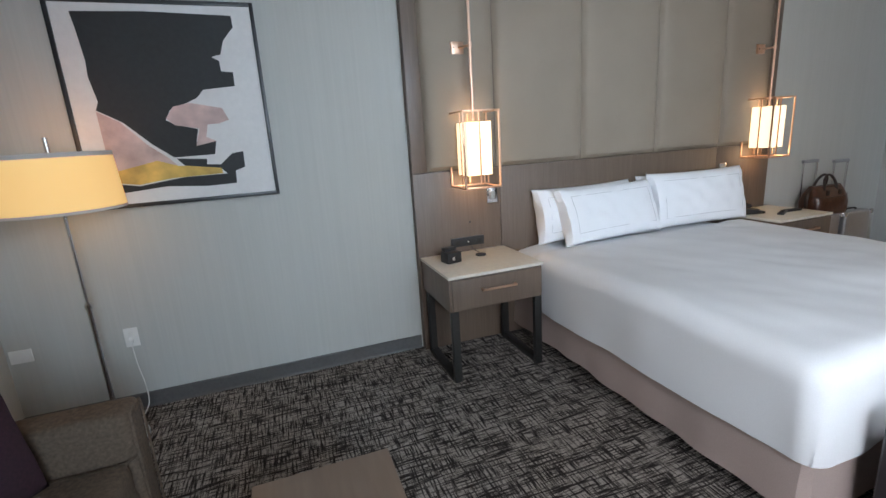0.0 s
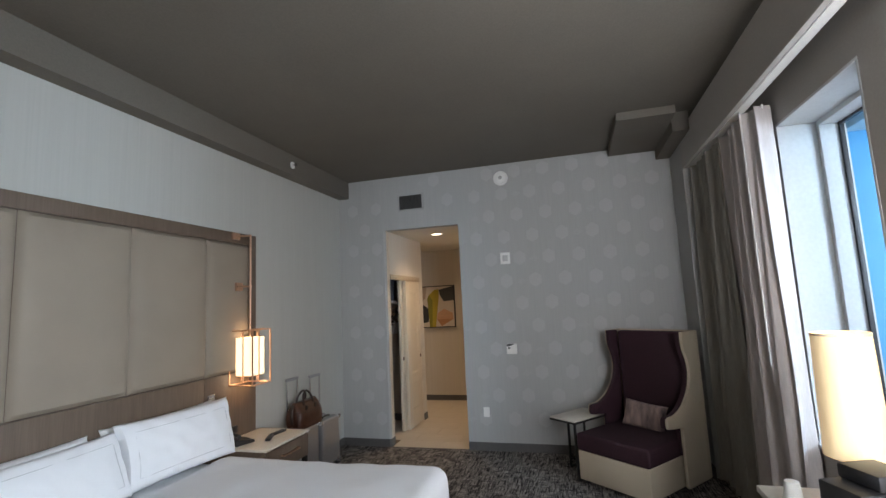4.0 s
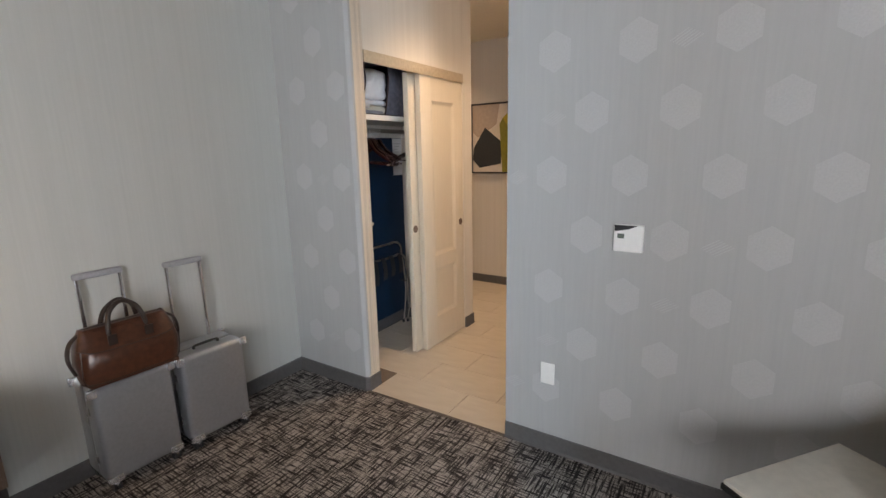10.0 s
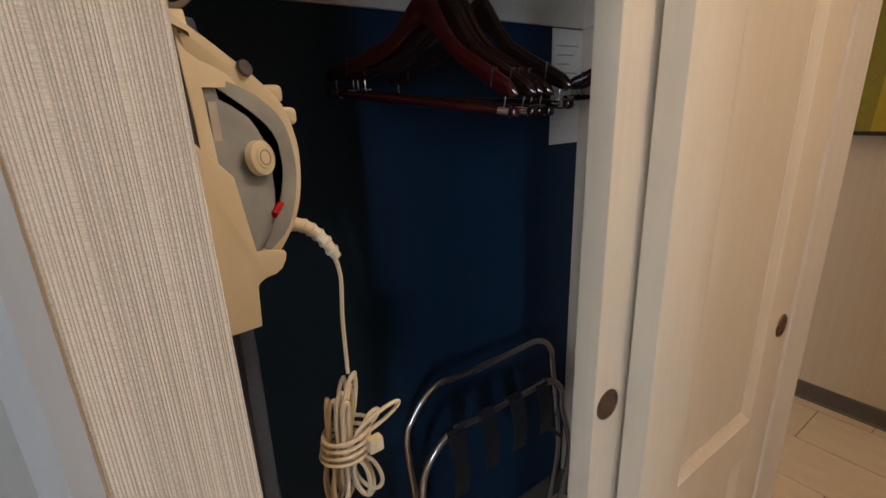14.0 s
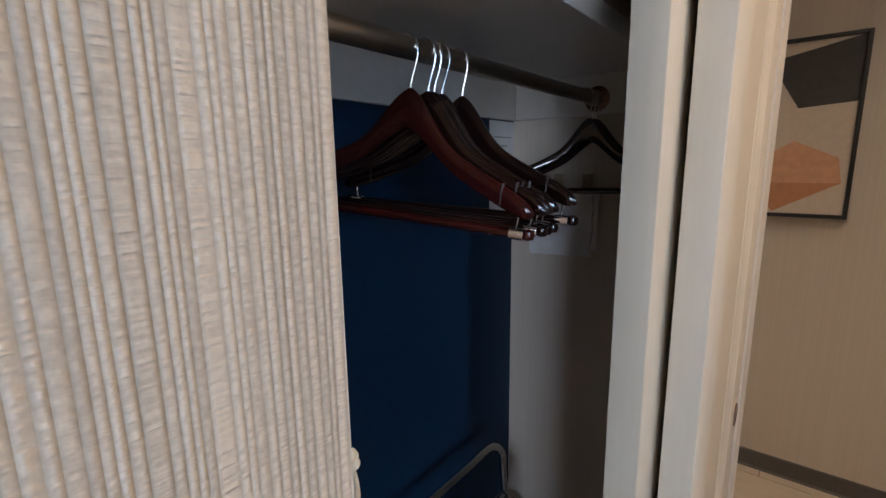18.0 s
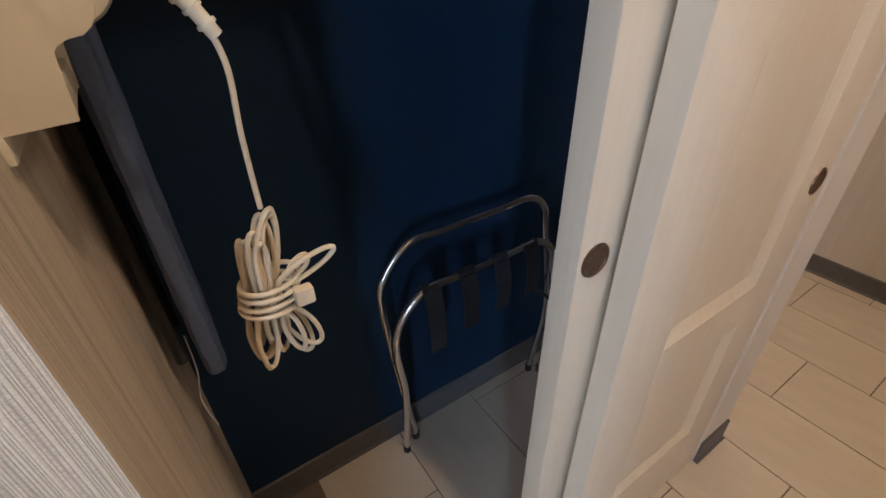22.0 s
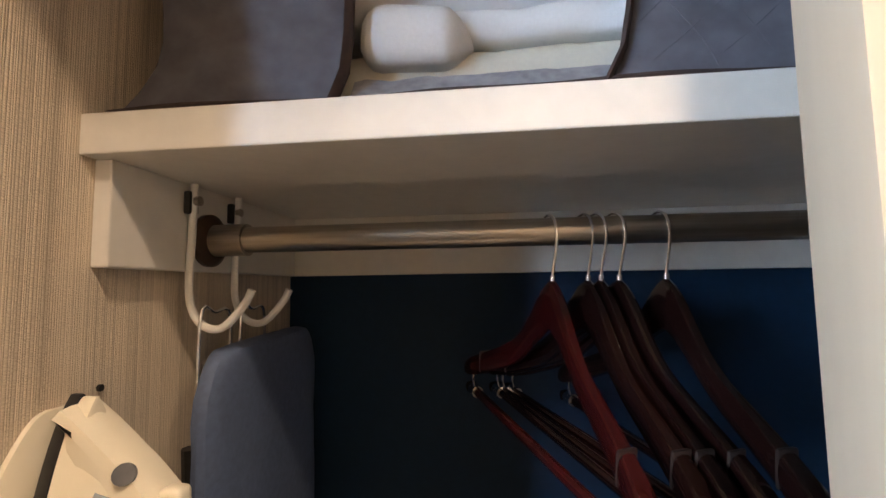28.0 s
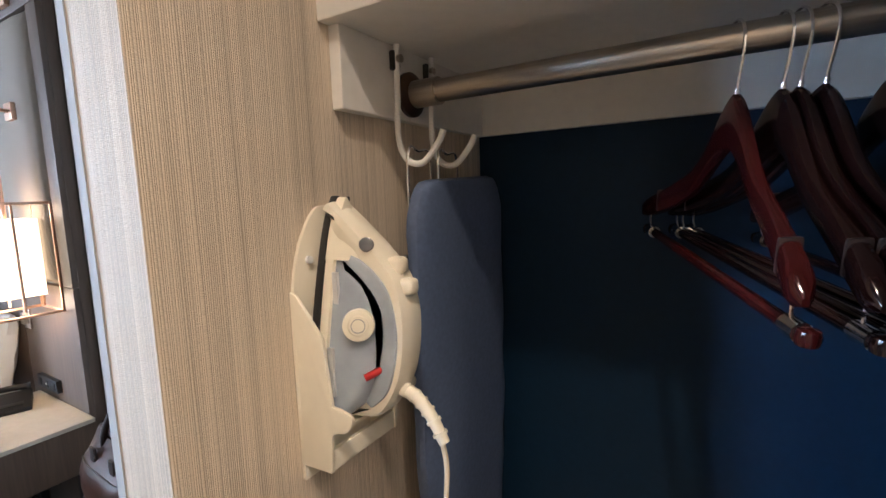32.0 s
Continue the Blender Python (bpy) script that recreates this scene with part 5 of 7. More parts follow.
def bagskin(u, v, grow=0.0):
    """The soft body: full below, drawn in to the zip at the top, sagging a little between."""
    a = 2 * math.pi * u
    taper = 1 - 0.62 * v ** 3.0
    bul = 1 + 0.18 * math.sin(math.pi * v)
    cx, cy = math.copysign(abs(math.cos(a)) ** 0.42, math.cos(a)), math.copysign(abs(math.sin(a)) ** 0.55, math.sin(a))
    k = 0.009 * noise.noise(Vector((cx * 2.4, cy * 2, v * 3))) + 0.004 * noise.noise(Vector((cx * 7, cy * 3, v * 9)))
    return (cx * (0.216 + grow + 0.014 * math.sin(math.pi * v)) * (1 - 0.13 * v ** 3) + k, cy * (0.108 + grow) * taper * bul + k, 0.012 + 0.262 * v + 0.012 * v * math.cos(2 * a))


part("body", sheet(56, 16, bagskin), TAN, t)
part("bottom", box(-0.205, 0.205, -0.09, 0.09, 0.0, 0.018, 0.007), TAN, t)
part("top_flap", box(-0.184, 0.184, -0.034, 0.034, 0.252, 0.282, 0.012, segments=3), TAN, t)
seam = [Vector(bagskin(0.5 + 0.5 * k / 24, 0.66, 0.002)) for k in range(1, 24)]
part("pocket_seam", tube(seam, 0.0028, n=6), STRAP, t, "dark piped pocket edge")
for f in (0.565, 0.935):
    part("side_seam", tube([Vector(bagskin(f, v, 0.002)) for v in np.linspace(0.04, 0.66, 10)], 0.0028, n=6), STRAP, t, "dark piped pocket edge")
part("bottom_seam", tube([Vector(bagskin(0.5 + 0.5 * k / 24, 0.05, 0.002)) for k in range(1, 24)], 0.003, n=6), STRAP, t, "dark piped lower edge")
for y in (-0.05, 0.05):
    h = part("handle", tube(smooth_path([(-0.082, y, 0.215), (-0.082, y, 0.27), (-0.060, y * 0.6, 0.345), (0.0, y * 0.4, 0.385), (0.060, y * 0.6, 0.345), (0.082, y, 0.27), (0.082, y, 0.215)]), 0.0115, n=10), STRAP, t, "dark rolled handle")
    for x in (-0.082, 0.082):
        part("strap_tab", box(x - 0.020, x + 0.020, y * 1.75 - 0.005, y * 1.75 + 0.005, 0.180, 0.245, 0.003), STRAP, h)
for a in (-1, 1):
    part("end_strap", tube(smooth_path([(a * 0.190, 0, 0.262), (a * 0.236, -0.01, 0.225), (a * 0.252, -0.012, 0.15), (a * 0.232, -0.01, 0.07)]), 0.017, n=8, flat=0.4), STRAP, t, "dark strap over the bag end")
    part("buckle", tube([(a * 0.247, -0.024, 0.185), (a * 0.252, -0.024, 0.155), (a * 0.252, 0.004, 0.155), (a * 0.247, 0.004, 0.185)], 0.0028, n=6, closed=True), CHROME, t, "bright metal buckle")
part("zip", box(-0.18, 0.18, -0.004, 0.004, 0.2815, 0.2845, 0.001), BLACKMETAL, t)

# ---- fixtures on the walls ----
t = thing("ceiling_vent", "grey framed dark slatted air vent high on the wall", "vent", at=(-0.012, 0.655, 3.296))
part("backing", box(-0.010, 0.0, -0.17, 0.17, -0.10, 0.10), BLACK, t)
for b in ((-0.19, -0.165, -0.118, 0.118), (0.165, 0.19, -0.118, 0.118), (-0.165, 0.165, -0.118, -0.096), (-0.165, 0.165, 0.096, 0.118)):
    part("frame", box(-0.014, 0.0, *b, 0.002), mat("vent_frame_grey", (0.36, 0.36, 0.35), 0.5), t)
for k in range(17):
    y = -0.152 + k * 0.019
    part("slat", box(-0.018, -0.008, y - 0.003, y + 0.003, -0.095, 0.095, 0.001), mat("vent_slat_grey", (0.10, 0.10, 0.095), 0.5), t)
t = thing("smoke_alarm", "round white smoke alarm with sounder on the wall", "smoke alarm", at=(0, -0.622, 3.484))
part("base", tube([(0, 0, 0), (-0.02, 0, 0)], 0.096, n=36), PLATE, t)
part("dome", tube([(-0.02, 0, 0), (-0.036, 0, 0), (-0.05, 0, 0)], [0.085, 0.075, 0.04], n=36), PLATE, t)
part("sounder", tube([(-0.05, 0, 0), (-0.056, 0, 0)], 0.025, n=20), mat("alarm_grey", (0.4, 0.39, 0.37), 0.5), t)
part("strobe", box(-0.052, -0.03, -0.03, 0.03, -0.075, -0.045, 0.004), PLATE, t)
t = thing("wall_speaker", "square white speaker grille on the wall", "speaker", at=(0, -0.618, 2.415))
part("plate", box(-0.018, 0, -0.062, 0.062, -0.075, 0.075, 0.005), PLATE, t)
part("grille", box(-0.024, -0.018, -0.035, 0.035, -0.04, 0.04, 0.003), mat("grille_grey", (0.5, 0.49, 0.47), 0.6, grain=300, vary=0.2), t)
t = thing("thermostat", "white thermostat with a small dark display", "thermostat", at=(0, -0.632, 1.256))
part("case", box(-0.024, 0, -0.066, 0.066, -0.065, 0.064, 0.009, segments=3), PLATE, t)
part("visor", slab([(0.063, 0.062), (0.061, 0.032), (0.0, 0.044), (-0.040, 0.062)], 0.003, "x", -0.0265), BLACK, t)
part("display", box(-0.0256, -0.0235, 0.018, 0.048, 0.0, 0.022), mat("lcd_grey", (0.16, 0.18, 0.16), 0.2), t)
wall_plate("wall_outlet", "white wall outlet on the grey wallpaper", pose(0, -0.258, 0.470, 0, 0, -90), 0.078, 0.122, 0)
t = thing("sprinkler", "small white side-wall sprinkler on the ceiling beam", "sprinkler", at=(-1.41, 1.603, 3.555))
part("escutcheon", tube([(0, 0, 0), (0, -0.01, 0)], 0.04, n=24), PLATE, t)
part("nozzle", tube([(0, -0.01, 0), (0, -0.05, 0)], 0.012, n=12), CHROME, t)
part("deflector", box(-0.02, 0.02, -0.056, -0.050, -0.02, 0.02, 0.002), CHROME, t)

# ---- hall ----
# the first fitting is real, the second added to carry the unseen fill
for x, y in ((0.70, 0.505), (1.75, 0.28)):
    t = thing("recessed_downlight", "round lit recessed ceiling downlight, the second of two added out of view", "downlight", group="hall downlights", at=(x, y, HALL_Z))
    part("trim_ring", lathe([(0.075, 0), (0.10, 0), (0.10, -0.006), (0.075, -0.004), (0.075, 0)], 36), PLATE, t)
    part("lens", lathe([(0, -0.001), (0.074, -0.001), (0.074, -0.003), (0, -0.003)], 36), mat("downlight_glow", (1.0, 0.86, 0.66), 0.5, emit=9.0), t)
pic = thing("hall_picture", "black-framed print of angular black, mustard and peach shapes", "picture", at=(HALL_END, 1.304, 1.8085))
PW, PH = 0.477, 0.4125
part("canvas", box(-0.028, -0.004, -PW + 0.015, PW - 0.015, -PH + 0.015, PH - 0.015), mat("print_ground_cream", (0.62, 0.55, 0.47), 0.6, grain=40, vary=0.04), pic)
for b in ((-PW, -PW + 0.018, -PH, PH), (PW - 0.018, PW, -PH, PH), (-PW + 0.018, PW - 0.018, -PH, -PH + 0.018), (-PW + 0.018, PW - 0.018, PH - 0.018, PH)):
    part("frame_bar", box(-0.042, 0, *b, 0.003), BLACK, pic)


def facet(outline, material, lift, label):
    """A flat printed polygon: fractions of the picture from its upper left as seen."""
    bm = bmesh.new()
    bm.faces.new([bm.verts.new((-0.028 - lift, PW - 2 * PW * a, PH - 2 * PH * b)) for a, b in outline])
    part("painted_shape", bm, material, pic, label, smooth=False)


MUSTARD = mat("print_mustard", (0.42, 0.32, 0.03), 0.7, grain=30, vary=0.1)
MUSTARD2 = mat("print_olive", (0.22, 0.20, 0.025), 0.7, grain=30, vary=0.1)
PEACH = mat("print_peach", (0.62, 0.36, 0.22), 0.7, grain=30, vary=0.08)
PEACH2 = mat("print_terracotta", (0.50, 0.25, 0.13), 0.7, grain=30, vary=0.08)
BEIGE2 = mat("print_beige", (0.42, 0.33, 0.26), 0.7, grain=30, vary=0.06)
CHAR = mat("print_charcoal", (0.06, 0.06, 0.062), 0.7, grain=30, vary=0.1)
facet([(0.02, 0.02), (0.40, 0.02), (0.36, 0.30), (0.10, 0.48), (0.02, 0.40)], BEIGE2, 0.0010, "beige facet")
facet([(0.04, 0.62), (0.20, 0.34), (0.44, 0.56), (0.42, 0.86), (0.12, 0.92), (0.02, 0.80)], INK, 0.0014, "black facet")
facet([(0.44, 0.22), (0.56, 0.10), (0.66, 0.08), (0.66, 0.26), (0.57, 0.98), (0.46, 0.98), (0.40, 0.30)], MUSTARD, 0.0018, "mustard facet")
facet([(0.44, 0.22), (0.52, 0.34), (0.50, 0.98), (0.44, 0.98), (0.40, 0.30)], MUSTARD2, 0.0022, "olive facet")
facet([(0.66, 0.10), (0.98, 0.02), (0.98, 0.36), (0.76, 0.38), (0.68, 0.22)], CHAR, 0.0014, "charcoal facet")
facet([(0.62, 0.66), (0.76, 0.56), (0.94, 0.66), (0.96, 0.80), (0.60, 0.80)], PEACH, 0.0014, "peach facet")
facet([(0.60, 0.80), (0.96, 0.80), (0.70, 0.97)], PEACH2, 0.0016, "terracotta facet")
t = thing("bathroom_door", "flat beige bathroom door with a long copper bar handle", "door", kind="structure")
part("leaf", box(0.36, 1.31, 0.003, 0.042, 0.012, 2.16, 0.002), HALLWALL, t)
part("handle", tube([(1.023, 0.090, 1.20), (1.023, 0.090, 1.455)], 0.010, n=12), COPPER, t)
for z in (1.225, 1.430):
    part("handle_post", tube([(1.023, 0.040, z), (1.023, 0.090, z)], 0.006, n=10), COPPER, t)
structure("door_frame_hall", box(0.330, 0.359, 0.001, 0.046, 0.0, 2.17, 0.002), BLACKMETAL, "black door frame jamb", "trim")

# ---- closet: doors ----
t = thing("closet_track_header", "tan metal header rail above the sliding closet doors", "rail", kind="structure")
part("fascia", box(CX + 0.005, 1.365, 1.044, 1.056, 2.243, 2.318, 0.003), mat("tan_rail", (0.42, 0.34, 0.24), 0.45, grain=60), t)
part("rail_body", box(CX + 0.005, 1.365, 1.058, 1.170, 2.275, 2.317, 0.002), STEEL, t)


def recess(x0, x1, z0, z1, y0, deep, wide):
    """A sloped moulding round a sunk panel: out at the face, in at the panel."""
    bm = bmesh.new()
    rings = []
    for inset, y in ((0.0, y0 + 0.001), (0.004, y0 + 0.003), (wide * 0.6, y0 + deep * 0.72), (wide, y0 + deep), (wide, y0 + deep + 0.004), (0.0, y0 + deep + 0.004)):
        rings.append([bm.verts.new(p) for p in ((x0 + inset, y, z0 + inset), (x1 - inset, y, z0 + inset), (x1 - inset, y, z1 - inset), (x0 + inset, y, z1 - inset))])
    for a, b in zip(rings, rings[1:] + rings[:1]):
        for k in range(4):
            bm.faces.new((a[k], a[(k + 1) % 4], b[(k + 1) % 4], b[k]))
    return bm


def sliding_door(name, x0, x1, y0, y1, label, pull_x, pull_z):
    """A leaf with two sunk panels, each framed by a sloped moulding."""
    t = thing(name, label, "closet door", group="sliding closet doors")
    z0, z1, sl, sr = 0.012, 2.258, 0.150, 0.138
    a, b = x0 + sl, x1 - sr
    part("stile", box(x0, a, y0, y1, z0, z1, 0.0025), DOORPAINT, t)
    part("stile", box(b, x1, y0, y1, z0, z1, 0.0025), DOORPAINT, t)
    for c, d in ((z0, 0.262), (0.690, 0.808), (2.066, z1)):
        part("rail", box(a, b, y0 + 0.0004, y1 - 0.0004, c, d), DOORPAINT, t)
    for c, d in ((0.262, 0.690), (0.808, 2.066)):
        part("panel", box(a, b, y0 + 0.013, y1 - 0.012, c, d), DOORPAINT, t)
        part("moulding", recess(a, b, c, d, y0, 0.012, 0.030), DOORPAINT, t, smooth=False)
    cup = bmesh.new()
    lathe([(0, 0.0006), (0.018, 0.0008), (0.023, 0.0014), (0.025, 0.0034), (0.029, 0.003), (0.030, 0.0)], 28, cup)
    ob = part("finger_pull", cup, BRONZE, t, "round recessed bronze finger pull")
    ob.matrix_basis = pose(pull_x, y0, pull_z, 90, 0, 0)
    return t


sliding_door("sliding_door", 0.734, 1.364, 1.058, 1.104, "cream two-panel sliding closet door in front", 1.311, 1.044)
sliding_door("sliding_door", 0.659, 1.335, 1.117, 1.164, "cream two-panel sliding closet door behind", 0.697, 1.063)

# ---- closet: shelf, cleats, rod ----
SZ0, SZ1, SY = 1.910, 1.950, 1.283
x0, x1 = CX + 0.004, CEND
structure("closet_shelf", box(x0, x1, SY, BACK, SZ0, SZ1, 0.002), SHELFWHITE, "white closet shelf", "shelf")
structure("shelf_cleat_side", box(x0, x0 + 0.019, SY + 0.018, BACK - 0.02, 1.804, SZ0, 0.002), SHELFWHITE, "white side cleat under the shelf", "trim")
structure("shelf_cleat_end", box(x1 - 0.019, x1, SY + 0.018, BACK - 0.02, 1.804, SZ0, 0.002), SHELFWHITE, "white end cleat under the shelf", "trim")
structure("shelf_cleat_back", box(x0, x1, BACK - 0.016, BACK, 1.804, SZ0, 0.002), SHELFWHITE, "white back cleat under the shelf", "trim")
RY, RZ = 1.452, 1.844
t = thing("closet_rod", "brushed steel hanging rod with round flanges", "rail", kind="structure")
x1 = CEND
part("rod", tube([(x0 + 0.02, RY, RZ), (x1 - 0.02, RY, RZ)], 0.0165, n=24), STEEL, t)
for a, s in ((x0 + 0.019, 1), (x1 - 0.019, -1)):
    part("flange", tube([(a, RY, RZ), (a + s * 0.006, RY, RZ), (a + s * 0.012, RY, RZ)], [0.034, 0.034, 0.024], n=28), BRONZE, t)
    part("socket", tube([(a + s * 0.012, RY, RZ), (a + s * 0.055, RY, RZ)], 0.0205, n=24), STEEL, t)


# ---- hangers ----
def hanger(x, turn, wood, label, clips=True, tilt=7.0):
    t = thing("hanger", label, "hanger", group="hangers on the closet rod")
    t.matrix_world = pose(x, RY, RZ, 0, tilt, turn)
    bpy.context.view_layer.update()
    # body lies in the x-z plane of its own frame
    hook = [(0.014, 0, -0.075), (0.014, 0, -0.056), (0.015, 0, -0.044), (0.018, 0, -0.028), (0.0205, 0, -0.004), (0.014, 0, 0.013), (0.0, 0, 0.0195), (-0.014, 0, 0.013), (-0.020, 0, 0.002)]
    part("hook", tube(smooth_path(hook, 5), 0.0017, n=8), CHROME, t, "chrome wire hook")
    half, NX = 0.208, 0.014
    top, bot = [], []
    n = 22
    for i in range(n + 1):
        u = i / n
        z = -0.055 - 0.052 * (1 - math.exp(-(u / 0.24) ** 2.2)) - 0.096 * u
        wd = 0.033 + 0.026 * math.exp(-(u / 0.22) ** 2) - 0.006 * max(0, u - 0.75) / 0.25
        top.append((half * u, z))
        bot.append((half * u, z - wd))
    def body():
        bm = bmesh.new()
        L = []
        for i in range(-n, n + 1):
            u = abs(i) / n
            sx = 1 if i >= 0 else -1
            (ax, az), (bx, bz) = top[abs(i)], bot[abs(i)]
            th = 0.0065 + 0.0055 * max(0.0, (u - 0.45) / 0.55) ** 1.2
            bow = -0.030 * u * u
            cap = math.sqrt(max(0.06, 1 - max(0.0, (u - 0.88) / 0.12) ** 2))
            mid = (az + bz) / 2
            az, bz, th = mid + (az - mid) * cap, mid + (bz - mid) * cap, th * cap
            ring = []
            for k in range(12):
                a = 2 * math.pi * k / 12
                zz = (az + bz) / 2 + (az - bz) / 2 * math.copysign(abs(math.sin(a)) ** 0.6, math.sin(a))
                ring.append(bm.verts.new((NX + sx * ax, bow + th * math.copysign(abs(math.cos(a)) ** 0.6, math.cos(a)), zz)))
            L.append(ring)
        for a, b in zip(L, L[1:]):
            for k in range(12):
                bm.faces.new((a[k], a[(k + 1) % 12], b[(k + 1) % 12], b[k]))
        bm.faces.new(L[0])
        bm.faces.new(L[-1][::-1])
        return bm
    part("shoulder", body(), wood, t)
    if clips:
        part("trouser_bar", tube([(NX - 0.190, -0.022, -0.246), (NX + 0.190, -0.022, -0.246)], 0.0065, n=12), wood, t)
        for a in (-1, 1):
            part("bar_wire", tube(smooth_path([(NX + a * 0.185, -0.024, -0.205), (NX + a * 0.186, -0.026, -0.228), (NX + a * 0.182, -0.022, -0.246)], 4), 0.0016, n=6), CHROME, t)
            part("ferrule", tube([(NX + a * 0.176, -0.022, -0.246), (NX + a * 0.196, -0.022, -0.246)], 0.0088, n=14), CHROME, t)
            part("end_knob", lathe([(0, -0.009), (0.008, -0.006), (0.0095, 0), (0.008, 0.006), (0, 0.009)], 12), wood, t).matrix_basis = pose(NX + a * 0.203, -0.022, -0.246)
        for a in (-1, 1):
            part("shoulder_band", box(NX + a * 0.158 - 0.002, NX + a * 0.158 + 0.002, -0.0270, -0.0075, -0.2095, -0.1780, 0.003), mat("dark_band", (0.022, 0.014, 0.012), 0.45), t)
    part("neck_collar", lathe([(0, -0.003), (0.0032, -0.003), (0.0032, 0.003), (0, 0.003)], 12), CHROME, t).matrix_basis = pose(0.014, 0, -0.054)
    return t


RED = "glossy dark cherry wooden hanger with chrome hook and trouser bar"
DARK = "glossy dark walnut wooden hanger with chrome hook and trouser bar"
hanger(0.558, -67, CHERRY, RED)
hanger(0.598, -66, WALNUT, DARK)
hanger(0.612, -64, WALNUT, DARK)
hanger(0.632, -62, WALNUT, DARK)
hanger(0.682, -72, WALNUT, DARK, True, 4)
hanger(1.236, -72, WALNUT, DARK, True, 0)
hanger(1.262, -72, WALNUT, DARK, True, 0)
hanger(1.286, -71, CHERRY, RED, True, 0)

# ---- iron, holder, cord ----
XW = CX + 0.004
ONWALL = (0, -0.076, -0.026)
def holder():
    t = thing("iron_holder", "ivory plastic wall rack holding the iron", "iron holder", at=ONWALL)
    y0, y1 = 1.285, 1.415
    back = smooth_path([(y0, 1.36, 0), (y0, 1.57, 0), (y0 + 0.012, 1.648, 0), (y0 + 0.040, 1.698, 0), (y0 + 0.065, 1.706, 0), (y0 + 0.090, 1.698, 0), (y1 - 0.012, 1.648, 0), (y1, 1.57, 0), (y1, 1.36, 0)], 5)
    part("back_plate", slab([(p.x, p.y) for p in back], 0.006, "x", XW, 0.002), IVORY, t)
    cheek = [(XW, 1.381), (XW + 0.053, 1.384), (XW + 0.056, 1.431), (XW + 0.059, 1.435), (XW + 0.066, 1.439), (XW + 0.077, 1.441), (XW + 0.084, 1.446), (XW + 0.089, 1.454), (XW + 0.091, 1.462), (XW + 0.089, 1.466), (XW + 0.070, 1.470), (XW + 0.060, 1.470), (XW + 0.050, 1.552), (XW + 0.010, 1.600), (XW, 1.604)]
    for y in (y0, y1 - 0.005):
        part("cheek", slab(cheek, 0.005, "y", y, 0.0015), IVORY, t)
    part("pocket_floor", box(XW + 0.006, XW + 0.053, y0 + 0.005, y1 - 0.005, 1.425, 1.431, 0.001), IVORY, t)
    part("foot_bar", box(XW + 0.046, XW + 0.052, y0 + 0.005, y1 - 0.005, 1.385, 1.411, 0.001), IVORY, t)
    for z in (1.64, 1.50):
        part("screw", tube([(XW + 0.006, y0 + 0.028, z), (XW + 0.010, y0 + 0.028, z)], 0.005, n=12), PLATE, t)
    return t


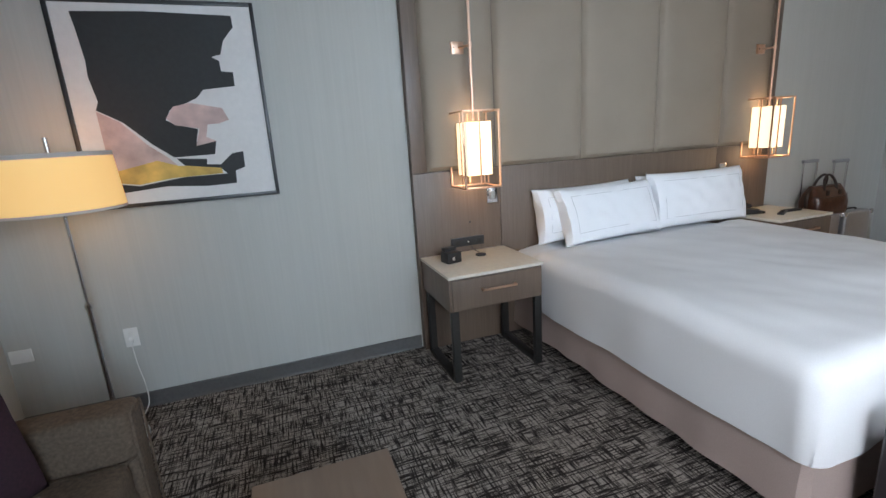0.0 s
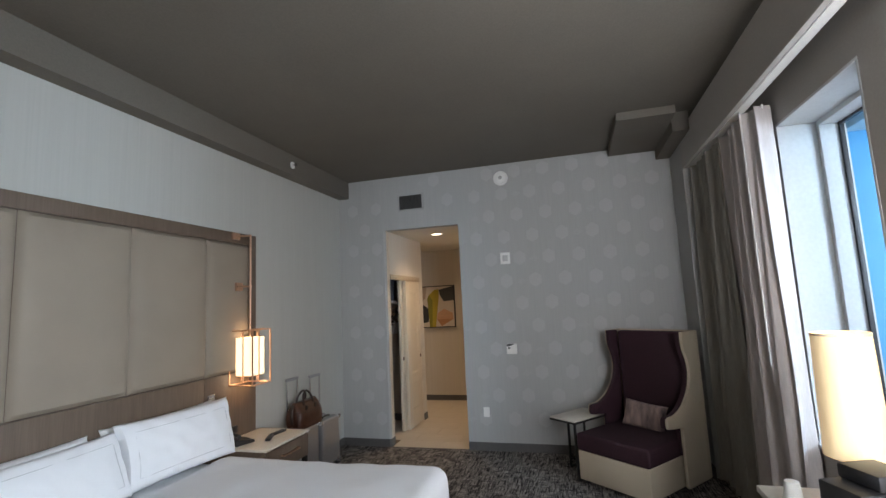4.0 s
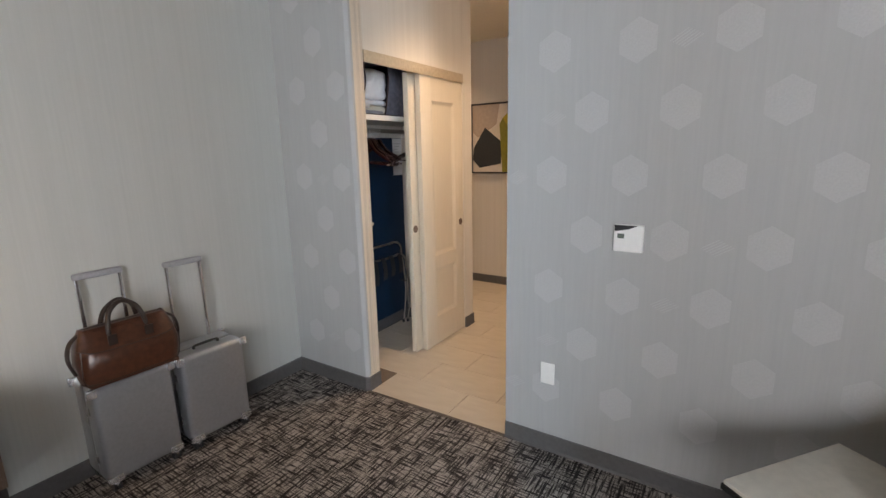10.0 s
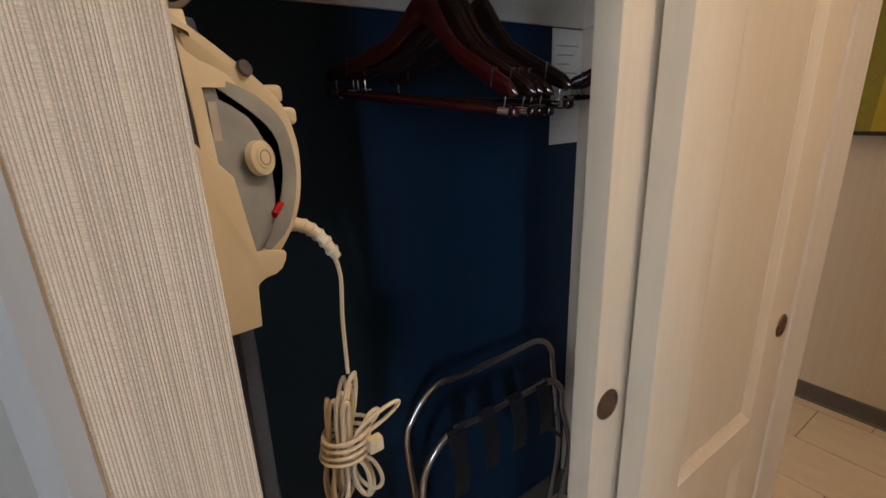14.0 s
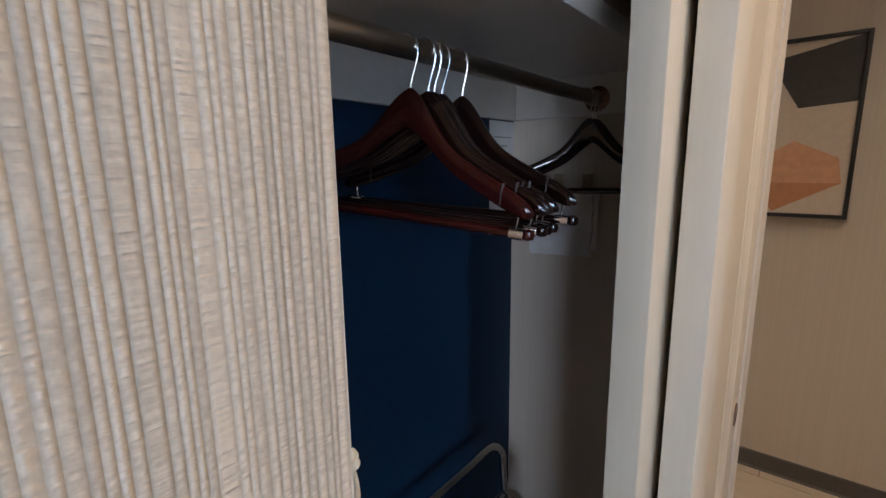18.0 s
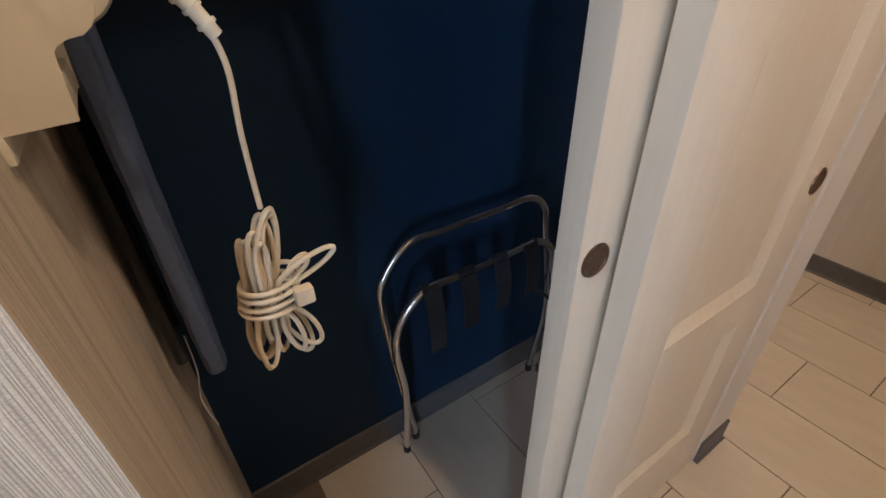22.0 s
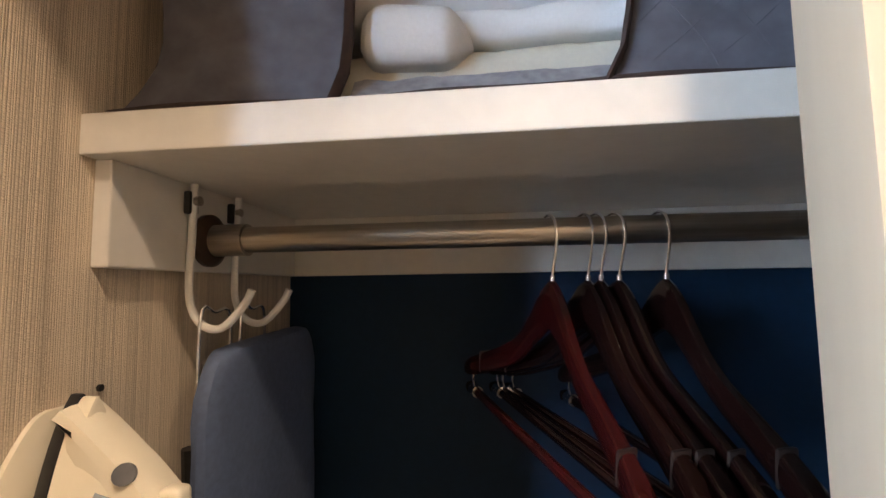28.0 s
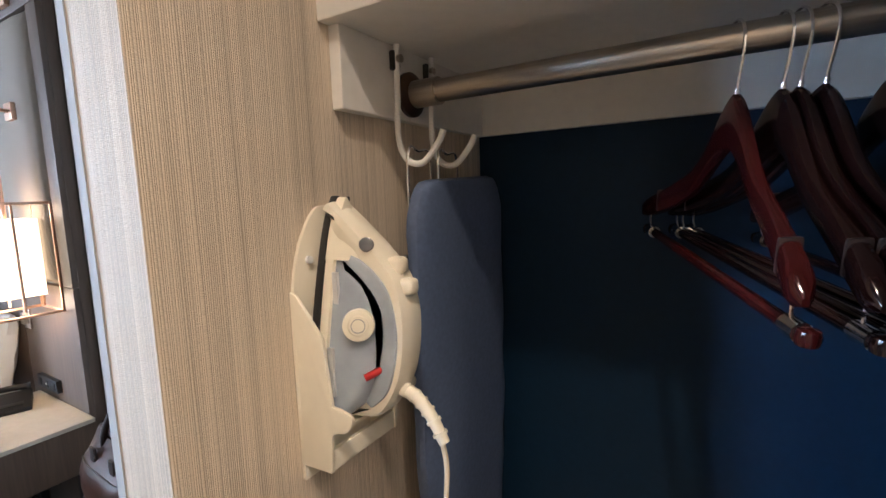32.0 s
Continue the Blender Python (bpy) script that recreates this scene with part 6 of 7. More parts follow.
def iron():
    t = thing("steam_iron", "cream steam iron with a smoky clear water tank", "iron", at=ONWALL)
    yc = 1.35

    def half(z):
        """Half width of the sole by height: pointed at the top."""
        u = min(1.0, max(0.0, (1.716 - z) / 0.275))
        return 0.055 * min(1.0, u * 1.35) ** 0.62

    def plate(x, dx, inset, z0=1.436, z1=1.716):
        L = [(yc - max(0.002, half(z) - inset), z) for z in np.linspace(z0, z1, 22)]
        R = [(yc + max(0.002, half(z) - inset), z) for z in np.linspace(z1, z0, 22)]
        return slab(L + R, dx, "x", x, 0.002)
    X0 = XW + 0.016
    part("sole_plate", plate(X0, 0.011, -0.001, 1.436, 1.718), BLACK, t, "dark non-stick sole")
    part("skirt", plate(X0 + 0.0115, 0.014, 0.001), IVORY, t)

    def tank():
        bm = bmesh.new()
        L = []
        for i in range(22):
            z = 1.446 + i * 0.0102
            h = float(np.interp(z, (1.44, 1.47, 1.50, 1.53, 1.56, 1.585, 1.61, 1.63, 1.66), (0.050, 0.086, 0.099, 0.103, 0.105, 0.105, 0.099, 0.080, 0.048))) - 0.041
            w = max(0.002, half(z) - 0.006)
            ring = []
            for k in range(20):
                a = math.pi * k / 19
                ring.append(bm.verts.new((XW + 0.0405 + h * abs(math.sin(a)) ** 0.8, yc - w * math.copysign(abs(math.cos(a)) ** 0.6, math.cos(a)), z)))
            L.append(ring)
        for a, b in zip(L, L[1:]):
            for k in range(19):
                bm.faces.new((a[k], a[k + 1], b[k + 1], b[k]))
        bm.faces.new(L[0])
        bm.faces.new(L[-1][::-1])
        return bm
    part("water_tank", tank(), CLEARBLUE, t, "smoky clear water tank")
    # nose, handle and heel cut as one shell, open between handle and tank
    def rim(points):
        return [(p.x, p.y) for p in smooth_path([(XW + a - 0.013 * min(1.0, a / 0.06), z, 0) for a, z in points], 5)]
    outer = rim(((0.030, 1.713), (0.062, 1.694), (0.087, 1.673), (0.111, 1.652), (0.137, 1.622), (0.147, 1.590), (0.1495, 1.562), (0.146, 1.525), (0.137, 1.493), (0.120, 1.463), (0.100, 1.444), (0.060, 1.436), (0.030, 1.436)))
    inner = rim(((0.031, 1.446), (0.060, 1.451), (0.085, 1.466), (0.104, 1.492), (0.1165, 1.525), (0.1205, 1.562), (0.114, 1.595), (0.095, 1.618), (0.066, 1.640), (0.046, 1.656), (0.036, 1.690)))
    part("handle", slab(outer + inner, 0.044, "y", yc - 0.022, 0.011), IVORY, t, "curved cream nose and handle")

    def hood():
        """The cream nose: broad where it leaves the skirt, drawn to the tip of the sole."""
        bm = bmesh.new()
        L = []
        for i in range(16):
            z = 1.640 + i * 0.00495
            h = float(np.interp(z, (1.640, 1.652, 1.673, 1.694, 1.7143), (0.100, 0.097, 0.073, 0.0475, 0.030))) - 0.0265
            w = max(0.002, half(z) - 0.0005)
            ring = []
            for k in range(20):
                a = math.pi * k / 19
                ring.append(bm.verts.new((XW + 0.0275 + h * abs(math.sin(a)) ** 0.75, yc - w * math.copysign(abs(math.cos(a)) ** 0.7, math.cos(a)) * (1 - 0.35 * math.sin(a) ** 2 * (1 - (z - 1.640) / 0.075)), z)))
            L.append(ring)
        for a, b in zip(L, L[1:]):
            for k in range(19):
                bm.faces.new((a[k], a[k + 1], b[k + 1], b[k]))
            bm.faces.new((a[0], b[0], b[19], a[19]))
        bm.faces.new(L[0])
        bm.faces.new(L[-1][::-1])
        return bm
    part("nose", hood(), IVORY, t, "smooth cream nose over the sole tip")
    hug = rim(((0.066, 1.654), (0.104, 1.635), (0.132, 1.606), (0.1415, 1.562), (0.1375, 1.520), (0.123, 1.480), (0.096, 1.454)))
    gap = rim(((0.080, 1.472), (0.100, 1.499), (0.112, 1.530), (0.116, 1.560), (0.111, 1.588), (0.092, 1.610), (0.056, 1.638)))
    part("handle_liner", slab(hug + gap, 0.052, "y", yc - 0.026, 0.008), CLEARBLUE, t, "smoky clear inner side of the handle")
    ob = part("spray_nozzle", lathe([(0, 0.0015), (0.006, 0.0015), (0.0085, 0.0008), (0.009, -0.003), (0, -0.003)], 20), mat("nozzle_grey", (0.12, 0.12, 0.13), 0.2), t)
    ob.matrix_basis = pose(XW + 0.088, yc - 0.0215, 1.660, 72, 0, 30)
    for dx, dz, s in ((0.118, 1.634, 0.010), (0.131, 1.609, 0.011)):
        part("steam_button", box(XW + dx - 0.012, XW + dx + 0.010, yc - s, yc + s, dz - 0.010, dz + 0.010, 0.008, segments=4), IVORY, t)
    ob = part("dial", lathe([(0, 0.010), (0.011, 0.010), (0.0125, 0.0085), (0.0185, 0.0075), (0.0195, 0.0), (0, 0.0)], 28), IVORY, t, "round temperature dial")
    ob.matrix_basis = pose(XW + 0.083, yc - 0.036, 1.566, 84, 0, 36)
    part("dial_mark", lathe([(0.0075, 0.0108), (0.0085, 0.0108), (0.0085, 0.0100), (0.0075, 0.0100), (0.0075, 0.0108)], 20), mat("mark_grey", (0.35, 0.34, 0.32), 0.6), ob)
    pale = mat("label_white", (0.60, 0.61, 0.62), 0.5)
    part("label", box(XW + 0.043, XW + 0.051, yc - half(1.60) + 0.0035, yc - half(1.60) + 0.0075, 1.572, 1.626), pale, t, "small pale label strip")
    part("label", box(XW + 0.044, XW + 0.052, yc - half(1.50) + 0.0035, yc - half(1.50) + 0.0075, 1.476, 1.536), pale, t, "small pale label strip")
    part("switch_lever", tube([(XW + 0.090, yc - 0.038, 1.502), (XW + 0.106, yc - 0.020, 1.512)], 0.0045, n=10), mat("red_plastic", (0.45, 0.02, 0.02), 0.35), t, "red lever")
    relief = smooth_path([(XW + 0.108, yc, 1.482), (XW + 0.134, yc, 1.474), (XW + 0.156, yc, 1.454), (XW + 0.174, yc, 1.424)], 5)
    part("strain_relief", tube(relief, [0.0092 - 0.00015 * k for k in range(len(relief))], n=12), IVORY, t, "ribbed cream cord relief")
    for p, q in zip(relief[3:15:2], relief[4:15:2]):
        e = (q - p).normalized() * 0.0018
        part("relief_rib", tube([p - e, p + e], 0.0096, n=12), IVORY, t)
    end = relief[-1]
    part("cord", tube(smooth_path([end - Vector((0.006, 0, -0.01)), end + Vector((0.002, 0, -0.03)), (XW + 0.172, yc, 1.33), (XW + 0.171, yc, 1.244)], 6), 0.0032, n=8), CORD, t, "cream power cord")

    # the folded bundle: flat loops pinched by the wrap, then loose loops to one side
    def at(u, v, y):
        return (XW + 0.174 + u * 0.246 - v * 0.0635, y, 1.244 - v * 0.300 - u * 0.0875)

    def cord_loop(points, closed=True):
        part("cord_loop", tube(smooth_path(points, 3, closed), 0.0034, n=7, closed=closed), CORD, t)
    random.seed(11)
    for k, (ct, cb, vt, vb, wu, wl) in enumerate(((0.02, 0.00, 0.00, 0.72, 0.07, 0.07), (-0.01, 0.04, 0.05, 0.66, 0.05, 0.04), (-0.06, 0.01, 0.09, 0.74, 0.05, 0.06), (-0.09, 0.0, 0.14, 0.73, 0.04, 0.08), (0.03, 0.06, 0.03, 0.69, 0.05, 0.05), (-0.04, 0.03, 0.12, 0.60, 0.05, 0.05), (0.00, 0.10, 0.06, 0.70, 0.04, 0.06), (-0.10, -0.02, 0.16, 0.68, 0.03, 0.05))):
        pts = []
        for i in range(18):
            a = 2 * math.pi * i / 18
            f = 0.5 - 0.5 * math.cos(a)
            v = vt + (vb - vt) * f
            w = (wu + (wl - wu) * f) * (0.35 + 0.65 * min(1.0, abs(v - 0.36) / 0.22))
            pts.append(at(ct + (cb - ct) * f + w * math.sin(a), v, yc + 0.014 * math.sin(k * 2.1) + 0.006 * math.sin(a + k) + (0.004 if math.sin(a) > 0 else -0.004)))
        cord_loop(pts)
    for cu, cv, lo, sh, ang, y in ((0.17, 0.22, 0.155, 0.045, -32, -0.022), (0.14, 0.23, 0.06, 0.04, -50, -0.014), (0.17, 0.54, 0.14, 0.06, 48, -0.012), (0.15, 0.57, 0.15, 0.055, 62, -0.004), (0.12, 0.55, 0.11, 0.035, 66, -0.018)):
        c, s = math.cos(radians(ang)), math.sin(radians(ang))
        cord_loop([at(cu + lo * math.cos(a) * c - sh * math.sin(a) * s, cv + lo * math.cos(a) * s + sh * math.sin(a) * c, yc + y + 0.005 * math.sin(a)) for a in np.linspace(0, 2 * math.pi, 16, endpoint=False)])
    for v0, tip in ((0.31, 0.10), (0.35, 0.08), (0.39, 0.08), (0.43, 0.06)):
        cord_loop([at(0.02 + 0.135 * math.cos(a), v0 - tip * 0.5 * math.cos(a), yc + 0.030 * math.sin(a)) for a in np.linspace(0, 2 * math.pi, 16, endpoint=False)])
    px, py, pz = at(0.15, 0.34, yc - 0.030)
    part("power_plug", box(px - 0.012, px + 0.012, py - 0.008, py + 0.008, pz - 0.012, pz + 0.012, 0.004), CORD, t, "small cream plug")
    return t


holder()
iron()

# ---- ironing board on hooks ----
t = thing("board_hanger", "white coated double hook for the ironing board", "hook", at=ONWALL)
for y, dx in ((1.487, 0.0), (1.575, 0.004)):
    hx = XW + 0.022 + dx
    part("bracket", box(XW + 0.0195, XW + 0.028, y - 0.009, y + 0.009, 1.898, 1.926, 0.003), BLACKMETAL, t)
    part("hook_screw", tube([(XW + 0.030, y, 1.914), (XW + 0.036, y, 1.914)], 0.006, n=10), STEEL, t)
    part("hook", tube(smooth_path([(hx + 0.006, y, 1.935), (hx + 0.004, y, 1.87), (hx + 0.003, y, 1.80), (hx + 0.018, y, 1.768), (hx + 0.045, y, 1.762), (hx + 0.072, y, 1.788), (hx + 0.082, y, 1.806)], 6), 0.0048, n=10), PLATE, t)
board = thing("ironing_board", "folded ironing board with a slate blue cover hanging", "ironing board", at=ONWALL)
def cover():
    bm = bmesh.new()
    L = []
    n = 34
    for i in range(n + 1):
        z = 1.742 - (i * 0.004 if i < 6 else 0.024 + (i - 6) * (1.742 - 0.935) / (n - 6))
        u = i / n
        e = min(1.0, (1.742 - z) / 0.075)
        wdt = (0.092 + 0.058 * math.sqrt(1 - (1 - e) ** 2)) * (1 - 0.25 * max(0, u - 0.6) / 0.4)
        yc, xc = 1.605, XW + 0.062
        ring = []
        for k in range(24):
            a = 2 * math.pi * k / 24
            cx, cy = math.copysign(abs(math.cos(a)) ** 0.55, math.cos(a)), math.copysign(abs(math.sin(a)) ** 0.55, math.sin(a))
            w = 0.0025 * noise.noise(Vector((cx * 3, cy * 5, z * 14))) + 0.003 * noise.noise(Vector((cx, cy * 2, z * 45))) * (1 if cx < 0.2 else 0.2)
            ring.append(bm.verts.new((xc + 0.019 * cx * (0.5 if i == 0 else 1) + w, yc + wdt * cy, z + 0.004 * cy)))
        L.append(ring)
    for a, b in zip(L, L[1:]):
        for k in range(24):
            bm.faces.new((a[k], a[(k + 1) % 24], b[(k + 1) % 24], b[k]))
    bm.faces.new(L[0])
    bm.faces.new(L[-1][::-1])
    return bm
part("cover", cover(), BOARDBLUE, board, "quilted slate blue cover")
for y in (1.50, 1.585):
    part("hang_wire", tube(smooth_path([(XW + 0.045, y - 0.02, 1.60), (XW + 0.045, y - 0.02, 1.772), (XW + 0.050, y, 1.780), (XW + 0.050, y + 0.03, 1.776), (XW + 0.050, y + 0.032, 1.70)], 5), 0.0022, n=8), CHROME, board)
for y in (1.50, 1.60):
    part("leg", tube(smooth_path([(XW + 0.022, y, 1.62), (XW + 0.020, y + 0.03, 1.20), (XW + 0.022, y + 0.01, 0.945)], 5), 0.009, n=8), BLACKMETAL, board)
part("tie_string", tube(smooth_path([(XW + 0.03, 1.60, 0.925), (XW + 0.026, 1.597, 0.84), (XW + 0.012, 1.60, 0.76), (XW + 0.020, 1.60, 0.68)], 5), 0.0016, n=6), PLATE, board, "loose white tie string")

# ---- luggage rack ----
rack = thing("luggage_rack", "folded chrome luggage rack with black straps", "luggage rack")
for x0, x1, y, zt, foot in ((0.562, 1.150, 1.632, 0.843, (0.648, 1.190, 1.668)), (0.556, 1.118, 1.556, 0.741, (0.596, 1.222, 1.640))):
    pts = [(foot[0], foot[2], 0.015), (foot[0] - (0.045 if zt > 0.8 else 0.004), (foot[2] + y) / 2, 0.34), (x0, y, zt - 0.16), (x0 + 0.025, y, zt - 0.065), (x0 + 0.10, y, zt), (x0 + 0.20, y, zt), (x1 - 0.20, y, zt), (x1 - 0.08, y, zt), (x1 - 0.015, y, zt - 0.05), (x1, y, zt - 0.13), (foot[1] + (0.03 if zt > 0.8 else 0.004), (foot[2] + y) / 2, 0.34), (foot[1], foot[2], 0.015)]
    part("frame_tube", tube(smooth_path(pts, 6), 0.0115, n=12), CHROME, rack)
    for x in foot[:2]:
        part("foot_cap", tube([(x, foot[2], 0.0), (x, foot[2], 0.03)], 0.0135, n=12), BLACK, rack)
for x in (0.585, 1.160):
    part("pivot", tube([(x, 1.585, 0.45), (x, 1.660, 0.45)], 0.007, n=10), BLACKMETAL, rack)
for k in range(4):
    x = 0.640 + k * 0.113
    hang = (0.215, 0.185, 0.175, 0.17)[k]
    part("strap", sheet(5, 16, lambda u, v, x=x, hang=hang: (x + 0.052 * u + 0.01 * v, 1.556 - 0.0135 * math.cos(math.pi * min(1, v * 4)) - 0.016 * max(0, v - 0.25) if v < 0.25 else 1.570 + 0.004 * math.sin(6 * v), 0.7555 - 0.014 * (1 - math.sin(math.pi * min(1, v * 4))) - max(0.0, v - 0.25) * 0.02), 0.002), BLACK, rack, "black webbing strap")
    part("strap_tail", sheet(5, 12, lambda u, v, x=x, hang=hang: (x + 0.052 * u + 0.012 * v, 1.5415 - 0.012 * math.sin(math.pi * v), 0.741 - hang * v), 0.003), BLACK, rack, "black webbing strap end")

# ---- papers on the closet end wall ----
def paper(y0, y1, z0, z1, x, axis, label):
    t = thing("notice_sheet", label, "notice")
    if axis == "x":
        bm = sheet(6, 8, lambda u, v: (x - 0.002 - 0.004 * math.sin(3 * v), y0 + (y1 - y0) * u, z0 + (z1 - z0) * v), 0.0008)
    else:
        bm = sheet(6, 8, lambda u, v: (y0 + (y1 - y0) * u, x - 0.002 - 0.002 * math.sin(3 * v), z0 + (z1 - z0) * v), 0.0008)
    part("sheet", bm, PAPER, t)
    for k in range(8):
        z = z1 - 0.05 - k * 0.026
        if axis == "y":
            part("text_line", box(y0 + 0.02, y1 - 0.02 - 0.02 * (k % 3), x - 0.0062, x - 0.0052, z, z + 0.004), mat("print_grey", (0.35, 0.36, 0.38), 0.8), t)
    return t


paper(1.203, 1.342, 1.458, 1.800, BACK, "y", "white laundry notice sheet taped to the closet wall")
t = thing("laundry_bag", "folded white plastic laundry bag clipped under a hanger", "bag")
part("bag", sheet(14, 14, lambda u, v: (1.290 + 0.010 * noise.noise(Vector((u * 4, v * 4, 0))), 1.437 + 0.190 * u + 0.006 * noise.noise(Vector((u * 2, v * 5, 3))), 1.408 + 0.195 * v - 0.008 * u * (1 - v)), 0.006), PAPER, t)
part("rear_fold", sheet(8, 8, lambda u, v: (1.306 + 0.004 * noise.noise(Vector((u * 4, v * 4, 5))), 1.426 + 0.185 * u, 1.425 + 0.17 * v), 0.005), PAPER, t)
for u in (0.10, 0.55):
    part("clip", box(1.281, 1.303, 1.437 + 0.19 * u - 0.012, 1.437 + 0.19 * u + 0.012, 1.586, 1.642, 0.003), mat("pale_clip_wood", (0.34, 0.27, 0.19), 0.6, grain=80), t, "pale wooden clip")

# ---- storage bag with blankets on the shelf ----
t = thing("blanket_bag", "grey quilted storage bag with a clear front window", "storage bag")
BX, BXE, BYF, BYB, BZT = 0.168, 0.866, SY + 0.022, BACK - 0.02, 2.374
def bagbody(u, v):
    # front, slightly bulged
    x = BX + (BXE - BX) * u
    z = SZ1 + 0.001 + (BZT - SZ1) * v
    bul = 0.022 * math.sin(math.pi * u) * math.sin(math.pi * min(1, v * 1.1)) + 0.012 * noise.noise(Vector((u * 5, v * 4, 0)))
    flare = max(0.0, 1 - v / 0.16) ** 1.4 * max(0.0, 1 - u / 0.3)
    fold = 0.006 * noise.noise(Vector((u * 9 + v * 3, v * 2.5, 7))) * math.sin(math.pi * min(1, v * 1.2 + 0.05))
    return x + 0.02 * math.sin(math.pi * v) * (u - 0.5) + 0.040 * v - 0.014 * max(0.0, 1 - v / 0.12) ** 2 - 0.032 * flare, BYF - bul - fold, z
WA, WB = 0.361, 0.608
bm = bmesh.new()
sheet(10, 16, lambda u, v: bagbody((WA - BX) / (BXE - BX) * u, v), bm=bm)
part("front_cloth", bm, BAGGREY, t, "grey quilted cloth")
bm = bmesh.new()
sheet(14, 16, lambda u, v: bagbody((WB - BX) / (BXE - BX) + (BXE - WB) / (BXE - BX) * u, v), bm=bm)
part("front_cloth", bm, BAGGREY, t, "grey quilted cloth")
for e in (0.0, 1.0):
    def gusset(u, v, e=e):
        p = bagbody(e, v)
        crease = (0.5 - e) * 0.03 * noise.noise(Vector((u * 3, v * 3, e))) * math.sin(math.pi * u)
        return (p[0] + (BX + (BXE - BX) * e - p[0]) * u + crease, p[1] + (BYB - p[1]) * u, p[2])
    part("side_cloth", sheet(14, 18, gusset), BAGGREY, t)
part("back_cloth", box(BX, BXE, BYB, BYB + 0.004, SZ1 + 0.001, BZT), BAGGREY, t)
part("top_cloth", box(BX, BXE, BYF, BYB, BZT, BZT + 0.004), BAGGREY, t)
part("floor_cloth", box(BX - 0.04, BXE, BYF - 0.004, BYB, SZ1, SZ1 + 0.005), BAGGREY, t)
part("lower_flap", sheet(20, 3, lambda u, v: (WA + (WB - WA) * u, BYF + 0.008 + 0.02 * v, SZ1 + 0.004 + 0.03 * v + 0.004 * noise.noise(Vector((u * 9, v, 0)))), 0.002), mat("pale_grey_quilt", (0.30, 0.30, 0.33), 0.8, grain=90, vary=0.2, bump=0.3), t)
for f in ((WA - BX) / (BXE - BX), (WB - BX) / (BXE - BX)):
    pts = [Vector(bagbody(f, v)) + Vector((0, -0.003, 0)) for v in np.linspace(0, 1, 14)]
    part("binding", tube(pts, 0.0082, n=8, flat=0.4), BAGBIND, t, "dark brown bound edge")
pts = [Vector(bagbody(u, 0)) + Vector((0, -0.004, 0.004)) for u in np.linspace(0, 1, 30)]
part("binding", tube(pts, 0.0055, n=8, flat=0.7), BAGBIND, t, "dark brown bound edge")


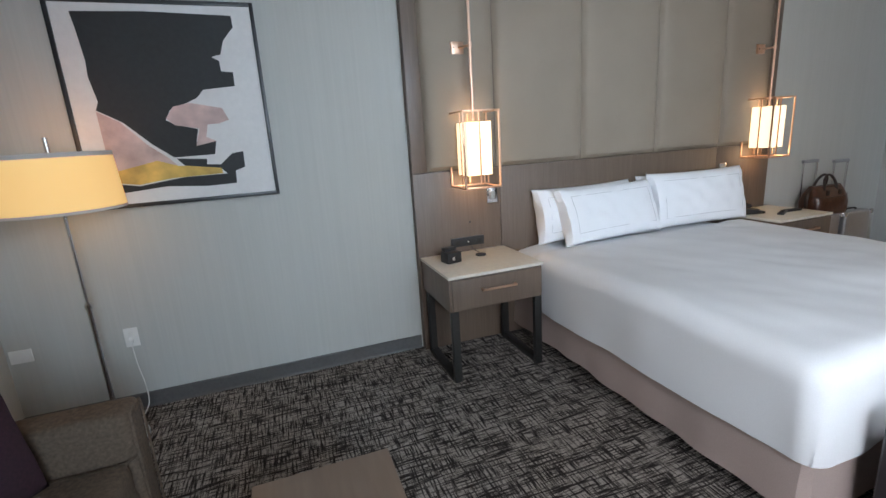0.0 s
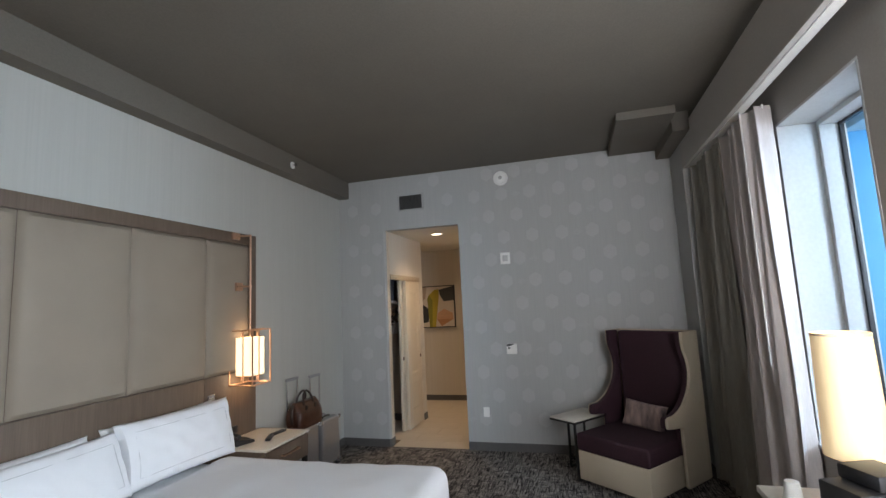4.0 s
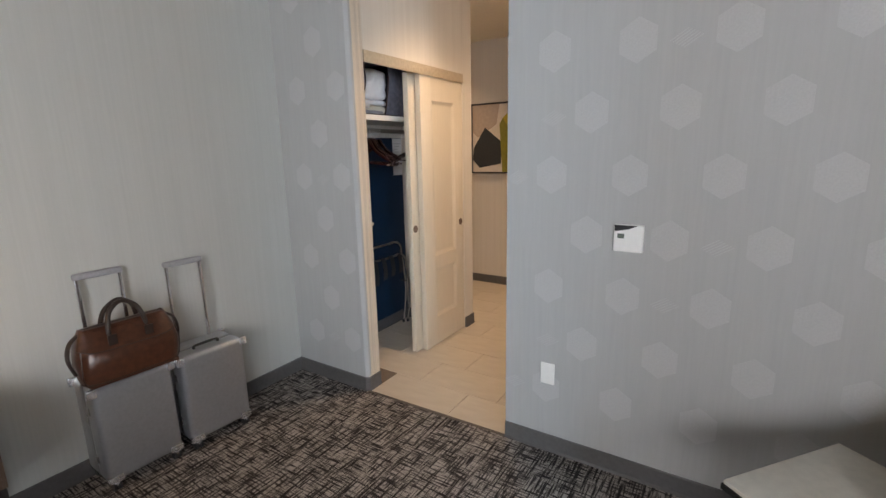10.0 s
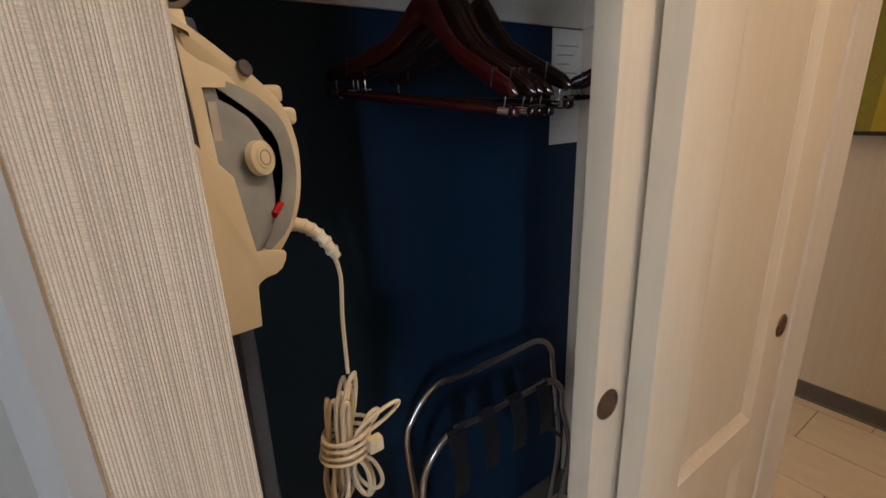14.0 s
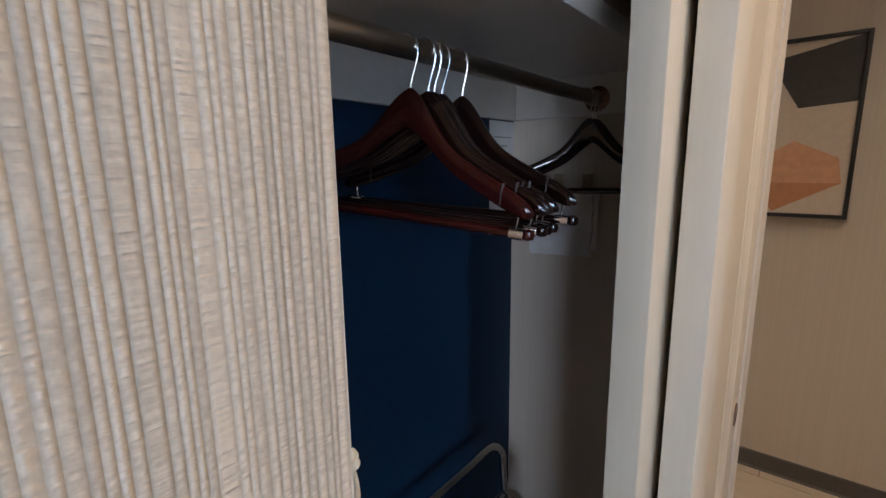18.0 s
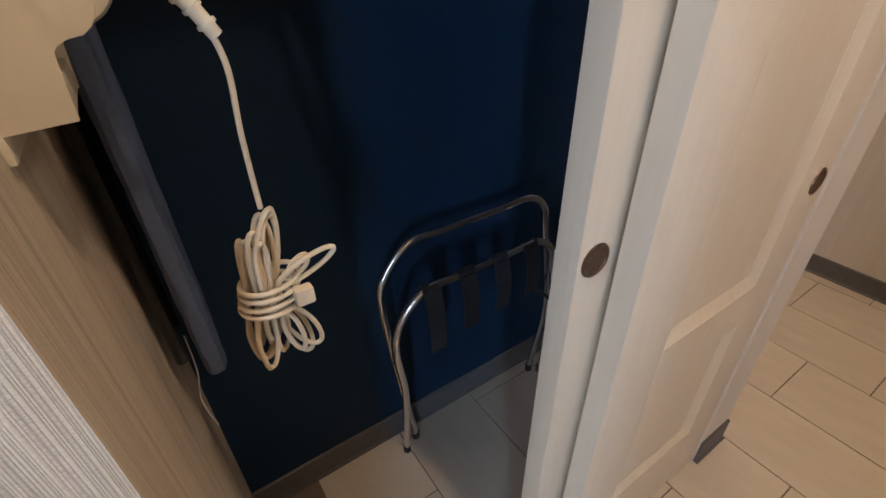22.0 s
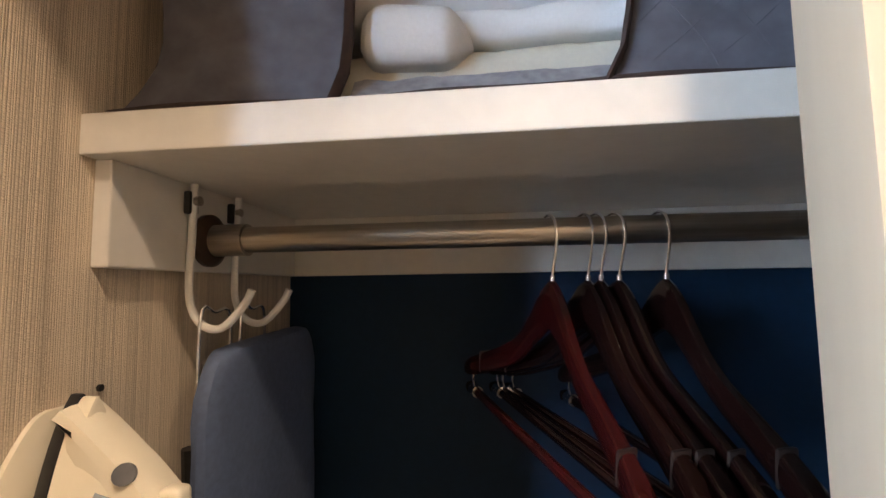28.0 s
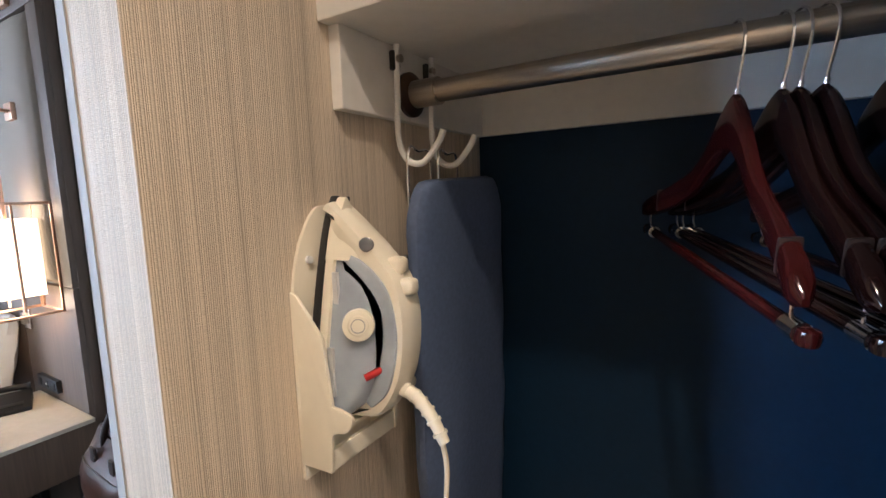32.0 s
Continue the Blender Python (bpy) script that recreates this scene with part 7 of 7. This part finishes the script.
def folded(name, x0, x1, y0, y1, z0, z1, material, label, r=0.03, roll=False):
    t = thing(name, label, "bedding", group="bedding in the storage bag")
    bm = box(x0, x1, y0, y1, z0, z1, min(r, (z1 - z0) * 0.48), segments=5)
    bmesh.ops.subdivide_edges(bm, edges=[e for e in bm.edges if e.calc_length() > 0.08], cuts=20, use_grid_fill=True)
    for v in bm.verts:
        q = v.co * 13
        v.co += Vector((0.003 * noise.noise(q), -0.016 * noise.noise(Vector((v.co.x * 26 - v.co.z * 16, v.co.z * 6, 3))) * (1 if z1 - z0 > 0.15 else 0.45), 0.006 * noise.noise(q * 0.6 + Vector((5, 5, 5)))))
    for v in bm.verts:
        if z1 - z0 > 0.15:
            # creases that run down from the top, sharp along their ridges
            r = abs(noise.noise(Vector((v.co.x * 17 - v.co.z * 9, v.co.z * 5, 11)))) + 0.5 * abs(noise.noise(Vector((v.co.x * 34 + v.co.z * 21, v.co.z * 9, 4))))
            v.co.y += 0.012 * (r - 0.25)
        if roll:
            f = (v.co.x - x0) / (x1 - x0)
            k = 1 - 0.60 * max(0.0, (f - 0.72) / 0.28) ** 2
            v.co.y = (y0 + y1) / 2 + (v.co.y - (y0 + y1) / 2) * k + 0.003 * noise.noise(v.co * 40)
            v.co.z = (z0 + z1) / 2 + (v.co.z - (z0 + z1) / 2) * k + 0.004 * noise.noise(v.co * 35)
    part("cloth", bm, material, t)
    return t


# diamond stitching on the closed side of the front
for sgn in (1, -1):
    for k in range(-4, 9):
        pts = []
        for q in np.linspace(0.0, 1.0, 14):
            zz = 0.055 * k + sgn * q * (BXE - WB) + (0.0 if sgn > 0 else (BXE - WB))
            if 0.012 < zz < 0.40:
                pts.append(Vector(bagbody((WB - BX) / (BXE - BX) + (BXE - WB) / (BXE - BX) * (0.04 + 0.94 * q), zz / (BZT - SZ1))) + Vector((0, 0.0001, 0)))
        if len(pts) > 2:
            part("quilt_stitch", tube(pts, 0.0006, n=5), mat("grey_thread", (0.105, 0.105, 0.130), 0.8, grain=200), t, "fine diagonal quilt stitching")


folded("blanket", WA - 0.10, WB + 0.08, BYF + 0.045, BYB - 0.05, SZ1 + 0.012, SZ1 + 0.078, BLANKET, "folded cream blanket in the storage bag", 0.035)
folded("pillow_roll", WA + 0.006, WA + 0.118, BYF + 0.010, BYF + 0.11, SZ1 + 0.048, SZ1 + 0.108, SHEET, "white rolled pillow end in the storage bag", 0.034, True)
folded("folded_sheet", WA + 0.08, WB + 0.07, BYF + 0.040, BYB - 0.08, SZ1 + 0.080, SZ1 + 0.116, SHEET, "white folded sheet in the storage bag", 0.02)
folded("spare_pillow", WA - 0.10, WB + 0.10, BYF + 0.035, BYB - 0.08, SZ1 + 0.117, SZ1 + 0.345, SHEET, "white spare pillow in the storage bag", 0.07)

# ---- a lone screw left in the closet side wall ----
t = thing("wall_screw", "small dark screw in the oak-grain wallcovering", "screw")
part("head", tube([(XW, 1.318, 1.687), (XW + 0.003, 1.318, 1.687)], 0.0035, n=10), BLACKMETAL, t)
